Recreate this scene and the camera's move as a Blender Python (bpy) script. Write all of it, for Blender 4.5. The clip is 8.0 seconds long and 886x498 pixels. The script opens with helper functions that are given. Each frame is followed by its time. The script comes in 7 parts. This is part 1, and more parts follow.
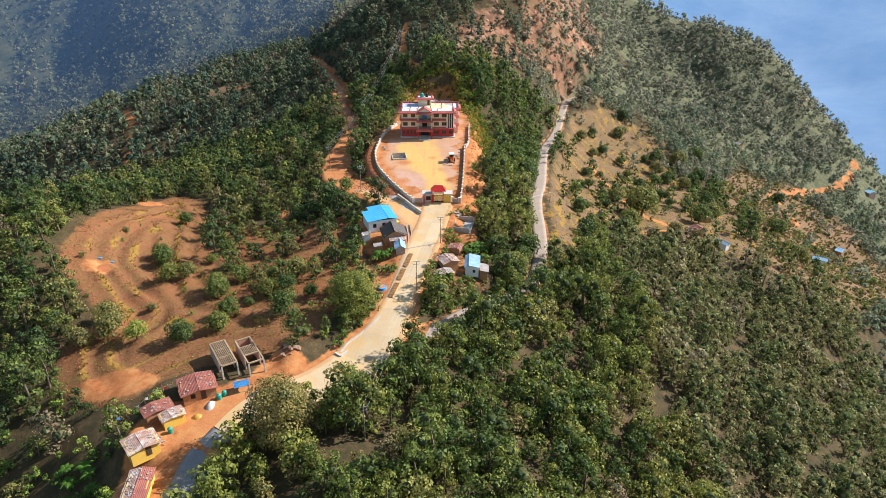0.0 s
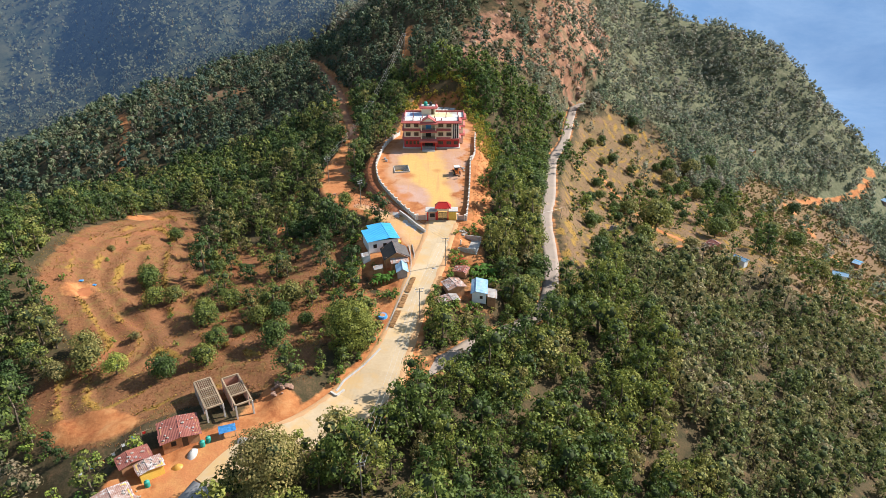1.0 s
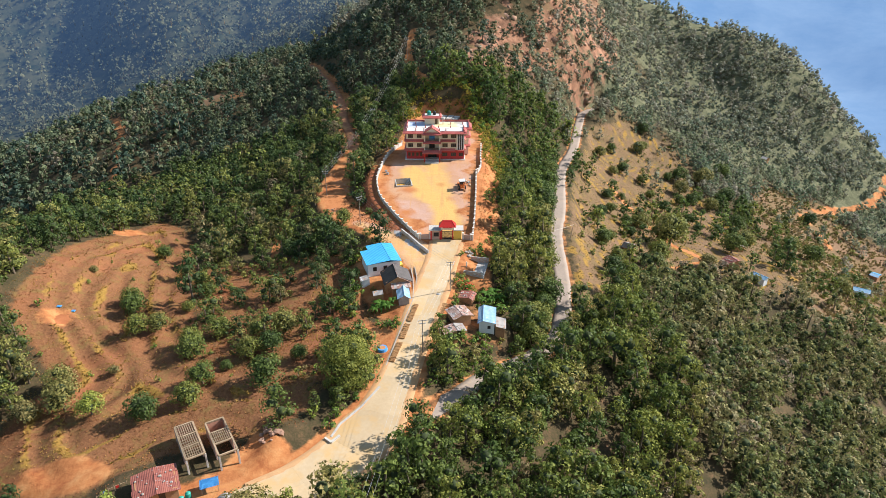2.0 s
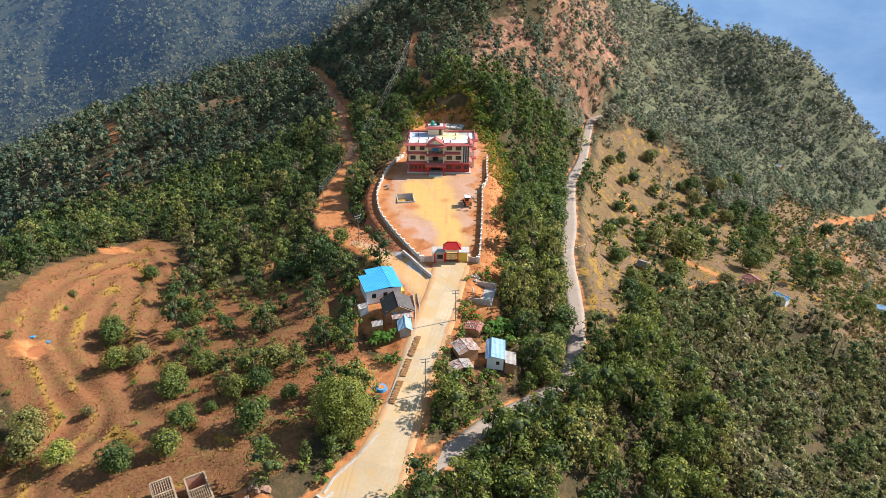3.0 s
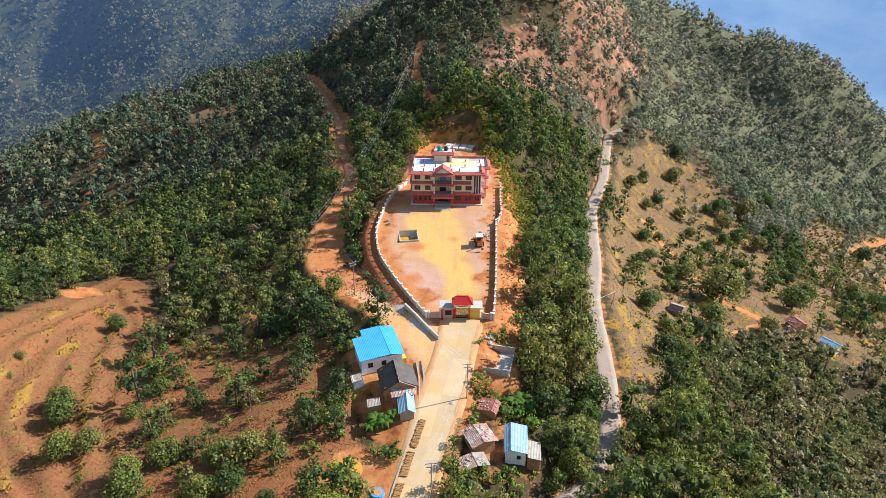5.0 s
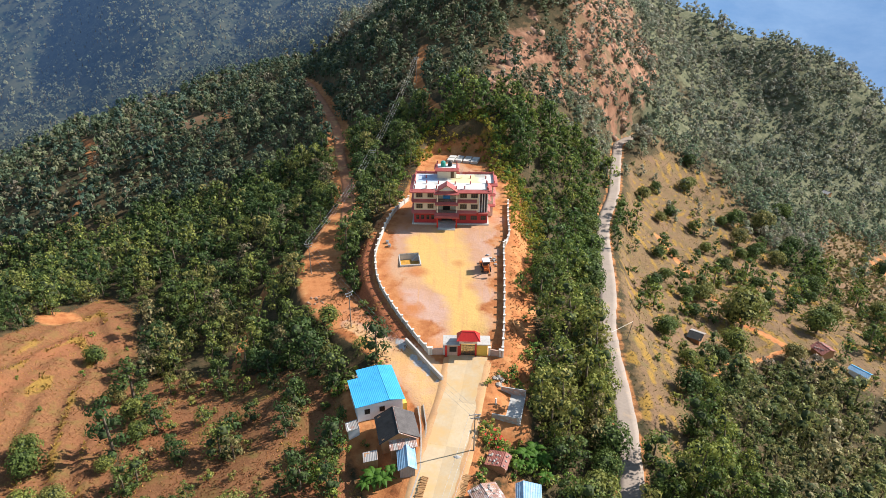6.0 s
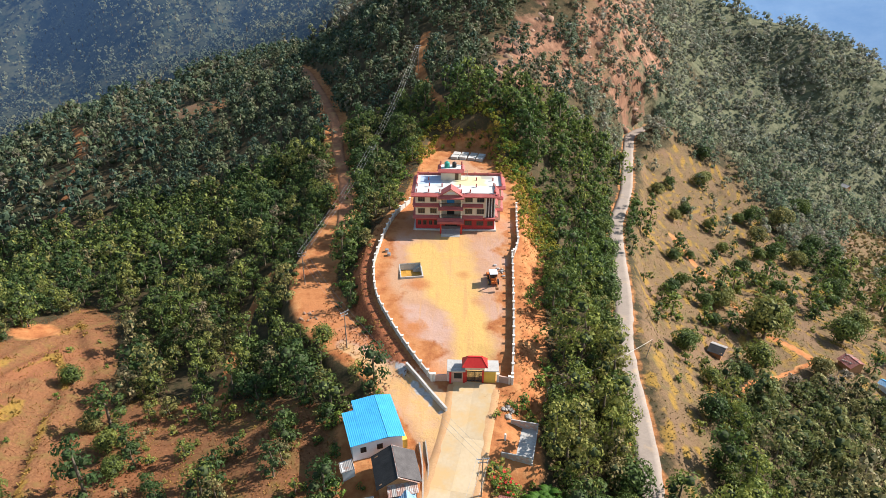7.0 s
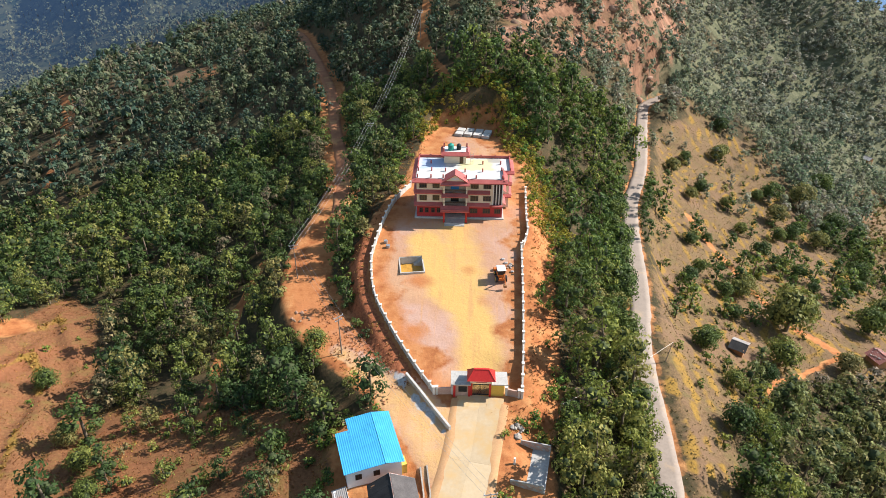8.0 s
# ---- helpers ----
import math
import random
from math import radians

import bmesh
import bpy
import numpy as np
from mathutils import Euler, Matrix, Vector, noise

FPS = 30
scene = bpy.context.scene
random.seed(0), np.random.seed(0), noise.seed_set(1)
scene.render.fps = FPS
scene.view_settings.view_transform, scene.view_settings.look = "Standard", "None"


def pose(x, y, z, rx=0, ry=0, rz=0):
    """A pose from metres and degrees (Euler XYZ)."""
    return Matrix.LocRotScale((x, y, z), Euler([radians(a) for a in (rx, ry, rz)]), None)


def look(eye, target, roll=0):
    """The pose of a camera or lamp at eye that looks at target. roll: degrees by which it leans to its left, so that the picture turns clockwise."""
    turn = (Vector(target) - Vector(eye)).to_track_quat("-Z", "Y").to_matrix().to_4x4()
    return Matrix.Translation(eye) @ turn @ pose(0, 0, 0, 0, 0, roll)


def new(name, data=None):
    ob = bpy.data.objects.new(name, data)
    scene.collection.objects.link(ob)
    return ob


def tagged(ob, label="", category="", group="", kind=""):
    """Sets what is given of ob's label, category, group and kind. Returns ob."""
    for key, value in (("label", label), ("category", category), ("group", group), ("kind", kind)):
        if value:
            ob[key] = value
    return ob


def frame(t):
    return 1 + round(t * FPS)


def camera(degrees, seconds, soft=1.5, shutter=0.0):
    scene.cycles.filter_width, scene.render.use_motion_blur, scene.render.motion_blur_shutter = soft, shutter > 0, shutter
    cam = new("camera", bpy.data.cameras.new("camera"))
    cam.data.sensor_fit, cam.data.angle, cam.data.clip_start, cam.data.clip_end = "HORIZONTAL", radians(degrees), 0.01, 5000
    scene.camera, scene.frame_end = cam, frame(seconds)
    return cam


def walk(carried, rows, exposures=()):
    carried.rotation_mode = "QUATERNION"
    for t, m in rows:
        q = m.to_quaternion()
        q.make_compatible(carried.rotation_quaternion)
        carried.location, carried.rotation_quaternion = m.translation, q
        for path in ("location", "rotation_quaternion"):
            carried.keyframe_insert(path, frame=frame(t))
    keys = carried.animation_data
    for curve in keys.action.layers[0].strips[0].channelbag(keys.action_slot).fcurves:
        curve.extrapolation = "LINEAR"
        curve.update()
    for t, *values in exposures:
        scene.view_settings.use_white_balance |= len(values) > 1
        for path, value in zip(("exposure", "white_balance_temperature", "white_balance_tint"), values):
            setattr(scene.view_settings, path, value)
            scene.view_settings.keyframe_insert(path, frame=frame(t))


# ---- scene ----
cam = camera(67.7, 8.0, soft=0.5)
METRES, EYE, TILT, LEAN, TURN = 100.0, 100.0, -26.9, 0.0, 0.0
ROWS = [
    (0.0, 0.0, 0.0, 0.0, 0.0, 0.0, -0.0),
    (0.5, -0.0032, 0.0564, 0.0286, 0.1, -0.01, -0.11),
    (1.0, -0.0061, 0.11, 0.0557, 0.21, -0.03, -0.2),
    (1.5, -0.0096, 0.1639, 0.0827, 0.29, -0.05, -0.3),
    (3.0, -0.0194, 0.3311, 0.1666, 0.57, -0.12, -0.53),
    (3.5, -0.0223, 0.3852, 0.1938, 0.66, -0.15, -0.59),
    (4.0, -0.0254, 0.4421, 0.2229, 0.76, -0.18, -0.65),
    (4.5, -0.0288, 0.4962, 0.2504, 0.85, -0.21, -0.72),
    (6.0, -0.0393, 0.6657, 0.3365, 1.11, -0.33, -0.9),
    (6.5, -0.0426, 0.72, 0.3645, 1.19, -0.62, -0.94),
    (7.0, -0.0457, 0.7778, 0.3933, 1.31, -1.84, -1.01),
    (7.5, -0.0484, 0.8327, 0.4221, 1.43, -3.52, -1.08),
    (8.0, -0.0508, 0.8906, 0.4518, 1.55, -5.27, -1.11),
]
walk(cam, [(t, pose(0, 0, EYE, TILT, LEAN, TURN) @ pose(METRES * x, METRES * y, METRES * z, 90 + pitch, roll, yaw)) for t, x, y, z, yaw, pitch, roll in ROWS])

# ---- world, sun, exposure ----
SUN_FROM = Vector((0.955, 0.295, 0.76)).normalized()
world = bpy.data.worlds.new("sky")
scene.world = world
world.use_nodes = True
wn, wl = world.node_tree.nodes, world.node_tree.links
sky = wn.new("ShaderNodeTexSky")
sky.sky_type = "NISHITA"
sky.sun_disc = False
sky.sun_elevation = math.asin(SUN_FROM.z)
sky.sun_rotation = math.atan2(SUN_FROM.x, SUN_FROM.y)
sky.air_density, sky.dust_density, sky.altitude = 1.6, 0.8, 900
wl.new(sky.outputs[0], wn["Background"].inputs[0])
wn["Background"].inputs[1].default_value = 0.097
sun_data = bpy.data.lights.new("sun", "SUN")
sun_data.energy, sun_data.angle, sun_data.color = 5.0, radians(0.6), (1.0, 0.965, 0.93)
sun = new("sun", sun_data)
sun.matrix_world = look(SUN_FROM * 300, (0, 0, 0))
scene.view_settings.exposure = 0.80


# ---- materials ----
def shader(name, rough=0.8, metal=0.0, spec=0.3):
    m = bpy.data.materials.new(name)
    m.use_nodes = True
    nt = m.node_tree
    b = nt.nodes["Principled BSDF"]
    b.inputs["Roughness"].default_value = rough
    b.inputs["Metallic"].default_value = metal
    b.inputs["Specular IOR Level"].default_value = spec
    return m, nt, b


def tex_noise(nt, scale, detail=4.0, rough=0.6, coords=None, stretch=None):
    n = nt.nodes.new("ShaderNodeTexNoise")
    n.inputs["Scale"].default_value, n.inputs["Detail"].default_value, n.inputs["Roughness"].default_value = scale, detail, rough
    src = coords or nt.nodes.new("ShaderNodeNewGeometry").outputs["Position"]
    if stretch:
        mp = nt.nodes.new("ShaderNodeMapping")
        mp.inputs["Scale"].default_value = stretch
        nt.links.new(src, mp.inputs["Vector"])
        src = mp.outputs[0]
    nt.links.new(src, n.inputs["Vector"])
    return n.outputs["Fac"]


def ramp(nt, fac, stops):
    r = nt.nodes.new("ShaderNodeValToRGB")
    while len(r.color_ramp.elements) < len(stops):
        r.color_ramp.elements.new(0.5)
    for e, (p, c) in zip(r.color_ramp.elements, stops):
        e.position, e.color = p, (*c, 1) if len(c) == 3 else c
    nt.links.new(fac, r.inputs[0])
    return r.outputs[0]


def mix(nt, fac, a, b, mode="MIX"):
    n = nt.nodes.new("ShaderNodeMix")
    n.data_type, n.blend_type = "RGBA", mode
    for sock, v in ((n.inputs[0], fac), (n.inputs[6], a), (n.inputs[7], b)):
        if hasattr(v, "links"):
            nt.links.new(v, sock)
        elif isinstance(v, (int, float)):
            sock.default_value = v
        else:
            sock.default_value = (*v, 1)
    return n.outputs[2]


def calc(nt, op, a, b=0.0, c=0.0):
    n = nt.nodes.new("ShaderNodeMath")
    n.operation, n.use_clamp = op, False
    for sock, v in zip(n.inputs, (a, b, c)):
        if hasattr(v, "links"):
            nt.links.new(v, sock)
        else:
            sock.default_value = v
    return n.outputs[0]


def bump(nt, b, height, strength=0.3, dist=0.05):
    n = nt.nodes.new("ShaderNodeBump")
    n.inputs["Strength"].default_value, n.inputs["Distance"].default_value = strength, dist
    nt.links.new(height, n.inputs["Height"])
    nt.links.new(n.outputs[0], b.inputs["Normal"])


def surface(name, dark, light, scale=1.5, rough=0.8, metal=0.0, stain=None, stain_at=0.55, stain_scale=0.35, bumpy=0.3, spec=0.3, stretch=None):
    """A weathered plain surface: grain, broad patches, an optional stain colour, fine relief and a small change from piece to piece."""
    m, nt, b = shader(name, rough, metal, spec)
    grain = tex_noise(nt, scale * 4, 5, 0.65, stretch=stretch)
    broad = tex_noise(nt, scale * 0.5, 3, 0.5)
    both = calc(nt, "MULTIPLY_ADD", grain, 0.5, calc(nt, "MULTIPLY", broad, 0.5))
    col = ramp(nt, both, [(0.3, dark), (0.7, light)])
    if stain:
        f = tex_noise(nt, stain_scale, 6, 0.7)
        col = mix(nt, ramp(nt, f, [(stain_at, (0, 0, 0)), (stain_at + 0.13, (1, 1, 1))]), col, stain)
    info = nt.nodes.new("ShaderNodeObjectInfo")
    hsv = nt.nodes.new("ShaderNodeHueSaturation")
    nt.links.new(calc(nt, "MULTIPLY_ADD", info.outputs["Random"], 0.22, 0.89), hsv.inputs["Value"])
    nt.links.new(col, hsv.inputs["Color"])
    nt.links.new(hsv.outputs[0], b.inputs["Base Color"])
    bump(nt, b, grain, bumpy, 0.03)
    return m


def sheet_roof(name, dark, light, stain, stain_at, pitch=0.25, rough=0.45, metal=0.0, axis=0):
    """Corrugated roofing sheet: ridges by relief, faded paint, stains."""
    m, nt, b = shader(name, rough, metal, 0.4)
    tc = nt.nodes.new("ShaderNodeTexCoord")
    sx = nt.nodes.new("ShaderNodeSeparateXYZ")
    nt.links.new(tc.outputs["Object"], sx.inputs[0])
    wave = calc(nt, "SINE", calc(nt, "MULTIPLY", sx.outputs[axis], 2 * math.pi / pitch))
    broad = tex_noise(nt, 0.7, 4, 0.6)
    col = ramp(nt, broad, [(0.3, dark), (0.7, light)])
    f = tex_noise(nt, 1.1, 6, 0.75)
    col = mix(nt, ramp(nt, f, [(stain_at, (0, 0, 0)), (stain_at + 0.1, (1, 1, 1))]), col, stain)
    nt.links.new(col, b.inputs["Base Color"])
    bump(nt, b, wave, 0.5, 0.03)
    return m


def foliage(name, shades, shine=0.22, dry=0.0, vary=0.85):
    """Leaves: shades run from lush to dry tree by tree, darker and lighter leaf by leaf, with light shining through."""
    m, nt, b = shader(name, 0.6, 0, 0.18)
    geo = nt.nodes.new("ShaderNodeNewGeometry")
    tree = nt.nodes.new("ShaderNodeAttribute")
    tree.attribute_name = "tone"
    patch = tex_noise(nt, 0.03, 3, 0.6)
    f = calc(nt, "ADD", tree.outputs["Fac"], calc(nt, "MULTIPLY_ADD", patch, 0.8, dry - 0.40))
    n = len(shades) - 1
    col = ramp(nt, f, [(0.12 + 0.78 * k / n, c) for k, c in enumerate(shades)])
    hsv = nt.nodes.new("ShaderNodeHueSaturation")
    nt.links.new(calc(nt, "MULTIPLY_ADD", geo.outputs["Random Per Island"], vary, 1.045 - vary / 2), hsv.inputs["Value"])
    nt.links.new(calc(nt, "MULTIPLY_ADD", geo.outputs["Random Per Island"], -0.03, 0.515), hsv.inputs["Hue"])
    nt.links.new(col, hsv.inputs["Color"])
    nt.links.new(hsv.outputs[0], b.inputs["Base Color"])
    tr = nt.nodes.new("ShaderNodeBsdfTranslucent")
    nt.links.new(hsv.outputs[0], tr.inputs["Color"])
    ms = nt.nodes.new("ShaderNodeMixShader")
    ms.inputs[0].default_value = shine
    nt.links.new(b.outputs[0], ms.inputs[1])
    nt.links.new(tr.outputs[0], ms.inputs[2])
    nt.links.new(ms.outputs[0], nt.nodes["Material Output"].inputs["Surface"])
    return m


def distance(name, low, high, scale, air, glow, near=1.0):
    """Country so far away that the lit air before it is painted on as emission, stronger with y."""
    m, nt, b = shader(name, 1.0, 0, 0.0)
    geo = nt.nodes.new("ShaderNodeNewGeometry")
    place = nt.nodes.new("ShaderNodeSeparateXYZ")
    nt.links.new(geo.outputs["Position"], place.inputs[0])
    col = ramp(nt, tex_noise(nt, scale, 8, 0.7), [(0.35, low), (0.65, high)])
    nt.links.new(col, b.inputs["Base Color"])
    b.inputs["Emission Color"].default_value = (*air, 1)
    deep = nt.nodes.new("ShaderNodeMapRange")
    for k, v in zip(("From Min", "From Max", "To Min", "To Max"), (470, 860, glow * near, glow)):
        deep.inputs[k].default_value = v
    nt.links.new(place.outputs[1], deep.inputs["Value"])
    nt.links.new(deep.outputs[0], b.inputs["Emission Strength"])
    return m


def ground_material():
    m, nt, b = shader("hill_ground", 0.95, 0, 0.15)
    cov = nt.nodes.new("ShaderNodeAttribute")
    cov.attribute_name = "cover"
    sp = nt.nodes.new("ShaderNodeSeparateColor")
    nt.links.new(cov.outputs["Color"], sp.inputs[0])
    fine, mid, broad = tex_noise(nt, 2.2, 6, 0.7), tex_noise(nt, 0.35, 5, 0.65), tex_noise(nt, 0.06, 4, 0.6)
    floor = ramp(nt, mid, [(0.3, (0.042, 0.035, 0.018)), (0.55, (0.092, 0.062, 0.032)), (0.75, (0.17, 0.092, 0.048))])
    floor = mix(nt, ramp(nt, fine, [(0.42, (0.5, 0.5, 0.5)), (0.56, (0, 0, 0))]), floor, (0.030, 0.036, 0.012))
    dry = ramp(nt, fine, [(0.25, (0.10, 0.042, 0.020)), (0.5, (0.195, 0.086, 0.038)), (0.75, (0.29, 0.138, 0.060))])
    dry = mix(nt, ramp(nt, mid, [(0.5, (0, 0, 0)), (0.68, (0.8, 0.8, 0.8))]), dry, (0.165, 0.115, 0.035))
    dry = mix(nt, ramp(nt, broad, [(0.5, (0, 0, 0)), (0.65, (0.6, 0.6, 0.6))]), dry, (0.27, 0.10, 0.045))
    soil = ramp(nt, mid, [(0.3, (0.27, 0.085, 0.030)), (0.5, (0.41, 0.160, 0.058)), (0.72, (0.50, 0.250, 0.100))])
    soil = mix(nt, ramp(nt, fine, [(0.55, (0, 0, 0)), (0.75, (0.5, 0.5, 0.5))]), soil, (0.22, 0.09, 0.04))
    tint = nt.nodes.new("ShaderNodeAttribute")
    tint.attribute_name = "tint"
    tn = nt.nodes.new("ShaderNodeSeparateColor")
    nt.links.new(tint.outputs["Color"], tn.inputs[0])
    brown = ramp(nt, fine, [(0.25, (0.090, 0.055, 0.030)), (0.5, (0.165, 0.102, 0.052)), (0.75, (0.25, 0.160, 0.080))])
    brown = mix(nt, ramp(nt, mid, [(0.5, (0, 0, 0)), (0.7, (0.7, 0.7, 0.7))]), brown, (0.115, 0.100, 0.034))
    brown = mix(nt, ramp(nt, broad, [(0.5, (0, 0, 0)), (0.62, (0.7, 0.7, 0.7))]), brown, (0.20, 0.115, 0.070))
    dry = mix(nt, tn.outputs["Blue"], dry, brown)

    def soft(v, wide=0.75):
        j = calc(nt, "ADD", v, calc(nt, "MULTIPLY", calc(nt, "SUBTRACT", mid, 0.5), wide))
        j = calc(nt, "ADD", j, calc(nt, "MULTIPLY", calc(nt, "SUBTRACT", fine, 0.5), wide * 0.6))
        return ramp(nt, j, [(0.22, (0, 0, 0)), (0.8, (1, 1, 1))])

    # the trodden yard: pinkish ground, an ochre lane worn by wheels, orange patches
    sand = ramp(nt, broad, [(0.36, (0.48, 0.275, 0.155)), (0.50, (0.44, 0.245, 0.145)), (0.64, (0.46, 0.285, 0.215))])
    sand = mix(nt, ramp(nt, mid, [(0.54, (0, 0, 0)), (0.72, (0.75, 0.75, 0.75))]), sand, (0.43, 0.19, 0.09))
    sand = mix(nt, soft(tn.outputs["Red"]), sand, (0.56, 0.345, 0.115))
    wheels = tex_noise(nt, 0.5, 4, 0.6, stretch=(1.8, 0.16, 0.2))
    sand = mix(nt, ramp(nt, wheels, [(0.54, (0, 0, 0)), (0.68, (0.6, 0.6, 0.6))]), sand, (0.50, 0.26, 0.11))
    sand = mix(nt, soft(tn.outputs["Green"]), sand, (0.43, 0.165, 0.062))
    sand = mix(nt, ramp(nt, fine, [(0.56, (0, 0, 0)), (0.72, (0.55, 0.55, 0.55))]), sand, (0.36, 0.19, 0.10))

    def edge(v):
        j = calc(nt, "ADD", v, calc(nt, "MULTIPLY", calc(nt, "SUBTRACT", mid, 0.5), 0.9))
        return ramp(nt, j, [(0.38, (0, 0, 0)), (0.62, (1, 1, 1))])

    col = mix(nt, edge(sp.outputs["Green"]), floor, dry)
    straw = ramp(nt, fine, [(0.3, (0.17, 0.100, 0.025)), (0.7, (0.34, 0.195, 0.042))])
    col = mix(nt, edge(cov.outputs["Alpha"]), col, straw)
    verge = nt.nodes.new("ShaderNodeAttribute")
    verge.attribute_name = "verge"
    # pale grass colour that stands in for haze on the eastern hill
    hazed_grass = ramp(nt, calc(nt, "MULTIPLY_ADD", mid, 0.5, calc(nt, "MULTIPLY", fine, 0.5)), [(0.36, (0.050, 0.058, 0.030)), (0.52, (0.125, 0.125, 0.068)), (0.66, (0.215, 0.195, 0.120))])
    col = mix(nt, edge(verge.outputs["Alpha"]), col, hazed_grass)
    col = mix(nt, edge(sp.outputs["Red"]), col, soil)
    col = mix(nt, edge(sp.outputs["Blue"]), col, sand)
    bank = ramp(nt, fine, [(0.3, (0.16, 0.048, 0.024)), (0.7, (0.42, 0.150, 0.064))])
    vg = nt.nodes.new("ShaderNodeSeparateColor")
    nt.links.new(verge.outputs["Color"], vg.inputs[0])
    col = mix(nt, edge(vg.outputs["Red"]), col, bank)
    col = mix(nt, edge(vg.outputs["Green"]), col, ramp(nt, fine, [(0.3, (0.30, 0.28, 0.26)), (0.7, (0.50, 0.48, 0.46))]))
    streak = tex_noise(nt, 0.22, 6, 0.7, stretch=(1.0, 1.0, 0.25))
    face = ramp(nt, streak, [(0.32, (0.080, 0.044, 0.028)), (0.5, (0.25, 0.122, 0.072)), (0.7, (0.38, 0.21, 0.13))])
    col = mix(nt, edge(vg.outputs["Blue"]), col, face)
    nt.links.new(col, b.inputs["Base Color"])
    bump(nt, b, calc(nt, "ADD", fine, calc(nt, "MULTIPLY", mid, 2.5)), 0.38, 0.22)
    return m


M_GROUND = ground_material()
M_LEAF = foliage("tree_leaves", [(0.068, 0.102, 0.024), (0.132, 0.166, 0.034), (0.215, 0.222, 0.046), (0.25, 0.205, 0.070), (0.225, 0.165, 0.10)], 0.30, dry=-0.02, vary=0.85)
M_LEAF_FRESH = foliage("ridge_leaves", [(0.064, 0.108, 0.026), (0.122, 0.170, 0.034), (0.195, 0.225, 0.044), (0.24, 0.225, 0.06)], 0.30, dry=-0.12, vary=0.85)
M_LEAF_DEEP = foliage("deep_green_leaves", [(0.044, 0.076, 0.022), (0.090, 0.126, 0.030), (0.165, 0.182, 0.040), (0.215, 0.185, 0.062), (0.195, 0.150, 0.09)], 0.26, dry=-0.08, vary=0.9)
M_LEAF_BRIGHT = foliage("fresh_leaves", [(0.078, 0.150, 0.026), (0.145, 0.220, 0.036), (0.23, 0.275, 0.050), (0.28, 0.26, 0.06)], 0.26, vary=0.75)
# blue-grey mixed into these leaf shades stands in for haze
M_LEAF_FAR = foliage("hazed_far_leaves", [(0.050, 0.082, 0.056), (0.080, 0.112, 0.064), (0.130, 0.150, 0.074), (0.165, 0.155, 0.088), (0.170, 0.145, 0.105)], 0.24, vary=0.75)
# dusty leaves, lightened further so that their colour carries haze
M_LEAF_DUSTY_HAZED = foliage("dusty_hazed_leaves", [(0.135, 0.182, 0.112), (0.180, 0.220, 0.126), (0.235, 0.250, 0.150), (0.29, 0.27, 0.19), (0.29, 0.26, 0.20)], 0.45, vary=0.75)
# dry grey-brown leaves of the crest, also paled for haze
M_LEAF_BARE = foliage("dry_hazed_leaves", [(0.155, 0.185, 0.125), (0.20, 0.215, 0.15), (0.255, 0.245, 0.18), (0.30, 0.265, 0.20)], 0.45, vary=0.75)
# olive-brown leaves, lightened to put the lower slope's haze into colour
M_LEAF_OLIVE = foliage("olive_hazed_leaves", [(0.112, 0.142, 0.046), (0.180, 0.192, 0.062), (0.245, 0.225, 0.085), (0.275, 0.23, 0.115), (0.265, 0.205, 0.14)], 0.32, vary=0.85)
M_BANANA = foliage("banana_leaves", [(0.08, 0.16, 0.02), (0.14, 0.24, 0.03), (0.24, 0.34, 0.05)], 0.35)
M_GRASS = foliage("dry_grass", [(0.21, 0.085, 0.033), (0.29, 0.13, 0.048), (0.37, 0.19, 0.060), (0.37, 0.25, 0.055)], 0.4)
M_GRASS_RIM = foliage("rim_grass", [(0.23, 0.14, 0.035), (0.31, 0.19, 0.045), (0.38, 0.235, 0.055)], 0.45)
M_LEAF_YELLOW = foliage("yellowing_bush", [(0.16, 0.19, 0.025), (0.27, 0.25, 0.030), (0.36, 0.27, 0.035), (0.36, 0.22, 0.05)], 0.34)
M_GRASS_OLIVE = foliage("olive_grass", [(0.15, 0.12, 0.045), (0.21, 0.155, 0.06), (0.27, 0.19, 0.075), (0.30, 0.23, 0.08)], 0.3)
# twigs and inner leaves, coloured dark to paint the crown's inner shade
M_CROWN_SHADE = surface("shaded_twigs_and_leaves", (0.030, 0.042, 0.016), (0.062, 0.078, 0.030), 1.0, 0.95)
# dry twigs, kept extra pale so eastern crowns look hazed
M_TWIGS_HAZED = surface("dry_hazed_twigs", (0.13, 0.125, 0.092), (0.22, 0.20, 0.155), 1.0, 0.95)
M_BARK = surface("bark", (0.09, 0.065, 0.045), (0.20, 0.155, 0.11), 2.0, 0.95)
M_CONCRETE_ROAD = surface("pale_concrete_road", (0.43, 0.315, 0.185), (0.52, 0.395, 0.25), 0.5, 0.9, stain=(0.51, 0.335, 0.155), stain_at=0.48, stain_scale=0.14, bumpy=0.15)
M_ASPHALT = surface("grey_road", (0.17, 0.165, 0.16), (0.27, 0.26, 0.25), 0.7, 0.9, stain=(0.36, 0.28, 0.20), stain_at=0.57, stain_scale=0.2, bumpy=0.2)
M_LOW_ROAD = surface("pale_grey_road", (0.25, 0.195, 0.155), (0.35, 0.28, 0.225), 0.6, 0.9, stain=(0.42, 0.30, 0.19), stain_at=0.58, stain_scale=0.18, bumpy=0.2)
M_DIRT = surface("dirt_track", (0.27, 0.105, 0.052), (0.45, 0.195, 0.09), 0.7, 0.95, stain=(0.52, 0.265, 0.11), stain_at=0.52, stain_scale=0.2, bumpy=0.5)
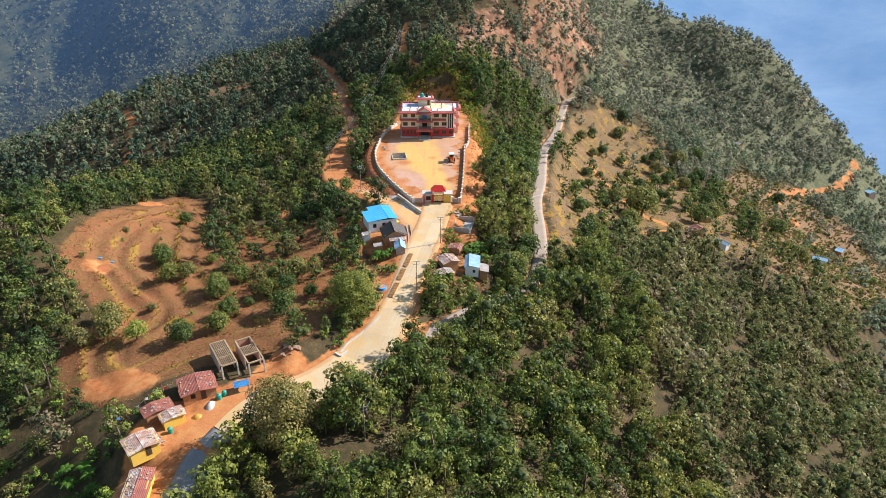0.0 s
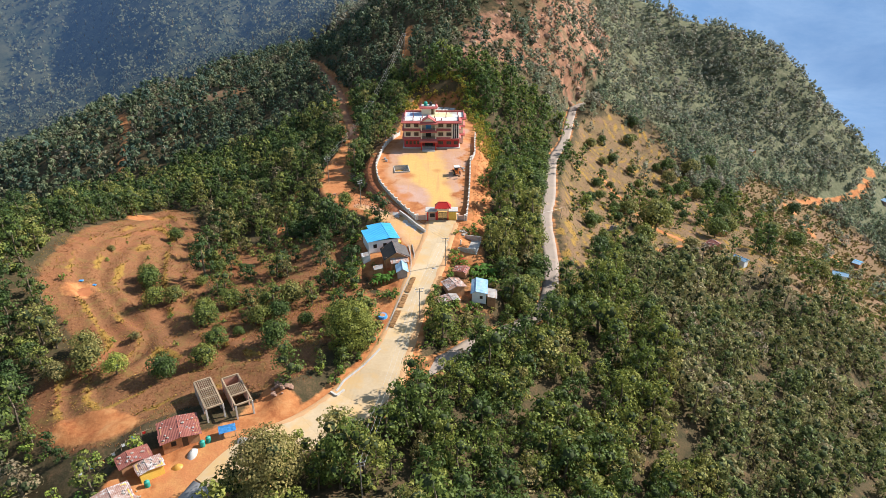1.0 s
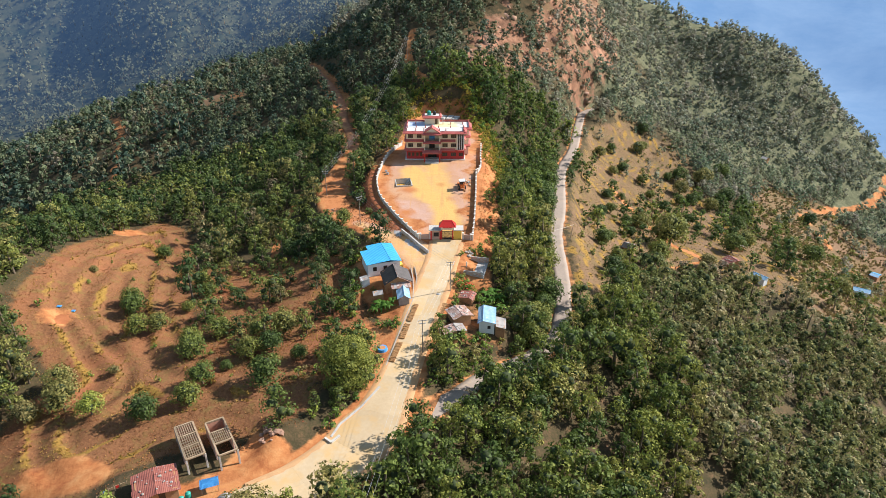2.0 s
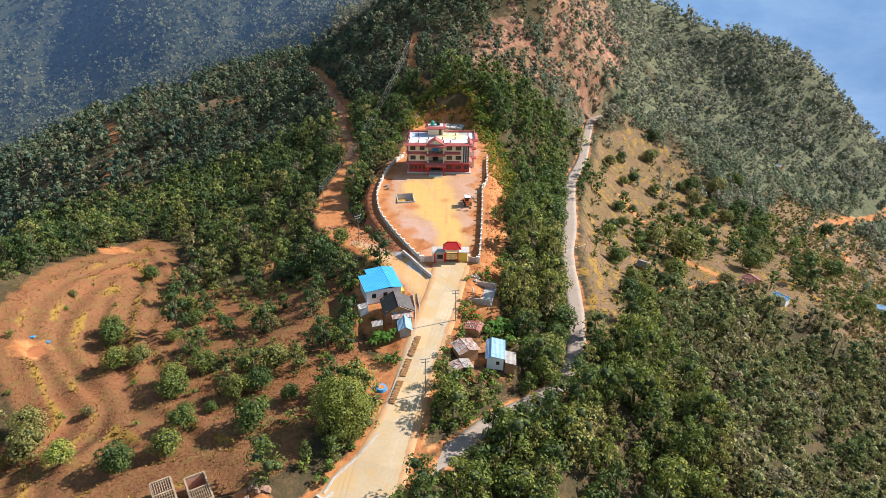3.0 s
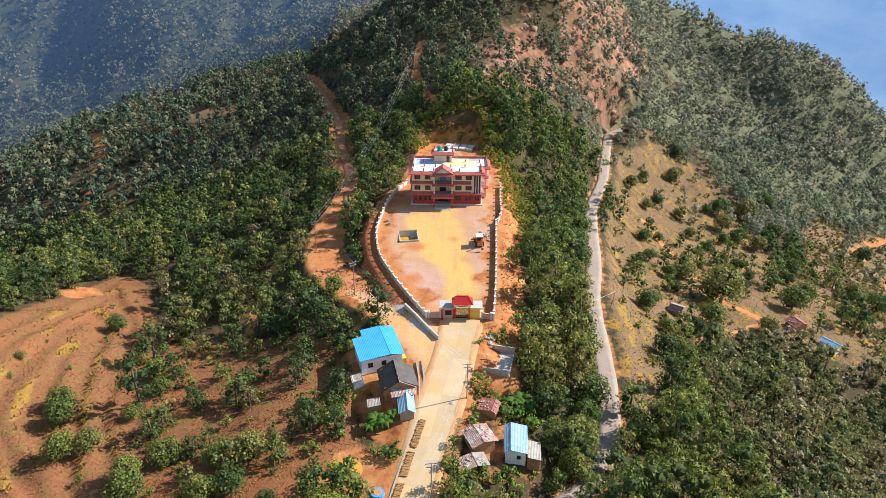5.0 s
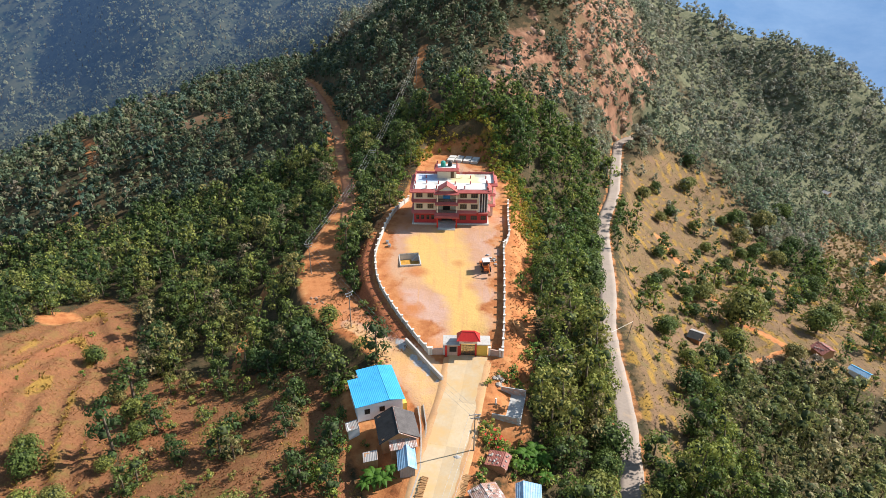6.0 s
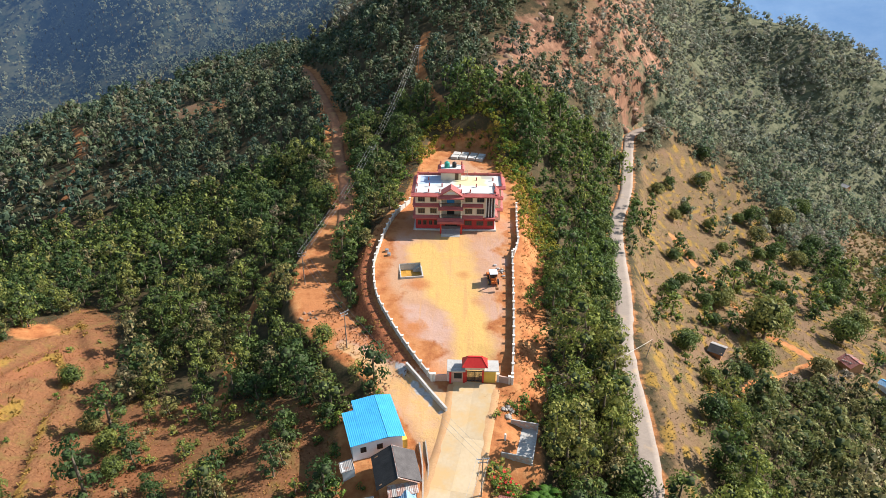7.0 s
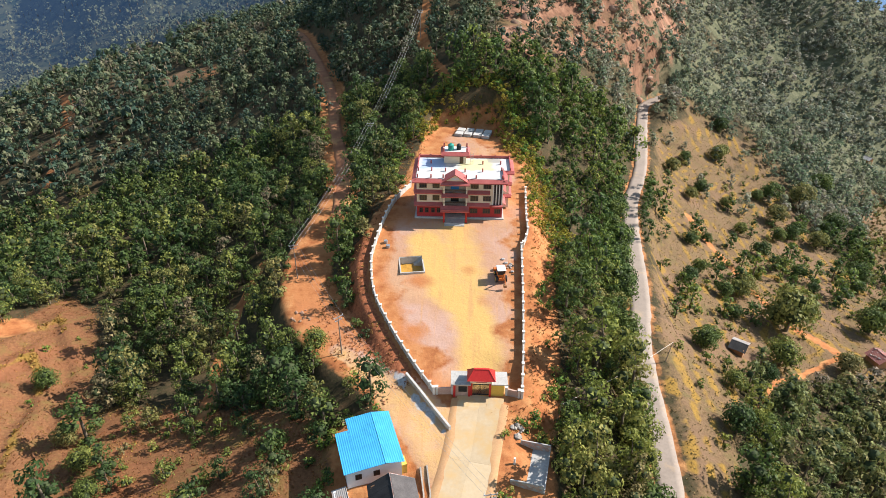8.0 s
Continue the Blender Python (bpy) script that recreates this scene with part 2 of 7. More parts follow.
M_RED_MUD = surface("red_mud_floor", (0.33, 0.105, 0.040), (0.45, 0.165, 0.062), 0.9, 0.9, bumpy=0.3)
M_DUST = surface("ochre_dust", (0.40, 0.215, 0.105), (0.54, 0.325, 0.155), 1.0, 0.95, stain=(0.46, 0.25, 0.11), stain_at=0.5, stain_scale=0.4, bumpy=0.3)
M_CREAM = surface("cream_paint", (0.64, 0.52, 0.39), (0.74, 0.62, 0.48), 0.6, 0.7, stain=(0.64, 0.52, 0.40), stain_at=0.62, bumpy=0.08)
M_MAROON = surface("maroon_paint", (0.37, 0.030, 0.032), (0.47, 0.046, 0.044), 0.8, 0.6, bumpy=0.08)
M_TILE = surface("red_roof_tile", (0.36, 0.075, 0.065), (0.50, 0.14, 0.12), 1.5, 0.55, bumpy=0.25)
M_RED = surface("bright_red_sheet", (0.46, 0.02, 0.02), (0.60, 0.045, 0.03), 0.8, 0.4, bumpy=0.1)
M_WHITE_ROOF = surface("whitewashed_roof", (0.50, 0.48, 0.44), (0.60, 0.58, 0.54), 0.4, 0.8, stain=(0.42, 0.40, 0.36), stain_at=0.56, stain_scale=0.5, bumpy=0.1)


def patched_roof():
    """Whitewash with a wet patch, its reflection painted bluish, and a yellowed patch, at their places on the slab."""
    m, nt, b = shader("patched_whitewash", 0.8, 0, 0.3)
    tc = nt.nodes.new("ShaderNodeTexCoord")
    sx = nt.nodes.new("ShaderNodeSeparateXYZ")
    nt.links.new(tc.outputs["Object"], sx.inputs[0])
    grain, broad = tex_noise(nt, 3.0, 5, 0.65), tex_noise(nt, 0.5, 4, 0.6)
    col = ramp(nt, broad, [(0.35, (0.47, 0.455, 0.42)), (0.65, (0.60, 0.58, 0.54))])

    def patch(cx, cy, rx, ry):
        u = calc(nt, "DIVIDE", calc(nt, "ABSOLUTE", calc(nt, "SUBTRACT", sx.outputs[0], cx)), rx)
        v = calc(nt, "DIVIDE", calc(nt, "ABSOLUTE", calc(nt, "SUBTRACT", sx.outputs[1], cy)), ry)
        d = calc(nt, "SUBTRACT", 1.0, calc(nt, "MAXIMUM", u, v))
        return ramp(nt, calc(nt, "ADD", d, calc(nt, "MULTIPLY", calc(nt, "SUBTRACT", broad, 0.5), 1.1)), [(0.0, (0, 0, 0)), (0.22, (0.85, 0.85, 0.85))])

    # blue in the colour paints what the pooled water reflects
    col = mix(nt, patch(-6.0, 7.2, 2.9, 2.9), col, (0.33, 0.42, 0.58))
    col = mix(nt, patch(3.2, 7.0, 4.0, 3.0), col, (0.60, 0.53, 0.26))
    col = mix(nt, patch(7.2, 9.0, 1.6, 1.1), col, (0.33, 0.30, 0.25))
    nt.links.new(col, b.inputs["Base Color"])
    bump(nt, b, grain, 0.1, 0.03)
    return m


M_PATCHED_ROOF = patched_roof()
M_CONCRETE = surface("grey_concrete", (0.34, 0.32, 0.29), (0.52, 0.49, 0.44), 0.9, 0.9, stain=(0.30, 0.26, 0.22), stain_at=0.56, stain_scale=0.5, bumpy=0.2)
M_WHITE = surface("white_wall", (0.68, 0.68, 0.68), (0.80, 0.80, 0.79), 0.6, 0.75, stain=(0.55, 0.50, 0.45), stain_at=0.62, stain_scale=0.6, bumpy=0.1)
M_WALL_CAP = surface("pale_wall_paint", (0.60, 0.54, 0.46), (0.74, 0.68, 0.60), 0.8, 0.8, stain=(0.5, 0.36, 0.26), stain_at=0.6, stain_scale=0.5, bumpy=0.1)
M_PINK = surface("pinkish_block", (0.42, 0.26, 0.20), (0.56, 0.38, 0.30), 1.2, 0.85, bumpy=0.2)
M_BRICK = surface("brick", (0.26, 0.12, 0.08), (0.42, 0.22, 0.15), 2.0, 0.9, bumpy=0.3)
M_MUD = surface("mud_wall", (0.32, 0.15, 0.07), (0.48, 0.26, 0.13), 0.9, 0.95, stain=(0.22, 0.12, 0.07), stain_at=0.55, stain_scale=0.6)
M_OCHRE = surface("ochre_wall", (0.62, 0.38, 0.06), (0.76, 0.50, 0.10), 0.8, 0.85, stain=(0.42, 0.26, 0.09), stain_at=0.6, stain_scale=0.7)
M_SLATE = surface("dark_thatch", (0.016, 0.015, 0.015), (0.045, 0.042, 0.040), 1.5, 0.9, bumpy=0.6, stretch=(1, 1, 0.3))
M_SLATE_OLD = surface("greyed_thatch", (0.055, 0.048, 0.046), (0.13, 0.115, 0.108), 1.5, 0.9, bumpy=0.6, stretch=(1, 1, 0.3))
M_WOOD = surface("weathered_timber", (0.22, 0.15, 0.09), (0.42, 0.31, 0.20), 2.0, 0.9)
M_LOG = surface("split_firewood", (0.30, 0.15, 0.06), (0.50, 0.29, 0.13), 3.0, 0.9)
M_STONE = surface("rubble_stone", (0.22, 0.19, 0.16), (0.44, 0.39, 0.33), 1.5, 0.95)
M_ROCK = surface("red_rock", (0.24, 0.135, 0.092), (0.42, 0.255, 0.175), 0.12, 0.95, stain=(0.10, 0.09, 0.04), stain_at=0.5, stain_scale=0.1, bumpy=0.9)
M_BLUE = sheet_roof("blue_sheet", (0.045, 0.30, 0.56), (0.06, 0.38, 0.66), (0.12, 0.33, 0.48), 0.62, 0.3, 0.4)
M_BLUE_OLD = sheet_roof("faded_blue_sheet", (0.16, 0.30, 0.44), (0.30, 0.44, 0.56), (0.40, 0.40, 0.40), 0.56, 0.25, 0.45)
M_RUST = sheet_roof("rusted_sheet", (0.20, 0.06, 0.045), (0.32, 0.11, 0.075), (0.46, 0.42, 0.40), 0.60, 0.25, 0.6)
M_RUST_PALE = sheet_roof("patched_sheet", (0.26, 0.13, 0.10), (0.40, 0.26, 0.20), (0.52, 0.48, 0.45), 0.50, 0.25, 0.6)
M_TIN = sheet_roof("grey_tin", (0.27, 0.245, 0.225), (0.38, 0.345, 0.315), (0.30, 0.16, 0.11), 0.55, 0.25, 0.45)
M_TARP = surface("blue_tarpaulin", (0.05, 0.25, 0.55), (0.10, 0.36, 0.70), 1.0, 0.4)
M_DARK = surface("dark_opening", (0.012, 0.011, 0.010), (0.03, 0.027, 0.024), 1.0, 0.7)
M_FRAME = surface("dark_wood_frame", (0.06, 0.035, 0.02), (0.13, 0.08, 0.05), 2.0, 0.6)
M_GREEN = surface("green_plastic_tank", (0.02, 0.24, 0.19), (0.04, 0.32, 0.25), 1.0, 0.45)
M_BLACK = surface("black_plastic", (0.012, 0.012, 0.013), (0.03, 0.03, 0.032), 1.0, 0.45)
M_ORANGE = surface("orange_machine_paint", (0.42, 0.10, 0.02), (0.58, 0.17, 0.04), 1.5, 0.5)
M_STEEL = surface("galvanised_steel", (0.32, 0.32, 0.32), (0.46, 0.46, 0.46), 2.0, 0.45, 0.6)
M_SAND_PILE = surface("grey_sand", (0.30, 0.28, 0.26), (0.42, 0.40, 0.37), 1.5, 0.95, bumpy=0.5)
M_PITMUD = surface("ochre_mud", (0.42, 0.20, 0.03), (0.58, 0.31, 0.06), 0.8, 0.5)
M_POLE = surface("concrete_pole", (0.40, 0.37, 0.33), (0.56, 0.53, 0.48), 1.5, 0.85)
M_POLE_DARK = surface("weathered_pole", (0.14, 0.115, 0.09), (0.26, 0.22, 0.18), 1.5, 0.85)
# blue haze of these three is emission, not lit by the sun
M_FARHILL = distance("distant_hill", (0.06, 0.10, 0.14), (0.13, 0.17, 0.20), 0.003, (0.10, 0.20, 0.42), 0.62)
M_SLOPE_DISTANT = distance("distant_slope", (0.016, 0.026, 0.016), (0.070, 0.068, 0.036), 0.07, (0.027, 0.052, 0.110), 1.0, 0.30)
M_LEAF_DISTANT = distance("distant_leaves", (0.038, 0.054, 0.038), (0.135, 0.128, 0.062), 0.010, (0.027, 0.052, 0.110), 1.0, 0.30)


def glass_material():
    m, nt, b = shader("window_glass", 0.08, 0, 0.5)
    b.inputs["Base Color"].default_value = (0.02, 0.025, 0.03, 1)
    return m


M_GLASS = glass_material()

# ---- the lie of the land ----
BASE = (6.11, -15.47, 2.10)
HILLS = [
    (-400, 450, 150, -80.5),
    (280, 310, 80, -38.3),
    (-260, 190, 80, -32.4),
    (210, 450, 45, 27.4),
    (0, 360, 45, 41.5),
    (0, 210, 45, 23.9),
    (220, 130, 80, -36.0),
    (40, 550, 80, 56.5),
    (400, 310, 80, -57.1),
    (0, 280, 25, 9.7),
    (0, 120, 25, 7.4),
    (-120, 140, 25, 16.5),
    (160, -50, 80, -36.9),
    (60, 300, 45, -8.7),
    (-380, 610, 80, -32.5),
    (-40, 100, 25, 6.8),
    (30, 450, 45, 59.2),
    (180, 420, 45, -6.0),
]
KNOLLS = [
    (-60, 200, 25, -10.8),
    (40, 220, 25, -4.9),
    (-120, 180, 25, 9.4),
    (-500, 250, 150, -46.9),
    (20, 300, 25, 16.5),
    (120, 220, 25, 6.4),
    (-200, -50, 80, -41.1),
    (0, 60, 25, 15.5),
    (40, 140, 25, 5.5),
    (-260, 250, 80, -43.6),
    (-300, 650, 150, -48.1),
    (-120, 300, 45, -11.0),
    (-500, 250, 150, -46.9),
    (-440, 670, 80, -30.8),
    (200, 300, 25, -9.7),
    (220, 550, 80, 35.2),
    (400, 610, 80, -44.4),
    (160, 160, 25, -14.2),
]
# far ground beyond the ridge: x, y, radius, height
FAR_HILLS = [(-78, 66, 15, -17), (-115, 112, 17, -14), (45, 385, 24, 20), (-420, 1180, 200, 260), (-60, 1000, 160, 150), (-950, 450, 250, -120)]
# centre lines of the ways: x, y, z, half width
MAIN_ROAD = [(-46.8, 50, 19.05, 2.4), (-44.5, 58, 19.3, 2.5), (-40.8, 73, 20.0, 2.5), (-40.4, 81, 20.3, 2.2), (-37.8, 87, 20.6, 2.4)]
CONCRETE_ROAD = [(-37.8, 87, 20.6, 2.4), (-33, 93.4, 21.0, 3.4), (-23.7, 98.8, 21.1, 4.6), (-17.8, 104.6, 21.3, 5.0), (-14.3, 111, 21.4, 5.0), (-12.1, 117, 21.7, 3.7),
                 (-9.2, 130, 22.6, 2.8), (-7.5, 139.6, 23.2, 3.0), (-5.0, 152.6, 24.4, 3.5), (-2.9, 163.4, 25.5, 3.3), (-1.3, 174.4, 26.4, 3.6)]
LOW_ROAD = [(-8.0, 111.5, 21.3, 2.2), (-4.0, 116.2, 20.9, 2.0), (1.1, 121.8, 20.3, 1.9), (5.9, 127.8, 19.4, 1.9), (13.3, 134.2, 18.2, 1.9), (20.5, 141.6, 17.3, 1.9),
            (24.9, 151.8, 16.8, 2.0), (27.8, 170, 16.9, 2.0), (29.8, 196.6, 17.0, 2.1), (34, 217, 16.2, 2.1), (41.3, 260, 13.2, 2.0), (51, 290.7, 11.8, 2.0), (61.5, 335, 10.5, 2.0), (67, 352, 10.8, 2.0), (82, 364, 11.5, 2.0)]
TRACK = [(-5.0, 165.5, 25.7, 2.6), (-13, 175, 26.2, 2.6), (-20, 182, 26.3, 2.5), (-26.5, 188.6, 26.0, 2.6), (-32.6, 199, 24.8, 2.8), (-36.4, 211, 23.8, 2.4), (-36.2, 222, 24.1, 2.2),
         (-33.4, 238, 25.8, 2.1), (-36.4, 259, 25.5, 2.0), (-43.4, 287, 24.4, 1.9), (-47.5, 308, 25.6, 1.9), (-55, 332, 26.6, 1.9), (-75, 392, 23.5, 1.8), (-84, 411, 22.0, 1.8)]
FOOTPATHS = [
    [(66, 283, 1.2), (71, 262, 1.1), (73, 247, 1.0), (77, 232, 1.2), (86, 222, 1.3)],
    [(176, 326, 1.6), (190, 343, 1.7), (214, 358, 1.7), (242, 374, 1.8), (262, 398, 1.9)],
    [(-207, 417, 1.4), (-190, 392, 3.0), (-183, 382, 2.0), (-169, 345, 1.4), (-162, 324, 1.2), (-156, 305, 1.0)],
    [(178, 330, 1.5), (184, 319, 2.2), (187, 314, 2.6), (192, 300, 1.2)],
    [(-9, 286, 1.1), (-15, 304, 1.3), (-19, 321, 1.5), (-18, 345, 1.5)],
    [(-49, 222, 0.9), (-51, 209, 1.0), (-50, 192, 1.0), (-47, 176, 0.9)],
    [(52, 192, 0.5), (62, 205, 0.5), (86, 222, 0.6)],
]
YARD = [(-8.6, 174.6), (-11.8, 179.8), (-16.7, 188.6), (-20.5, 197.2), (-22.1, 206.3), (-21.9, 215.3), (-20.4, 226.1), (-16.7, 236.8), (-14.5, 250), (-11, 274), (1.5, 275), (4.5, 262), (8.4, 249), (9.6, 235), (8.8, 217.7), (7.0, 205), (5.9, 185), (5.0, 173.8)]
LEFT_FIELD = [(-93.6, 219), (-98, 206), (-100, 190), (-100, 175), (-97, 160), (-95.5, 149), (-93, 140), (-88, 136), (-82, 131), (-77, 125), (-80, 119), (-80, 112), (-75, 102), (-66, 96.5), (-60, 97), (-46, 105), (-27, 112), (-24, 120), (-38, 128), (-48, 136), (-56, 147), (-62, 157), (-64, 167), (-70, 184), (-78, 200), (-84, 212)]
ORCHARD = [(-67, 182), (-52, 180), (-38, 177), (-26, 171), (-21, 160), (-17, 140), (-22, 120), (-38, 126), (-48, 134), (-56, 148), (-63, 161)]
# rows of trees on the orchard terraces
ROWS_OF_TREES = [[(-40.5, 130), (-36.7, 140.7), (-34, 147), (-31.5, 160), (-30, 170)], [(-48, 140), (-43.2, 147), (-41.2, 159), (-38.8, 165), (-39, 177)], [(-54.5, 137), (-55.5, 151), (-53.6, 156), (-56.4, 165), (-57.7, 184)],
                 [(-30.5, 132), (-28, 145), (-27.5, 158), (-25, 170)], [(-24, 130), (-22.5, 142), (-22, 156)], [(-48.5, 146), (-48, 158), (-47, 170), (-48, 180)]]
RIGHT_FIELD = [(30, 158), (38, 158), (43, 178), (52, 196), (62, 206), (84, 214), (108, 208), (126, 220), (134, 250), (116, 292), (114, 330), (110, 354), (84, 350), (64, 328), (55, 290), (45, 256), (36, 215), (32, 190)]
LOW_FIELD = [(114, 203), (150, 206), (192, 238), (236, 298), (228, 335), (200, 350), (160, 338), (134, 300), (122, 250)]
ROCK_SLOPE = [(40, 338), (60, 348), (88, 383), (99, 425), (86, 448), (60, 415), (42, 374)]
ROCK_UPPER = [(4, 302), (14, 293), (34, 320), (42, 346), (26, 362), (8, 338)]
FAR_CLEARING = [(-142, 384), (-128, 374), (-112, 378), (-116, 392), (-134, 394)]
VILLAGE = [(-54, 80), (-50, 70), (-43, 70), (-42, 84), (-30, 92), (-23, 100), (-27, 107), (-34, 110), (-37, 102), (-42, 99), (-49, 95), (-54, 90)]
ROADSIDE_HOMES = [(-24, 170), (-23, 156), (-17, 144), (-10, 140), (-8, 150), (-5.5, 162), (-14, 172)]
EAST_HOMES = [(-3, 135), (10.5, 135), (11.5, 147), (5.5, 153), (9.5, 158), (9, 168), (3, 170), (0, 158)]


def smooth(a, b, v):
    t = np.clip((v - a) / (b - a), 0, 1)
    return t * t * (3 - 2 * t)


def inside(poly, x, y):
    """How far inside a closed outline (metres, negative outside)."""
    d, odd = np.full(np.shape(x), 1e9), np.zeros(np.shape(x), bool)
    for (ax, ay), (bx_, by_) in zip(poly, poly[1:] + poly[:1]):
        ex, ey = bx_ - ax, by_ - ay
        t = np.clip(((x - ax) * ex + (y - ay) * ey) / (ex * ex + ey * ey), 0, 1)
        d = np.minimum(d, np.hypot(x - ax - t * ex, y - ay - t * ey))
        cut = (ay > y) != (by_ > y)
        odd ^= cut & (x < ax + (y - ay) * ex / (ey if ey else 1e-9))
    return np.where(odd, d, -d)


def along(way, x, y):
    """Distance to a centre line, with the other columns of its nearest place."""
    best = np.full(np.shape(x), 1e9)
    rest = [np.zeros(np.shape(x)) for _ in way[0][2:]]
    for a, b in zip(way, way[1:]):
        ex, ey = b[0] - a[0], b[1] - a[1]
        t = np.clip(((x - a[0]) * ex + (y - a[1]) * ey) / (ex * ex + ey * ey), 0, 1)
        d = np.hypot(x - a[0] - t * ex, y - a[1] - t * ey)
        near = d < best
        best = np.where(near, d, best)
        for k in range(len(rest)):
            rest[k] = np.where(near, a[2 + k] + t * (b[2 + k] - a[2 + k]), rest[k])
    return (best, *rest)


def spline(way, step=1.5):
    """A smooth way through the stations."""
    p = np.array(way, float)
    out = []
    for i in range(len(p) - 1):
        p0, p1, p2, p3 = p[max(i - 1, 0)], p[i], p[i + 1], p[min(i + 2, len(p) - 1)]
        n = max(2, int(np.hypot(*(p2 - p1)[:2]) / step))
        for t in np.linspace(0, 1, n, endpoint=False):
            out.append(0.5 * (2 * p1 + (p2 - p0) * t + (2 * p0 - 5 * p1 + 4 * p2 - p3) * t * t + (3 * p1 - p0 - 3 * p2 + p3) * t ** 3))
    out.append(p[-1])
    return [tuple(float(v) for v in q) for q in out]


def wobble(x, y, size, seed):
    """Smooth ups and downs between -1 and 1."""
    r = np.random.RandomState(seed)
    v = np.zeros(np.shape(x))
    for k in range(6):
        a, f, ph = r.uniform(0, 6.28), r.uniform(0.6, 1.7) / size, r.uniform(0, 6.28)
        v = v + np.sin((x * math.cos(a) + y * math.sin(a)) * f * 6.28 + ph)
    return v / 3.2


def yard_level(y):
    return 26.4 + np.clip((y - 173) * 0.09, -1, 4.3)


WAYS = [spline(w, 3.0) for w in (MAIN_ROAD, CONCRETE_ROAD, LOW_ROAD, TRACK)]
PADS = [(-17.3, 163.0, 24.6, 6.5), (-12.6, 154.5, 24.0, 4.2), (-10.9, 149.2, 23.6, 3.0), (7.9, 143.0, 21.4, 4.0), (0.8, 141.0, 22.2, 4.2), (3.2, 150.6, 22.8, 2.4), (5.0, 162.8, 24.3, 5.6),
        (-46, 97, 20.9, 8.0), (-40.5, 105.5, 21.0, 8.5), (-49.5, 89, 20.3, 6.5), (-47.2, 74, 19.8, 5.0)]


def terraces(x, y):
    """Steps and grassy rims that follow the edge of the dry field."""
    d = inside(LEFT_FIELD, x, y)
    s = (d + 2.0 * wobble(x, y, 38, 12)) / 5.6
    f = s - np.floor(s)
    on = smooth(1, 6, d)
    return on * 0.95 * (smooth(0.0, 0.75, f) - smooth(0.75, 1.0, f) - 0.4), on * np.exp(-((f - 0.78) / 0.17) ** 2) * (0.55 + 0.5 * wobble(x, y, 15, 13))


def land(x, y):
    """Height of the ground at x, y (numpy arrays)."""
    x, y = np.asarray(x, float), np.asarray(y, float)
    z = BASE[0] + BASE[1] * np.clip(x, -700, 420) / 100 + BASE[2] * np.clip(y, -300, 900) / 100
    for cx, cy, r, a in HILLS + KNOLLS + FAR_HILLS:
        z = z + a * np.exp(-((x - cx) ** 2 + (y - cy) ** 2) / (2 * r * r))
    far = smooth(150, 500, np.hypot(x, y - 180))
    z = z + wobble(x, y, 60, 3) * (0.5 + 5 * far) + wobble(x, y, 17, 4) * (0.35 + 0.8 * far) + wobble(x, y, 230, 9) * 16 * smooth(300, 700, np.hypot(x, y - 180))
    z = z - 750 * smooth(400, 1200, x) * smooth(-200, 300, y)
    # beyond the eastern shoulder the ground falls away
    u = 0.62 * (x - 192) + 0.785 * (y - 458) - 8
    z = z - 0.6 * np.maximum(u, 0) * smooth(0, 25, u) * smooth(105, 170, x)
    # terraces on the dry field
    fld, rim = terraces(x, y)
    z = z + fld
    for px, py, pz, pr in PADS:
        z = z + (pz - z) * (1 - smooth(pr * 0.75, pr * 1.35, np.hypot(x - px, y - py)))
    inn = inside(YARD, x, y)
    z = z + (yard_level(y) - z) * np.where((x < -6) & (y < 225), smooth(-4.4, -2.6, inn), smooth(-5.0, -0.6, inn))
    for way in (WAYS[3], WAYS[2], WAYS[0], WAYS[1]):
        d, wz, ww = along(way, x, y)
        pull = 1 - smooth(ww + (1.8 if way is WAYS[3] else 0.5), ww + 6.5, d)
        if way is WAYS[3]:
            pull = pull * (1 - smooth(-4.4, -2.6, inn))
        z = z + (wz - (0.03 if way is WAYS[3] else 0.12) - z) * pull
    return z


def contours(x, y):
    """Grassy lines along the old narrow terraces of the valley slope."""
    s = land(x, y) / 1.15 + 0.35 * wobble(x, y, 30, 19) + 0.12 * wobble(x, y, 6, 20)
    f = s - np.floor(s)
    return np.exp(-((f - 0.5) / 0.16) ** 2)


LANE = [(-1.3, 172), (-1.3, 182), (-1.6, 189), (-3.6, 194.5), (-7.6, 199), (-9.2, 204), (-11, 210), (-12, 214)]
GRAVEL = [(-15.0, 178.6), (-13.4, 176.4), (-11.4, 173.8), (-8.9, 170.4), (-6.9, 167.6)]
LANE_SIDE = [(-4, 195), (-3.5, 204), (-5, 212), (-6, 218)]


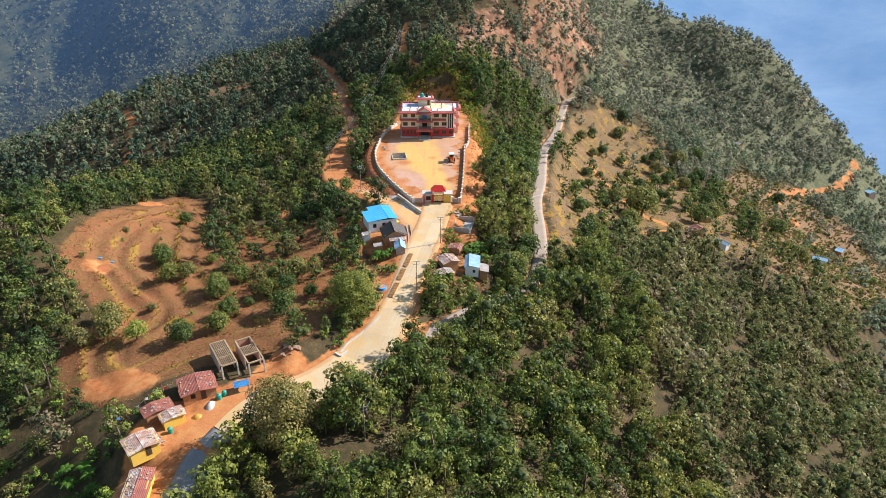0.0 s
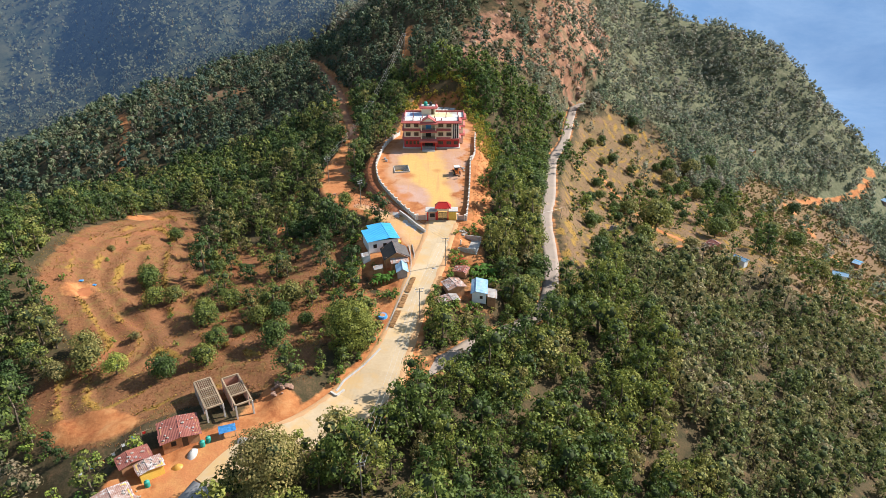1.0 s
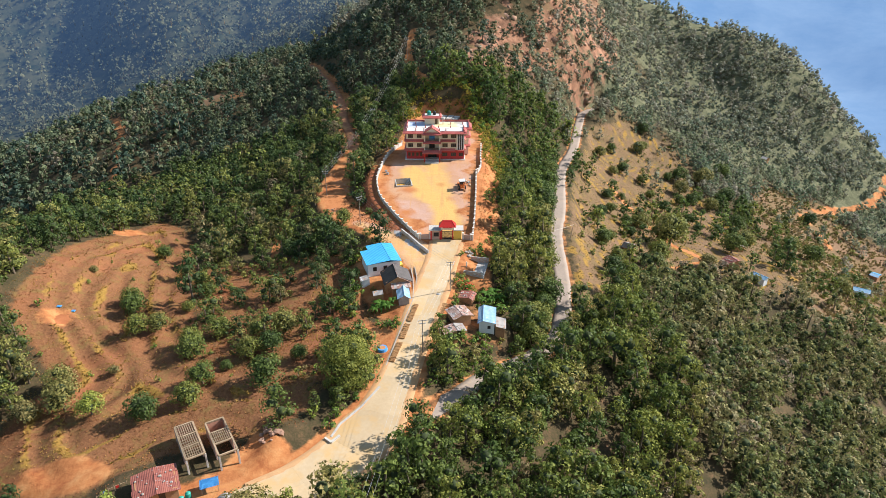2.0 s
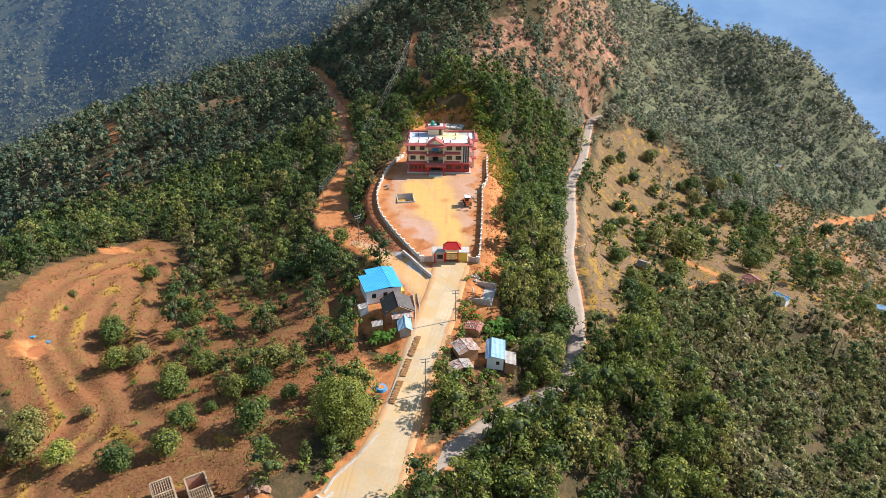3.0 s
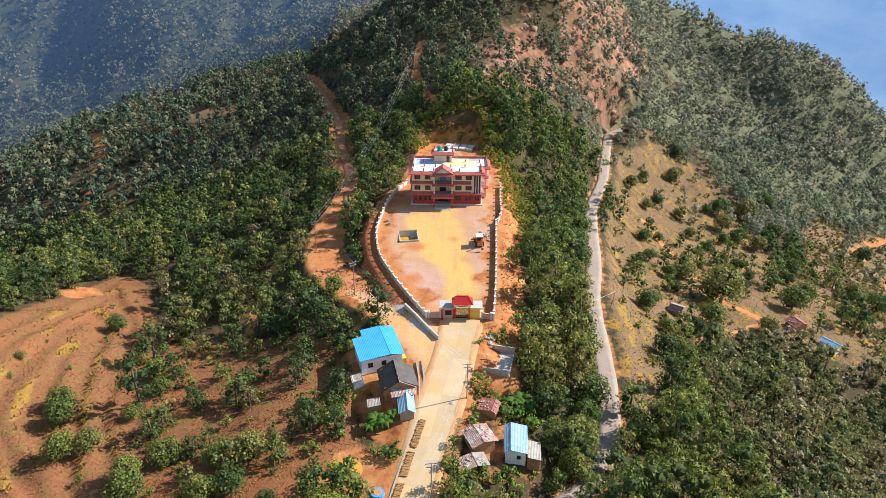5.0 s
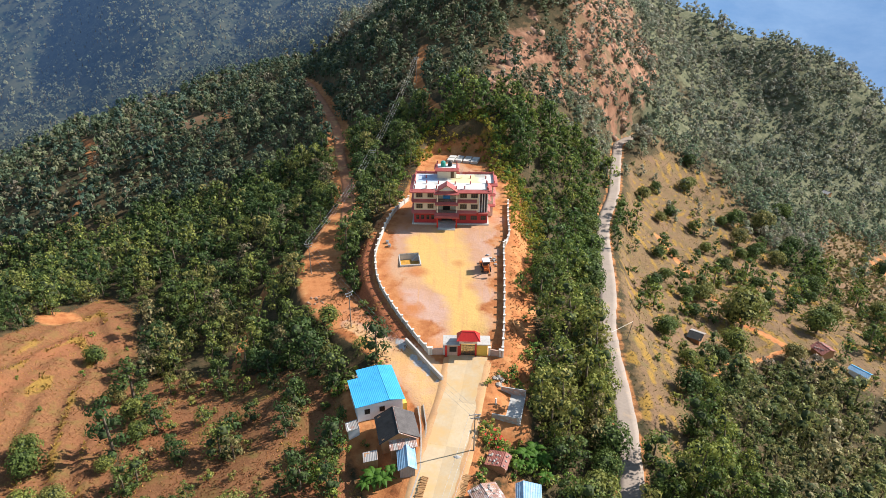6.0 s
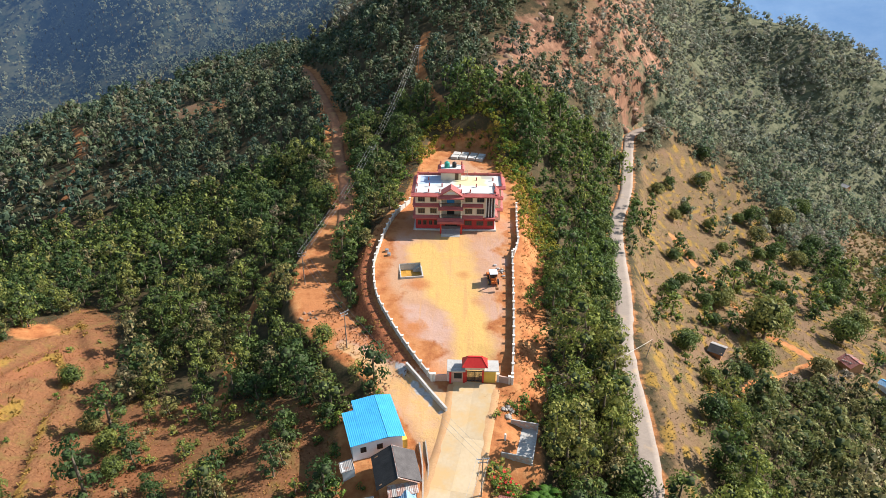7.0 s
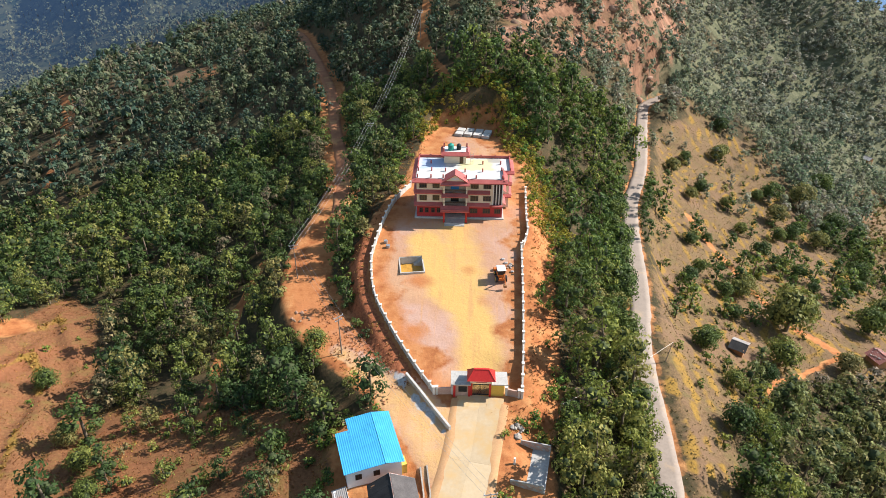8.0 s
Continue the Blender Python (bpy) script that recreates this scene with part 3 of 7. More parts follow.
def tints(x, y):
    """The yard's ochre lane, its orange patches (one paints the school's shade), and where dry ground is browner."""
    yard = inside(YARD, x, y)
    lane = 1 - smooth(1.0, 6.0, along(LANE, x, y)[0])
    lane = np.maximum(lane, 0.75 * (1 - smooth(1.0, 6.5, along(LANE_SIDE, x, y)[0])))
    lane = np.maximum(lane, 0.95 * smooth(-1, 2, inside([(-47.5, 82), (-38, 82), (-28, 94), (-33, 101), (-42, 97.5), (-48, 90)], x, y)))
    junction = inside([(-26, 187), (-14, 179), (-7, 174), (0, 172), (0, 160), (-6, 156), (-10, 160), (-13, 166), (-18, 172), (-27, 181)], x, y)
    lane = np.maximum(lane, 0.5 * smooth(-1, 2, junction))
    orange = 0.75 * (1 - smooth(1.0, 5.5, yard)) * (x < -4) * (junction < 0) + 0.6 * (1 - smooth(0.5, 3.0, yard)) * (x > 0)
    # the redder soil at (-17.5, 224) also paints the school's shade
    for cx, cy, r, a in ((-3.3, 205, 1.8, 0.6), (-12.4, 201.5, 3.0, 0.8), (-17, 193, 2.5, 0.7), (-12.6, 187.8, 2.6, 0.9), (-9.6, 181.5, 2.8, 0.9), (-0.8, 196, 1.8, 0.55), (-17.5, 224, 6.0, 0.8), (5, 226, 4.0, 0.5), (-4, 250, 9.0, 0.4)):
        orange = np.maximum(orange, a * np.exp(-((x - cx) ** 2 + (y - cy) ** 2) / r ** 2))
    orange = np.maximum(orange, 0.8 * smooth(182, 192, y) * (1 - smooth(3, 7, along(WAYS[3], x, y)[0])))
    brown = np.maximum(smooth(-6, 2, inside(RIGHT_FIELD, x, y)), smooth(-8, 4, inside(LOW_FIELD, x, y)))
    brown = np.maximum(brown, 0.9 * np.maximum(smooth(-6, 4, inside(ROCK_SLOPE, x, y)), smooth(-6, 4, inside(ROCK_UPPER, x, y))))
    brown = np.maximum(brown, smooth(20, 60, x) * smooth(285, 330, y))
    # where the ground colour is paled for haze
    pale = smooth(30, 75, x) * smooth(296, 340, y) * (0.7 + 0.3 * wobble(x, y, 24, 30)) + 0.5 * smooth(120, 150, x) * smooth(235, 300, y)
    pale = pale * (1 - smooth(-14, -4, np.maximum(inside(RIGHT_FIELD, x, y), inside(LOW_FIELD, x, y))))
    brown = np.maximum(brown, 1 - smooth(-135, -108, x))
    rock = 0.9 * np.maximum(smooth(-7, 5, inside(ROCK_SLOPE, x, y)), smooth(-6, 4, inside(ROCK_UPPER, x, y))) * (0.75 + 0.4 * wobble(x, y, 14, 29))
    bank = smooth(-6.0, -4.0, yard) * (1 - smooth(-1.2, -0.3, yard)) * (x < -6) * (y < 216) * (1 - smooth(0.2, 1.2, junction))
    return lane, np.clip(orange, 0, 1), brown, 0.85 * bank, 0.8 * (1 - smooth(0.1, 1.1, along(GRAVEL, x, y)[0] + 0.5 * wobble(x, y, 4, 23))), rock, pale


def covers(x, y):
    """Bare soil, dry grass and trodden sand, each from 0 to 1."""
    soil, dry, sand = (np.zeros(np.shape(x)) for _ in range(3))
    yard = inside(YARD, x, y)
    dry = np.maximum(dry, smooth(-3, 3, inside(LEFT_FIELD, x, y)) * 0.95)
    dry = np.maximum(dry, smooth(-3, 3, inside(ORCHARD, x, y)) * 0.8)
    dry = np.maximum(dry, smooth(-4, 4, inside(RIGHT_FIELD, x, y)) * (0.72 + 0.15 * wobble(x, y, 22, 17)))
    dry = np.maximum(dry, smooth(-8, 8, inside(LOW_FIELD, x, y)) * 0.85)
    dry = np.maximum(dry, smooth(-4, 3, inside(FAR_CLEARING, x, y)) * 0.9)
    soil = np.maximum(soil, np.where((x > 0) & (y < 262), smooth(-8.5, -4.5, yard), smooth(-4.5, -1.5, yard)) * 0.85)
    rocky = np.maximum(smooth(-8, 8, inside(ROCK_SLOPE, x, y)), smooth(-6, 8, inside(ROCK_UPPER, x, y)))
    soil, dry = np.maximum(soil, rocky * 0.05), np.maximum(dry, rocky * 0.8)
    # dry litter on the eastern hill, also lifting its ground towards haze
    east = smooth(20, 60, x) * smooth(285, 330, y) * smooth(-10, 10, y - 345 + 0.6 * (x - 60) + 14 * wobble(x, y, 40, 27))
    dry = np.maximum(dry, east * (0.46 + 0.2 * wobble(x, y, 30, 28)))
    soil = np.maximum(soil, smooth(-2, 2, inside(VILLAGE, x, y)) * 0.9)
    soil = np.maximum(soil, smooth(-2, 2, inside(ROADSIDE_HOMES, x, y)) * 0.75)
    soil = np.maximum(soil, smooth(-2, 2, inside(EAST_HOMES, x, y)) * np.where(y > 156, 0.75, 0.45))
    soil = np.maximum(soil, 0.75 * np.exp(-(((x + 17.5) / 7) ** 2 + ((y - 136) / 8) ** 2) ** 2))
    soil = np.maximum(soil, 0.95 * np.exp(-(((x + 63) / 9) ** 2 + ((y - 102) / 4) ** 2) ** 2))
    soil = np.maximum(soil, 0.62 * np.exp(-(((x + 85.5) / 5) ** 2 + ((y - 144) / 4) ** 2) ** 2))
    soil = np.maximum(soil, 0.8 * np.exp(-(((x + 97) / 6) ** 2 + ((y - 203) / 5) ** 2) ** 2))
    for way, w, top in ((WAYS[1], 2.2, 0.9), (WAYS[0], 1.0, 0.7), (WAYS[2], 0.9, 0.55), (WAYS[3], 3.2, 0.95)):
        d, wz, ww = along(way, x, y)
        soil = np.maximum(soil, top * (1 - smooth(ww + w * 0.4, ww + w + 1.2, d)))
    for p in FOOTPATHS:
        d, ww = along(p, x, y)
        soil = np.maximum(soil, 0.9 * (1 - smooth(ww * 0.8, ww * 1.6, d)))
    sand = (0.35 + 0.65 * smooth(1.0, 7.0, yard + 2.2 * wobble(x, y, 13, 15))) * smooth(0.0, 1.0, yard) * (1 - 0.30 * smooth(236, 250, y))
    d, wz, ww = along(WAYS[1], x, y)
    sand = np.maximum(sand, 0.75 * (1 - smooth(ww + 0.2, ww + 1.2, d)))
    sand = np.maximum(sand, 0.95 * smooth(-1, 2, inside([(-46, 84), (-38, 84), (-28, 94), (-33, 101), (-42, 97), (-47, 90)], x, y)))
    sand = np.maximum(sand, 0.9 * smooth(-1.5, 1.0, inside([(-14, 177), (-6, 167.5), (-3, 163), (-6, 157), (-9.5, 160), (-12, 165), (-16, 171), (-21, 180)], x, y)))
    d, wz, ww = along(WAYS[3], x, y)
    sand = np.maximum(sand, (1 - smooth(ww, ww + 1.5, d)) * (0.45 * (1 - smooth(222, 246, y)) + 0.35 * (1 - smooth(190, 204, y))))
    rim = terraces(x, y)[1]
    rim = np.maximum(rim, smooth(-3, 3, inside(RIGHT_FIELD, x, y)) * (0.20 + 0.75 * contours(x, y) * (0.7 + 0.4 * wobble(x, y, 25, 18))))
    rim = np.maximum(rim, smooth(-7, -3, yard) * (1 - smooth(-3, -1, yard)) * 0.55 * (x > 3))
    return soil, dry, sand, rim


def steps(*runs):
    v = [runs[0][0]]
    for a, b, s in runs:
        n = max(1, int(round((b - a) / s)))
        v += [a + (b - a) * (i + 1) / n for i in range(n)]
    return np.array(v)


PIT = (-14.3, 206.1, 4.3, 5.2, 9.0)  # centre, width, length, turn


def grid_mesh(name, xs, ys, mat, holes=()):
    X, Y = np.meshgrid(xs, ys)
    Z = GZ
    nx, ny = len(xs), len(ys)
    i = np.arange(nx * ny).reshape(ny, nx)
    quads = np.stack([i[:-1, :-1], i[:-1, 1:], i[1:, 1:], i[1:, :-1]], -1).reshape(-1, 4)
    cx, cy = X.ravel()[quads].mean(1), Y.ravel()[quads].mean(1)
    keep = np.ones(len(quads), bool)
    for hx, hy, w, l, a in holes:
        ca, sa = math.cos(radians(a)), math.sin(radians(a))
        u, v = (cx - hx) * ca + (cy - hy) * sa, -(cx - hx) * sa + (cy - hy) * ca
        keep &= ~((abs(u) < w / 2 + 0.9) & (abs(v) < l / 2 + 0.9))
    me = bpy.data.meshes.new(name)
    me.from_pydata(np.stack([X.ravel(), Y.ravel(), Z.ravel()], -1).tolist(), [], quads[keep].tolist())
    at = me.color_attributes.new("cover", "FLOAT_COLOR", "POINT")
    so, dr, sa_, ri = covers(X.ravel(), Y.ravel())
    at.data.foreach_set("color", np.stack([so, dr, sa_, np.clip(ri, 0, 1)], -1).astype(np.float32).ravel())
    tint = me.color_attributes.new("tint", "FLOAT_COLOR", "POINT")
    la, og, br, bank, gravel, rock, pale = tints(X.ravel(), Y.ravel())
    tint.data.foreach_set("color", np.stack([la, og, br, np.ones(len(la))], -1).astype(np.float32).ravel())
    verge = me.color_attributes.new("verge", "FLOAT_COLOR", "POINT")
    verge.data.foreach_set("color", np.stack([bank, gravel, rock, pale], -1).astype(np.float32).ravel())
    me.polygons.foreach_set("use_smooth", np.ones(len(me.polygons), bool))
    me.materials.append(mat)
    return new(name, me)


XS = steps((-4500, -1200, 300), (-1200, -560, 40), (-560, -240, 12), (-240, -115, 4), (-115, -60, 1.1), (-60, 14, 0.8), (14, 112, 1.4), (112, 150, 3), (150, 330, 7), (330, 600, 30), (600, 1200, 100), (1200, 4500, 300))
YS = steps((-1500, -100, 140), (-100, 30, 10), (30, 70, 2), (70, 150, 0.9), (150, 240, 0.8), (240, 330, 1.5), (330, 430, 3.5), (430, 800, 12), (800, 1500, 40), (1500, 4500, 300))
GZ = land(*np.meshgrid(XS, YS))


def lie(x, y):
    """Height of the finished ground sheet, between its grid lines."""
    x, y = np.asarray(x, float), np.asarray(y, float)
    i, j = np.clip(np.searchsorted(XS, x) - 1, 0, len(XS) - 2), np.clip(np.searchsorted(YS, y) - 1, 0, len(YS) - 2)
    u, v = (x - XS[i]) / (XS[i + 1] - XS[i]), (y - YS[j]) / (YS[j + 1] - YS[j])
    return (GZ[j, i] * (1 - u) + GZ[j, i + 1] * u) * (1 - v) + (GZ[j + 1, i] * (1 - u) + GZ[j + 1, i + 1] * u) * v


def land1(x, y):
    return float(lie(x, y))


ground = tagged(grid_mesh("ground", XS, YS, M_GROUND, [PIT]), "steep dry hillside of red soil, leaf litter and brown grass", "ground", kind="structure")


# ---- building helpers ----
def part(name, bm, material, parent=None, label=""):
    me = bpy.data.meshes.new(name)
    bm.to_mesh(me)
    bm.free()
    me.materials.append(material)
    ob = new(name, me)
    if parent:
        ob.parent = parent
    if label:
        tagged(ob, label)
    return ob


def thing(name, x, y, z, turn, label, category, group="", kind=""):
    ob = new(name)
    ob.empty_display_size = 0.3
    ob.matrix_world = pose(x, y, z, 0, 0, turn)
    return tagged(ob, label, category, group, kind)


def bx(bm, x0, x1, y0, y1, z0, z1):
    v = [bm.verts.new((x, y, z)) for z in (z0, z1) for y in (y0, y1) for x in (x0, x1)]
    for f in ((0, 2, 3, 1), (4, 5, 7, 6), (0, 1, 5, 4), (1, 3, 7, 5), (3, 2, 6, 7), (2, 0, 4, 6)):
        bm.faces.new([v[k] for k in f])
    return v


def box(*dims):
    bm = bmesh.new()
    bx(bm, *dims)
    return bm


def bevelled(bm, w=0.02):
    bmesh.ops.bevel(bm, geom=bm.edges[:], offset=w, segments=1, affect="EDGES")
    return bm


def slab(bm, corners, thick):
    """A plate through four corners (top side), that thick."""
    n = (Vector(corners[1]) - Vector(corners[0])).cross(Vector(corners[2]) - Vector(corners[0])).normalized()
    if n.z < 0:
        n = -n
    top = [bm.verts.new(c) for c in corners]
    low = [bm.verts.new(Vector(c) - n * thick) for c in corners]
    bm.faces.new(top)
    bm.faces.new(low[::-1])
    k = len(corners)
    for i in range(k):
        bm.faces.new((top[i], low[i], low[(i + 1) % k], top[(i + 1) % k]))
    bmesh.ops.recalc_face_normals(bm, faces=bm.faces[:])
    return bm


def rod(bm, a, b, r, r2=None, n=8):
    a, b = Vector(a), Vector(b)
    d = b - a
    m = Matrix.Translation((a + b) / 2) @ d.to_track_quat("Z", "Y").to_matrix().to_4x4()
    bmesh.ops.create_cone(bm, cap_ends=True, segments=n, radius1=r, radius2=r if r2 is None else r2, depth=d.length, matrix=m)
    return bm


def tube(bm, pts, r, n=4):
    """One bent round bar through the points."""
    rings = []
    for i, p in enumerate(pts):
        d = (pts[min(i + 1, len(pts) - 1)] - pts[max(i - 1, 0)]).normalized()
        e = d.cross(Vector((0.1, 0.2, 1))).normalized()
        g = d.cross(e)
        rings.append([bm.verts.new(p + (e * math.cos(a) + g * math.sin(a)) * r) for a in [6.2832 * k / n for k in range(n)]])
    for a, b in zip(rings, rings[1:]):
        for k in range(n):
            bm.faces.new((a[k], a[(k + 1) % n], b[(k + 1) % n], b[k]))
    bm.faces.new(rings[0][::-1])
    bm.faces.new(rings[-1])
    return bm


def strip_mesh(name, way, material, lift, label, wide=1.0, joints=0.0, category="road", ragged=0.25):
    """A road surface with thickness along a smooth way."""
    st = spline(way, 1.2)
    bm = bmesh.new()
    rows = []
    for i, (x, y, z, w) in enumerate(st):
        a, b = st[max(i - 1, 0)], st[min(i + 1, len(st) - 1)]
        d = Vector((b[0] - a[0], b[1] - a[1], 0)).normalized()
        nrm = Vector((-d.y, d.x, 0))
        row = []
        for s in (-1, -0.5, 0, 0.5, 1):
            jit = ragged * noise.noise((x * 0.4 + s * 7, y * 0.4, 3.0)) if abs(s) == 1 else 0
            p = Vector((x, y, z)) + nrm * (s * w * wide + jit)
            row.append(bm.verts.new((p.x, p.y, z + lift + 0.03 * (1 - abs(s)))))
        lo = [bm.verts.new((row[k].co.x, row[k].co.y, z - 0.25)) for k in (0, 4)]
        rows.append((row, lo))
    for (r1, l1), (r2, l2) in zip(rows, rows[1:]):
        for k in range(4):
            bm.faces.new((r1[k], r2[k], r2[k + 1], r1[k + 1]))
        bm.faces.new((l1[0], l2[0], r2[0], r1[0]))
        bm.faces.new((r1[4], r2[4], l2[1], l1[1]))
    bmesh.ops.recalc_face_normals(bm, faces=bm.faces[:])
    for f in bm.faces:
        f.smooth = True
    return tagged(part(name, bm, material), label, category, kind="structure")

# ---- roads ----
strip_mesh("road_lower_village", MAIN_ROAD, M_ASPHALT, 0.02, "narrow grey tarred road through the village")
strip_mesh("road_valley", LOW_ROAD, M_LOW_ROAD, 0.02, "pale grey road winding round the hillside")
strip_mesh("road_dirt_track", [(-34.6, 231, 25.0, 0.6)] + TRACK[7:], M_DIRT, 0.03, "rutted red dirt track climbing into the forest", ragged=0.35)


def slab_road(name, way, material, label, length=9.5):
    """A concrete road poured in slabs, two abreast, with open joints."""
    road = tagged(new(name), label, "road", kind="structure")
    st = spline(way, 0.45)
    run, cuts = 0.0, [0]
    for i in range(1, len(st)):
        run += math.hypot(st[i][0] - st[i - 1][0], st[i][1] - st[i - 1][1])
        if run > length:
            cuts.append(i)
            run = 0.0
    cuts.append(len(st) - 1)

    def across(i, s):
        a, c = st[max(i - 1, 0)], st[min(i + 1, len(st) - 1)]
        d = Vector((c[0] - a[0], c[1] - a[1], 0)).normalized()
        x, y, z, w = st[i]
        return Vector((x, y, z)) + Vector((-d.y, d.x, 0)) * s * w, d

    for a, c in zip(cuts, cuts[1:]):
        for s0, s1 in ((-1, -0.001), (0.001, 1)):
            bm = bmesh.new()
            rows, jit = [], 0.004 * noise.noise((a * 1.3, s0 * 9, 2.0))
            for i in range(a, c + 1):
                shift = 0.004 if i == a else (-0.004 if i == c else 0)
                (p, d), (q, d2) = across(i, s0), across(i, s1)
                up = Vector((0, 0, 0.07 + jit))
                rows.append([bm.verts.new(v) for v in (p + d * shift + up, q + d * shift + up, q + d * shift - up * 2, p + d * shift - up * 2)])
            for r1, r2 in zip(rows, rows[1:]):
                for k in range(4):
                    bm.faces.new((r1[k], r1[(k + 1) % 4], r2[(k + 1) % 4], r2[k]))
            bm.faces.new(rows[0])
            bm.faces.new(rows[-1][::-1])
            bmesh.ops.recalc_face_normals(bm, faces=bm.faces[:])
            part("road_slab", bm, material, road)


slab_road("road_concrete", CONCRETE_ROAD, M_CONCRETE_ROAD, "dusty concrete road leading to the gate")


def dust_edge(way, side, seed):
    """Dust drifted over one edge of the road, ragged on its inner side."""
    st = spline(way, 0.8)[14:-2]
    bm = bmesh.new()
    rows = []
    for i, (x, y, z, w) in enumerate(st):
        a, c = st[max(i - 1, 0)], st[min(i + 1, len(st) - 1)]
        d = Vector((c[0] - a[0], c[1] - a[1], 0)).normalized()
        n = Vector((-d.y, d.x, 0)) * side
        over = 0.28 + 0.55 * abs(noise.noise((i * 0.11, seed, 0.3))) + 0.35 * noise.noise((i * 0.55, seed, 1.7))
        rows.append([bm.verts.new(Vector((x, y, z)) + n * (w + q) + Vector((0, 0, h))) for q, h in ((-max(0.08, over), 0.076), (-0.05, 0.10), (0.55, 0.05), (1.0, -0.2))])
    for r1, r2 in zip(rows, rows[1:]):
        for k in range(3):
            bm.faces.new((r1[k], r1[k + 1], r2[k + 1], r2[k])).smooth = True
    bmesh.ops.recalc_face_normals(bm, faces=bm.faces[:])
    tagged(part("roadside_dust", bm, M_DUST), "drifted ochre dust along the edge of the concrete road", "dust", kind="stuff")


dust_edge(CONCRETE_ROAD, 1, 3)
dust_edge(CONCRETE_ROAD, -1, 8)

# ---- the school ----
SX, SY, SZ = -5.2, 222.6, 30.5


def window(parent, x, z, w, h, y=0.0, bars=3, name="window"):
    """A framed window with its panes on the front wall."""
    fr = bmesh.new()
    t = 0.09
    bx(fr, x - w / 2, x + w / 2, y - 0.10, y + 0.05, z, z + t)
    bx(fr, x - w / 2, x + w / 2, y - 0.10, y + 0.05, z + h - t, z + h)
    for k in range(bars + 1):
        c = x - w / 2 + t / 2 + (w - t) * k / bars
        bx(fr, c - t / 2, c + t / 2, y - 0.098, y + 0.05, z + t, z + h - t)
    bx(fr, x - w / 2 + t, x + w / 2 - t, y - 0.09, y + 0.04, z + h * 0.62, z + h * 0.62 + t * 0.7)
    f = part(name, fr, M_FRAME, parent, "dark wooden window frame")
    for k in range(bars):
        a = x - w / 2 + t + (w - t) * k / bars
        part("pane", box(a, a + (w - t) / bars - t, y - 0.055, y - 0.035, z + t, z + h - t), M_GLASS, f)
    return f


def skirt(parent, x0, x1, y0, out, z, drop, material=None, name="skirt_roof"):
    """A sloping tiled canopy along a front wall, with its courses."""
    bm = bmesh.new()
    n = 4
    for k in range(n):
        a, b = k / n, (k + 1) / n
        slab(bm, [(x0, y0 - out * a, z - drop * a), (x1, y0 - out * a, z - drop * a), (x1, y0 - out * b, z - drop * b - 0.02), (x0, y0 - out * b, z - drop * b - 0.02)], 0.07 + 0.015 * (k % 2))
    bx(bm, x0, x1, y0 - out - 0.03, y0 - out + 0.03, z - drop - 0.2, z - drop + 0.02)
    return part(name, bm, material or M_TILE, parent)


def side_skirt(parent, x0, out, y0, y1, z, drop, name="skirt_roof"):
    bm = bmesh.new()
    for k in range(4):
        a, b = k / 4, (k + 1) / 4
        slab(bm, [(x0 + out * a, y0, z - drop * a), (x0 + out * a, y1, z - drop * a), (x0 + out * b, y1, z - drop * b - 0.02), (x0 + out * b, y0, z - drop * b - 0.02)], 0.07)
    return part(name, bm, M_TILE, parent)


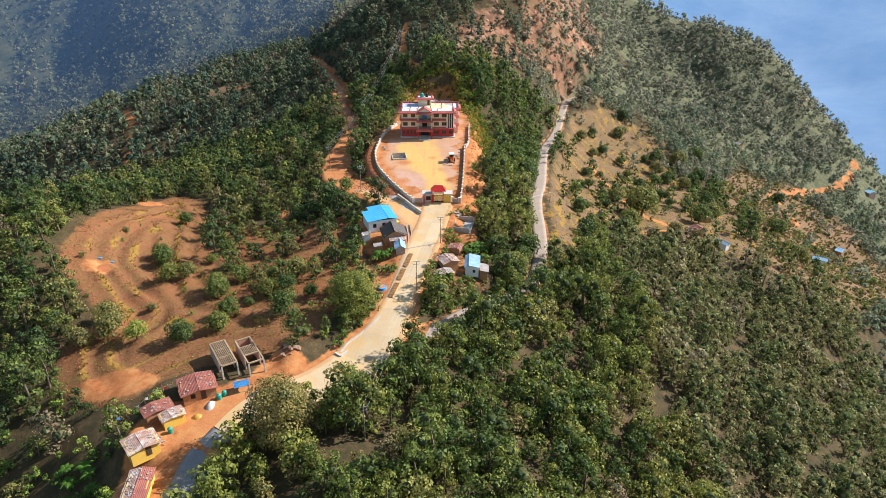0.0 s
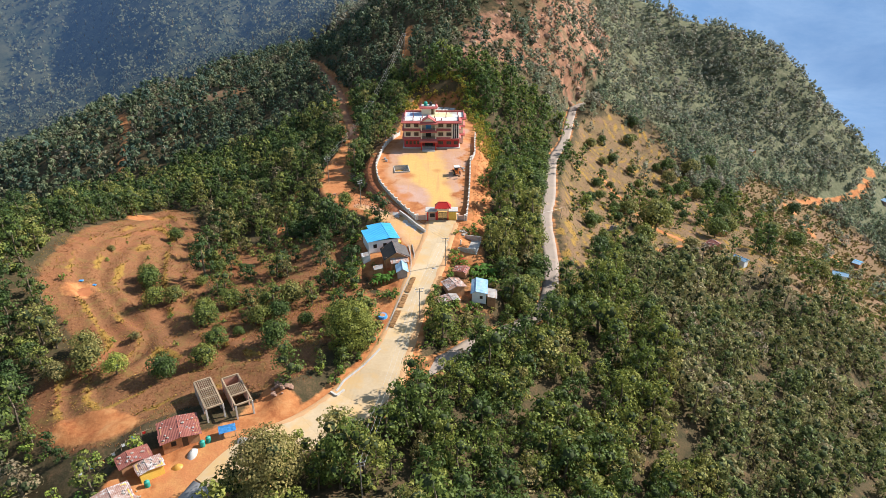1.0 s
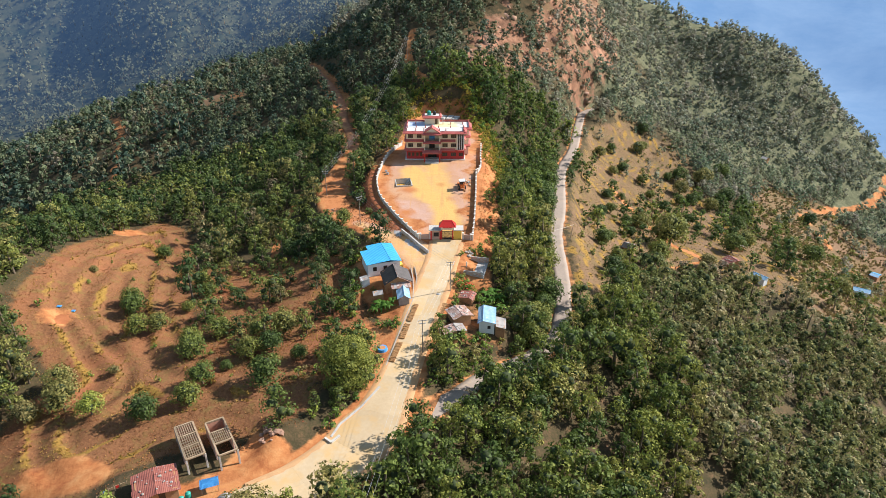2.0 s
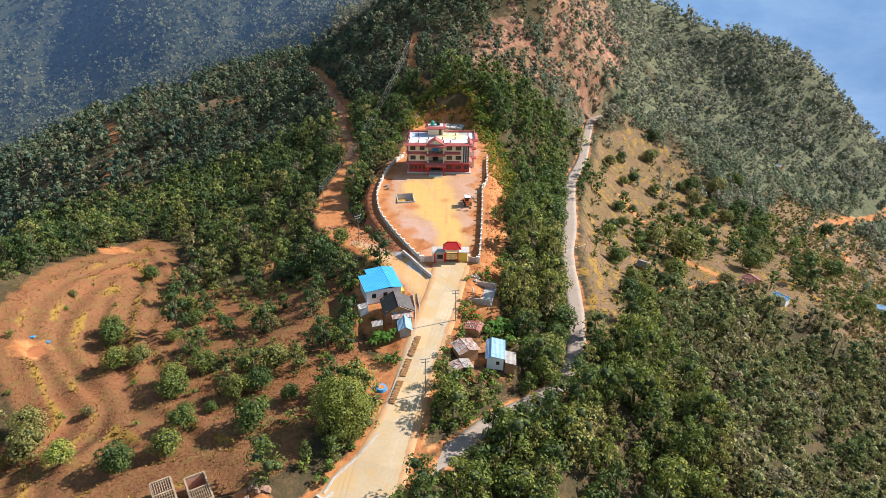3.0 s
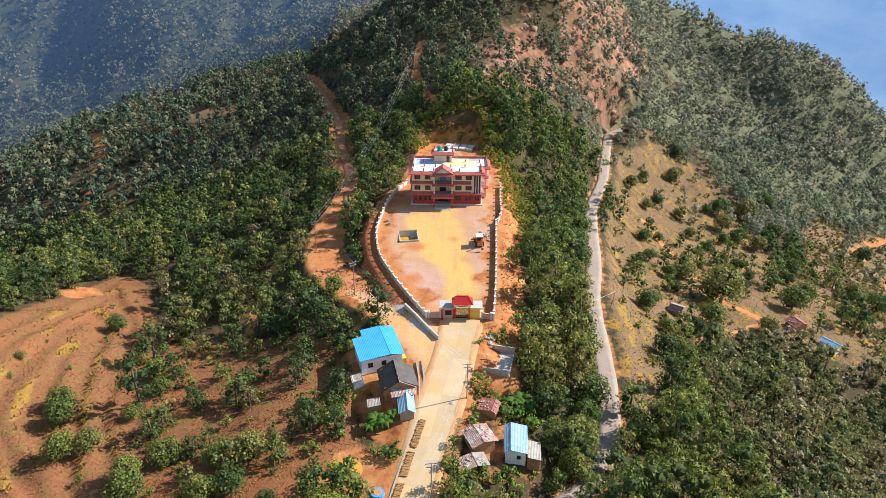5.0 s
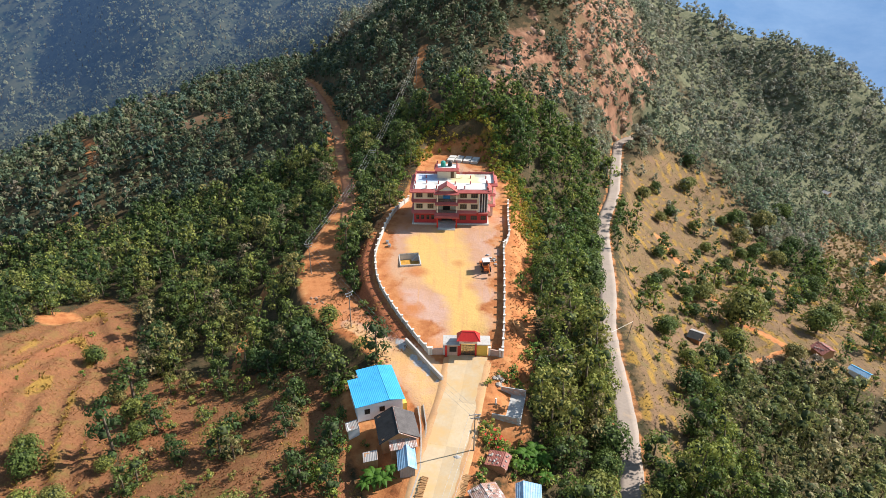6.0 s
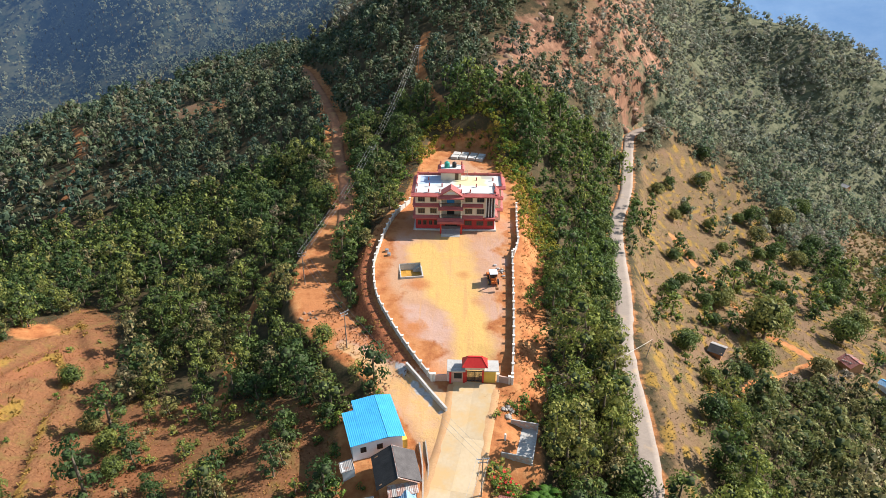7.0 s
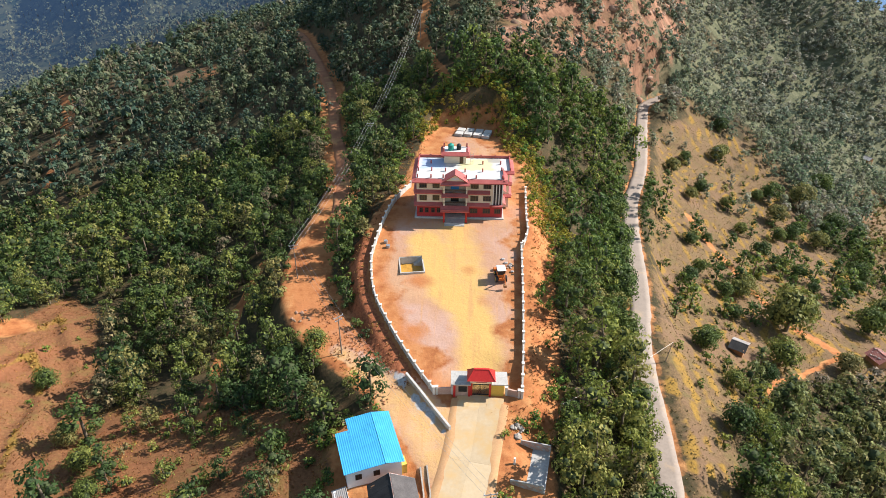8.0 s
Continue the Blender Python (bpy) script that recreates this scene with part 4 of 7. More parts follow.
def school():
    s = thing("school_building", SX, SY, SZ, 0, "three-storey cream and maroon school with red canopies, white flat roof", "building")
    L, R, D, FL = -9.1, 8.9, 10.4, 2.9
    P = 0.5
    top = P + 3 * FL
    # walls by storey, with the middle bay set back
    part("plinth", box(L - 0.5, R + 0.4, -0.5, D + 0.3, -1.2, P), M_CONCRETE, s, "grey concrete plinth")
    for k, mat in enumerate((M_MAROON, M_CREAM, M_CREAM)):
        z0, z1 = P + k * FL, P + (k + 1) * FL - 0.02
        bm = bmesh.new()
        bx(bm, L, -3.6, 0, D, z0, z1)
        bx(bm, 1.4, R, 0, D, z0, z1)
        bx(bm, -3.6, 1.4, 1.5, D, z0, z1)
        part("wall", bm, mat, s, "maroon ground-floor wall" if k == 0 else "cream upper wall")
        part("wall", box(R, R + 1.5, 4.6, D - 0.4, z0, z1), M_CREAM, s, "cream side bay wall")
    # floor slabs of the balconies and their railings
    for k in (1, 2):
        z = P + k * FL
        part("balcony_floor", box(-3.6, 1.4, -1.0, 1.5, z - 0.22, z - 0.02), M_CONCRETE, s)
        bm = bmesh.new()
        for i in range(22):
            x = -3.5 + i * 0.228
            bx(bm, x, x + 0.05, -0.95, -0.9, z, z + 0.9)
        bx(bm, -3.6, 1.4, -1.0, -0.85, z + 0.9, z + 1.0)
        part("balcony_railing", bm, M_FRAME, s, "dark balcony railing")
        part("balcony_door", box(-2.0, -0.3, 1.42, 1.5, z, z + 2.2), M_TARP if k == 2 else M_DARK, s, "blue balcony door" if k == 2 else "dark doorway")
    part("entrance_doorway", box(-2.4, 0.3, 1.42, 1.5, P, P + 2.4), M_DARK, s, "dark entrance opening")
    for x in (-3.5, 1.15):
        part("porch_column", bevelled(box(x, x + 0.35, -2.1, -1.75, -0.3, P + FL - 0.3)), M_RED, s, "red square porch column")
        part("balcony_column", box(x, x + 0.3, -1.0, -0.7, P + FL, top), M_CREAM, s)
    part("porch_roof", box(-3.9, 1.7, -2.4, 0, P + FL - 0.3, P + FL - 0.1), M_TILE, s)
    skirt(s, -4.1, 1.9, -0.9, 1.6, P + FL + 0.25, 0.6)
    skirt(s, -3.9, 1.7, -0.8, 0.9, P + 2 * FL + 0.25, 0.5)
    for i in range(5):
        part("step", box(-3.2, 1.0, -2.4 - 0.32 * (i + 1), -2.4 - 0.32 * i if i else -0.5, -0.7, P - 0.12 * (i + 1)), M_CONCRETE, s)
    # pediment over the middle bay
    bm = bmesh.new()
    bm2 = bmesh.new()
    apex, eave = (-1.1, top + 1.75), ((-3.75, top + 0.0), (1.55, top + 0.0))
    for (ex, ez) in eave:
        slab(bm, [(apex[0], -1.35, apex[1]), (apex[0], 1.6, apex[1]), (ex, 1.6, ez), (ex, -1.35, ez)], 0.14)
    f = [bm2.verts.new(p) for p in ((-3.3, -0.95, top + 0.1), (1.1, -0.95, top + 0.1), (-1.1, -0.95, top + 1.5), (-3.3, -0.8, top + 0.1), (1.1, -0.8, top + 0.1), (-1.1, -0.8, top + 1.5))]
    bm2.faces.new((f[0], f[1], f[2]))
    bm2.faces.new((f[5], f[4], f[3]))
    part("pediment_roof", bm, M_TILE, s)
    part("pediment_wall", bm2, M_CREAM, s)
    skirt(s, -4.1, 1.9, -0.9, 0.9, top + 0.15, 0.55)
    part("pediment_panel", box(-1.9, -0.3, -1.0, -0.955, top + 0.45, top + 0.85), M_WHITE, s)
    # tiled bands and cornice
    for k in (1, 2):
        z = P + k * FL + 0.2
        skirt(s, L - 0.5, -3.7, 0, 0.75, z + 0.35, 0.5)
        skirt(s, 1.5, 6.2, 0, 0.75, z + 0.35, 0.5)
        side_skirt(s, L, -0.7, 0, D, z + 0.35, 0.5)
        side_skirt(s, R, 0.7, 0.3, 4.3, z + 0.35, 0.5)
        side_skirt(s, R + 1.5, 0.7, 4.6, D - 0.4, z + 0.35, 0.5)
    skirt(s, L - 0.9, -3.9, -0.1, 0.95, top + 0.25, 0.5)
    skirt(s, 1.7, R + 0.8, -0.1, 0.95, top + 0.25, 0.5)
    side_skirt(s, L - 0.1, -0.9, -0.6, D + 0.4, top + 0.25, 0.5)
    side_skirt(s, R + 0.1, 0.8, -0.6, 4.3, top + 0.25, 0.5)
    side_skirt(s, R + 1.6, 0.9, 4.2, D + 0.2, top + 0.25, 0.5)
    skirt(s, R + 0.4, R + 2.4, 4.3, 0.7, top + 0.25, 0.5)
    skirt(s, R + 0.2, R + 2.0, 4.4, 0.6, P + FL + 0.5, 0.45)
    skirt(s, R + 0.2, R + 2.0, 4.4, 0.6, P + 2 * FL + 0.5, 0.45)
    # windows
    for x, w in ((-7.75, 1.55), (-5.05, 1.45)):
        window(s, x, P + FL + 0.95, w, 1.2)
        window(s, x, P + 2 * FL + 0.95, w, 1.2)
    for x, w in ((2.95, 1.65), (5.6, 1.65)):
        window(s, x, P + FL + 0.95, w, 1.2)
        window(s, x, P + 2 * FL + 0.95, w, 1.2)
    for x in (-8.2, -7.0, -5.7, -4.5):
        window(s, x, P + 0.95, 0.75, 1.1, bars=2)
    for x in (2.9, 5.6):
        window(s, x, P + 0.95, 1.6, 1.1)
    window(s, 7.9, P + 0.95, 1.3, 1.1)
    # tall arched strips of dark glass
    for k in range(3):
        x = 7.0 + 0.62 * k
        bm = bmesh.new()
        bx(bm, x, x + 0.42, -0.09, -0.03, P + FL - 0.1, top - 0.9)
        rod(bm, (x + 0.21, -0.09, top - 0.9), (x + 0.21, -0.03, top - 0.9), 0.21, n=16)
        part("arched_strip", bm, M_GLASS, s, "tall arched strip of dark glass")
    bm = bmesh.new()
    for k in range(4):
        x = 6.84 + 0.62 * k - 0.05
        bx(bm, x, x + 0.16, -0.16, 0, P + FL - 0.1, top - 0.7)
    part("arch_mullion", bm, M_WHITE, s)
    bm = bmesh.new()
    bx(bm, 6.6, 8.9, -0.8, 0, P + FL - 0.1, P + FL + 0.15)
    part("arch_canopy", bm, M_TILE, s)
    # flat roof with parapet, stubs and stair tower
    part("roof_slab", box(L - 0.1, R + 0.1, -0.1, D + 0.1, top - 0.02, top + 0.28), M_PATCHED_ROOF, s, "whitewashed flat roof slab with bluish and yellowed patches")
    part("roof_slab", box(R + 0.1, R + 1.6, 4.3, D, top - 0.02, top + 0.277), M_WHITE_ROOF, s)
    bm = bmesh.new()
    bx(bm, L - 0.1, R + 1.7, D - 0.1, D + 0.1, top + 0.28, top + 0.85)
    bx(bm, L - 0.1, L + 0.1, 4.6, D - 0.1, top + 0.28, top + 0.8)
    bx(bm, R + 1.5, R + 1.7, 4.3, D - 0.1, top + 0.28, top + 0.8)
    bx(bm, R - 0.1, R + 0.1, -0.1, 4.3, top + 0.28, top + 0.75)
    part("parapet", bm, M_TILE, s, "low red parapet")
    for x, y in [(L + 0.2, 0.2), (-6.1, 0.2), (-3.6, 0.2), (1.2, 0.2), (3.2, 0.2), (8.6, 0.2), (L + 0.2, 3.4), (-6.1, 3.6), (-3.2, 3.4), (0.9, 3.2), (4.6, 3.4), (8.6, 4.1), (-6.4, 7.2), (4.7, 7.2), (8.5, 7.2),
                 (L, D), (-6.6, D), (1.2, D), (4.4, D), (7.5, D), (R + 1.6, D), (L, 7.0)]:
        part("column_stub", bevelled(box(x - 0.14, x + 0.14, y - 0.14, y + 0.14, top + 0.2, top + 1.05), 0.02), M_TILE, s, "red stub column")
    part("tower_wall", box(-3.6, 1.1, 7.4, D - 0.2, top + 0.28, top + 2.7), M_CREAM, s, "cream stair tower")
    part("tower_door", box(-0.3, 0.5, 7.33, 7.4, top + 0.28, top + 2.3), M_FRAME, s, "brown tower door")
    part("tower_roof", box(-3.9, 1.4, 7.1, D, top + 2.7, top + 2.9), M_WHITE_ROOF, s)
    skirt(s, -4.2, 1.7, 7.1, 0.8, top + 3.1, 0.55)
    side_skirt(s, -3.9, -0.5, 7.0, D, top + 3.1, 0.45)
    side_skirt(s, 1.4, 0.5, 7.0, D, top + 3.1, 0.45)
    for x, y in ((-3.7, 7.4), (1.2, 7.4), (-3.7, D - 0.2), (1.2, D - 0.2)):
        part("column_stub", box(x - 0.15, x + 0.15, y - 0.15, y + 0.15, top + 2.9, top + 3.8), M_TILE, s)
    bm = bmesh.new()
    for k in range(7):
        bx(bm, 2.0, 2.6, 7.2 + k * 0.02, 7.26 + k * 0.02, top + 0.5 + k * 0.32, top + 0.55 + k * 0.32)
    for x in (2.0, 2.55):
        bx(bm, x, x + 0.06, 7.2, 7.36, top + 0.28, top + 2.9)
    part("ladder", bm, M_STEEL, s)
    return top


TOP = school()


def water_tank(x, y, z, r, h, mat, label):
    t = thing("water_tank", x, y, z, 0, label, "water tank", "roof water tanks")
    bm = rod(bmesh.new(), (0, 0, 0), (0, 0, h * 0.8), r, n=20)
    for k in range(4):
        rod(bm, (0, 0, h * (0.1 + 0.18 * k)), (0, 0, h * (0.15 + 0.18 * k)), r * 1.04, n=20)
    rod(bm, (0, 0, h * 0.8), (0, 0, h * 0.95), r, r * 0.45, n=20)
    part("barrel", bm, mat, t)
    part("lid", rod(bmesh.new(), (0, 0, h * 0.94), (0, 0, h), r * 0.4, n=14), mat, t)


water_tank(SX - 2.2, SY + 8.6, SZ + TOP + 2.9, 0.6, 1.5, M_GREEN, "green plastic water tank on the stair tower roof")
water_tank(SX - 0.5, SY + 8.9, SZ + TOP + 2.9, 0.5, 1.3, M_BLACK, "black plastic water tank on the stair tower roof")


# ---- compound wall, gate ----
def compound_wall(name, stations, label, panel=None):
    """A block wall on posts with pale caps, following the yard's edge."""
    st = spline([(x, y, 0.0, 0.0) for x, y in stations], 0.25)
    w = thing(name, st[0][0], st[0][1], yard_level(st[0][1]), 0, label, "wall", kind="")
    inv = w.matrix_world.inverted()
    pts, run, last = [st[0]], 0.0, st[0]
    for p in st[1:]:
        run += math.hypot(p[0] - last[0], p[1] - last[1])
        last = p
        if run >= 2.35:
            pts.append(p)
            run = 0.0
    pts.append(st[-1])
    for a, b in zip(pts, pts[1:]):
        za, zb = float(yard_level(a[1])), float(yard_level(b[1]))
        d = Vector((b[0] - a[0], b[1] - a[1], 0))
        L = d.length
        q = pose(a[0], a[1], 0, 0, 0, math.degrees(math.atan2(d.y, d.x)))
        bm = bmesh.new()
        for v0, v1, h0, h1, t in ((0.17, L - 0.17, -1.6, 0.98, 0.10), (0.17, L - 0.17, 0.98, 1.08, 0.13)):
            vs = [bm.verts.new(q @ Vector((x, y, zz))) for x, zc in ((v0, za), (v1, zb)) for y in (-t, t) for zz in (zc + h0, zc + h1)]
            for f in ((0, 1, 3, 2), (4, 6, 7, 5), (0, 2, 6, 4), (1, 5, 7, 3), (0, 4, 5, 1), (2, 3, 7, 6)):
                bm.faces.new([vs[k] for k in f])
        bm.transform(inv)
        part("wall_panel", bm, panel or M_CONCRETE, w)
    for p in pts:
        z = float(yard_level(p[1]))
        bm = bevelled(box(p[0] - 0.18, p[0] + 0.18, p[1] - 0.18, p[1] + 0.18, z - 1.6, z + 1.36))
        bx(bm, p[0] - 0.25, p[0] + 0.25, p[1] - 0.25, p[1] + 0.25, z + 1.36, z + 1.48)
        bm.transform(inv)
        part("wall_post", bm, M_WALL_CAP, w, "pale painted post with a cap")


compound_wall("compound_wall", [(-16.7, 236.8), (-19.5, 229.7), (-21.1, 220.8), (-22.1, 210.9), (-22.1, 206.3), (-20.5, 197.2), (-16.7, 188.5), (-11.8, 179.6), (-8.6, 174.6)], "grey block compound wall with pale capped posts, curving round the yard")
compound_wall("compound_wall", [(9.6, 235.0), (8.9, 223.1), (8.8, 217.0), (7.6, 212.5)], "grey block compound wall with pale capped posts beside the school")
compound_wall("compound_wall", [(7.2, 212.0), (6.7, 199.8), (5.9, 185.3), (5.0, 174.2)], "straight grey block compound wall with pale capped posts")
compound_wall("compound_wall", [(-8.15, 174.66), (-5.6, 174.9)], "short pinkish block wall beside the gate", M_PINK)
compound_wall("compound_wall", [(2.6, 174.9), (4.55, 174.35)], "short pinkish block wall beside the gate", M_PINK)


def gate():
    g = thing("entrance_gate", -1.4, 175.0, 26.45, 0, "entrance gate with red hipped roof, cream sign and side rooms", "gate")
    # guard room
    part("guard_room", box(-4.1, -1.55, -0.6, 1.5, -0.3, 2.5), M_PINK, g, "pinkish guard room")
    part("guard_window", box(-3.4, -2.1, -0.66, -0.6, 0.8, 1.9), M_DARK, g, "dark guard room window")
    for x in (-4.05, -1.75):
        part("gate_post", bevelled(box(x - 0.15, x + 0.2, -0.8, -0.45, -0.3, 2.5)), M_RED, g, "red gate post")
    part("flat_roof", bevelled(box(-4.6, -1.5, -1.1, 2.0, 2.5, 2.7)), M_CONCRETE, g, "flat concrete roof")
    part("side_room", box(1.65, 3.6, -0.4, 1.4, -0.3, 2.5), M_OCHRE, g, "ochre side room")
    part("flat_roof", bevelled(box(1.6, 4.1, -0.9, 2.0, 2.5, 2.7)), M_CONCRETE, g, "flat concrete roof")
    for x in (-1.55, 1.3):
        part("gate_post", bevelled(box(x, x + 0.3, -0.6, -0.2, -0.3, 2.7)), M_RED, g, "red gate post")
    part("sign_board", box(-1.6, 1.7, -0.75, 0.6, 2.7, 3.6), M_CREAM, g, "cream sign board over the gate")
    for x, w in ((-1.1, 0.75), (-0.25, 0.5), (0.35, 0.85)):
        part("sign_bar", box(x, x + w, -0.775, -0.75, 3.2, 3.38), M_MAROON, g)
    part("sign_bar", box(-0.7, 0.9, -0.775, -0.75, 2.9, 3.0), M_MAROON, g)
    bm = bmesh.new()
    b = [(-2.1, -1.3, 3.6), (2.2, -1.3, 3.6), (2.2, 1.3, 3.6), (-2.1, 1.3, 3.6)]
    t = [(-1.1, -0.1, 4.9), (1.2, -0.1, 4.9), (1.2, 0.2, 4.9), (-1.1, 0.2, 4.9)]
    vb, vt = [bm.verts.new(p) for p in b], [bm.verts.new(p) for p in t]
    bm.faces.new(vb[::-1])
    bm.faces.new(vt)
    for k in range(4):
        bm.faces.new((vb[k], vb[(k + 1) % 4], vt[(k + 1) % 4], vt[k]))
    for a, c in zip(b, t):
        rod(bm, a, c, 0.06, n=6)
    bx(bm, -1.1, 1.2, -0.12, 0.22, 4.88, 5.0)
    part("hipped_roof", bm, M_RED, g, "bright red hipped roof")
    for s in (-1, 1):
        bm = bmesh.new()
        x0, x1 = (-1.25, 0.0) if s < 0 else (0.05, 1.3)
        for k in range(10):
            x = x0 + (x1 - x0) * k / 9
            bx(bm, x - 0.05, x + 0.05, -0.45, -0.4, 0, 2.3)
        bx(bm, x0, x1, -0.47, -0.38, 0.1, 0.25)
        bx(bm, x0, x1, -0.47, -0.38, 2.15, 2.3)
        part("gate_leaf", bm, M_BLACK, g, "black barred gate leaf")


gate()


def pit():
    x, y, w, l, a = PIT
    z = float(yard_level(y)) - 0.1
    p = thing("water_pit", x, y, z, a, "open concrete-lined pit with ochre mud at its bottom", "pit")
    bm = bmesh.new()
    t, dp = 0.22, 2.2
    bx(bm, -w / 2 - t, -w / 2, -l / 2 - t, l / 2 + t, -dp, 0.28)
    bx(bm, w / 2, w / 2 + t, -l / 2 - t, l / 2 + t, -dp, 0.28)
    bx(bm, -w / 2, w / 2, -l / 2 - t, -l / 2, -dp, 0.277)
    bx(bm, -w / 2, w / 2, l / 2, l / 2 + t, -dp, 0.277)
    part("lining", bm, M_CONCRETE, p)
    bm = bmesh.new()
    n = 10
    v = [[bm.verts.new((-w / 2 + w * i / n, -l / 2 + l * j / n, -1.25 + 0.10 * noise.noise((i * 0.5, j * 0.5, 1)))) for i in range(n + 1)] for j in range(n + 1)]
    for j in range(n):
        for i in range(n):
            bm.faces.new((v[j][i], v[j][i + 1], v[j + 1][i + 1], v[j + 1][i]))
    part("mud", bm, M_PITMUD, p, "ochre mud")
    bm = bmesh.new()
    for k in range(5):
        bx(bm, w / 2 - 0.32 * (k + 1), w / 2 - 0.32 * k, l / 2 - 1.0, l / 2, -1.5, -0.05 - 0.26 * k)
    part("pit_steps", bm, M_CONCRETE, p)
    # trodden collar round the lining
    bm = bmesh.new()
    m = p.matrix_world
    inv = m.inverted()
    o, i_ = [], []
    for sx, sy in ((-1, -1), (1, -1), (1, 1), (-1, 1)):
        c = m @ Vector((sx * (w / 2 + 2.6), sy * (l / 2 + 2.6), 0))
        o.append(bm.verts.new((c.x, c.y, land1(c.x, c.y) + 0.006)))
        c = m @ Vector((sx * (w / 2 + 0.1), sy * (l / 2 + 0.1), 0))
        i_.append(bm.verts.new((c.x, c.y, land1(c.x, c.y) + 0.02)))
    for k in range(4):
        bm.faces.new((o[k], o[(k + 1) % 4], i_[(k + 1) % 4], i_[k]))
    bmesh.ops.recalc_face_normals(bm, faces=bm.faces[:])
    bmesh.ops.subdivide_edges(bm, edges=bm.edges[:], cuts=4, use_grid_fill=True)
    me = bpy.data.meshes.new("pit_surround")
    bm.to_mesh(me)
    bm.free()
    at = np.array([v.co[:] for v in me.vertices])
    so, dr, sa_, ri = covers(at[:, 0], at[:, 1])
    la, og, br, bank, gravel, rock, pale = tints(at[:, 0], at[:, 1])
    for key, four in (("cover", (so, dr, sa_, np.clip(ri, 0, 1))), ("tint", (la, og, br, np.ones(len(la)))), ("verge", (bank, gravel, rock, pale))):
        me.color_attributes.new(key, "FLOAT_COLOR", "POINT").data.foreach_set("color", np.stack(four, -1).astype(np.float32).ravel())
    me.materials.append(M_GROUND)
    tagged(new("ground_pit_surround", me), "trodden sandy soil round the pit", "ground", kind="structure")


pit()


# ---- dwellings ----
def gable_house(name, x, y, z, turn, w, d, h, rise, roof, wall, label, over=0.4, ridge=0.5, windows=(), door=None, depth_down=1.0, category="house", stones=16):
    """A small house with a pitched roof whose ridge runs along its depth; ridge: where it lies across the width."""
    o = thing(name, x, y, z, turn, label, category)
    rx = -w / 2 + w * ridge
    t = 0.18
    for y0, y1 in ((-d / 2, -d / 2 + t), (d / 2 - t, d / 2)):
        bm = bmesh.new()
        prof = [(-w / 2, -depth_down), (w / 2, -depth_down), (w / 2, h), (rx, h + rise - 0.06), (-w / 2, h)]
        if ridge > 0.97 or ridge < 0.03:
            prof = [(-w / 2, -depth_down), (w / 2, -depth_down), (w / 2, h + rise * (ridge > 0.5)), (-w / 2, h + rise * (ridge < 0.5))]
        a, c = [bm.verts.new((px, y0, pz)) for px, pz in prof], [bm.verts.new((px, y1, pz)) for px, pz in prof]
        bm.faces.new(a)
        bm.faces.new(c[::-1])
        for k in range(len(prof)):
            bm.faces.new((a[k], c[k], c[(k + 1) % len(prof)], a[(k + 1) % len(prof)]))
        bmesh.ops.recalc_face_normals(bm, faces=bm.faces[:])
        part("end_wall", bm, wall, o)
    part("side_wall", box(-w / 2, -w / 2 + t, -d / 2 + t, d / 2 - t, -depth_down, h), wall, o)
    part("side_wall", box(w / 2 - t, w / 2, -d / 2 + t, d / 2 - t, -depth_down, h), wall, o)
    for s, xe in ((-1, -w / 2), (1, w / 2)):
        run = abs(xe - rx)
        if run < 0.2:
            continue
        sl = rise / run
        e = xe + s * over
        n = max(2, int(round((d + 2 * over) / 0.9)))
        rag = 0.0 if roof[0] in (M_BLUE, M_BLUE_OLD, M_SLATE) else 0.16
        for k in range(n):
            a, c = -d / 2 - over + (d + 2 * over) * k / n, -d / 2 - over + (d + 2 * over) * (k + 1) / n
            lift = 0.012 * (k % 2) + (0.02 + rag * 0.25) * noise.noise((x + k, y, s * 3.3))
            ee = e + s * rag * noise.noise((x * 2 + k * 1.7, y, s * 5.1))
            ez = h - sl * over + lift - rag * 0.4 * abs(noise.noise((k * 2.1, x, y)))
            bm = slab(bmesh.new(), [(rx, a, h + rise + lift), (rx, c + 0.03, h + rise + lift), (ee, c + 0.03, ez), (ee, a, ez)], 0.05)
            part("roof_sheet", bm, roof[0] if s < 0 else roof[1], o)
    part("ridge_cap", rod(bmesh.new(), (rx, -d / 2 - over, h + rise), (rx, d / 2 + over, h + rise), 0.07, n=6), roof[1], o)
    if roof[0] in (M_RUST, M_RUST_PALE) and stones:
        rs = random.Random(int(x * 7 + y))
        for k in range(stones):
            u, v = rs.uniform(-0.48, 0.48), rs.uniform(-0.48, 0.48)
            px = u * w
            pz = h + rise * (1 - abs(px - rx) / max(0.2, (w / 2 - rx) if px > rx else (rx + w / 2)))
            bm = bmesh.new()
            bmesh.ops.create_icosphere(bm, subdivisions=1, radius=rs.uniform(0.12, 0.24), matrix=Matrix.Translation((px, v * d, pz + 0.08)) @ Matrix.Diagonal((1, rs.uniform(0.6, 1.4), 0.6, 1)))
            part("weight_stone", bm, M_STONE if k % 3 else M_TIN, o)
    for wx, wz, ww, wh in windows:
        fr = part("window", box(wx - ww / 2 - 0.07, wx + ww / 2 + 0.07, -d / 2 - 0.06, -d / 2, wz - 0.07, wz + wh + 0.07), M_FRAME, o)
        part("pane", box(wx - ww / 2, wx + ww / 2, -d / 2 - 0.075, -d / 2 - 0.06, wz, wz + wh), M_DARK, fr)
    if door is not None:
        part("door", box(door - 0.45, door + 0.45, -d / 2 - 0.05, -d / 2, 0, 1.9), M_FRAME, o, "plain wooden door")
    return o


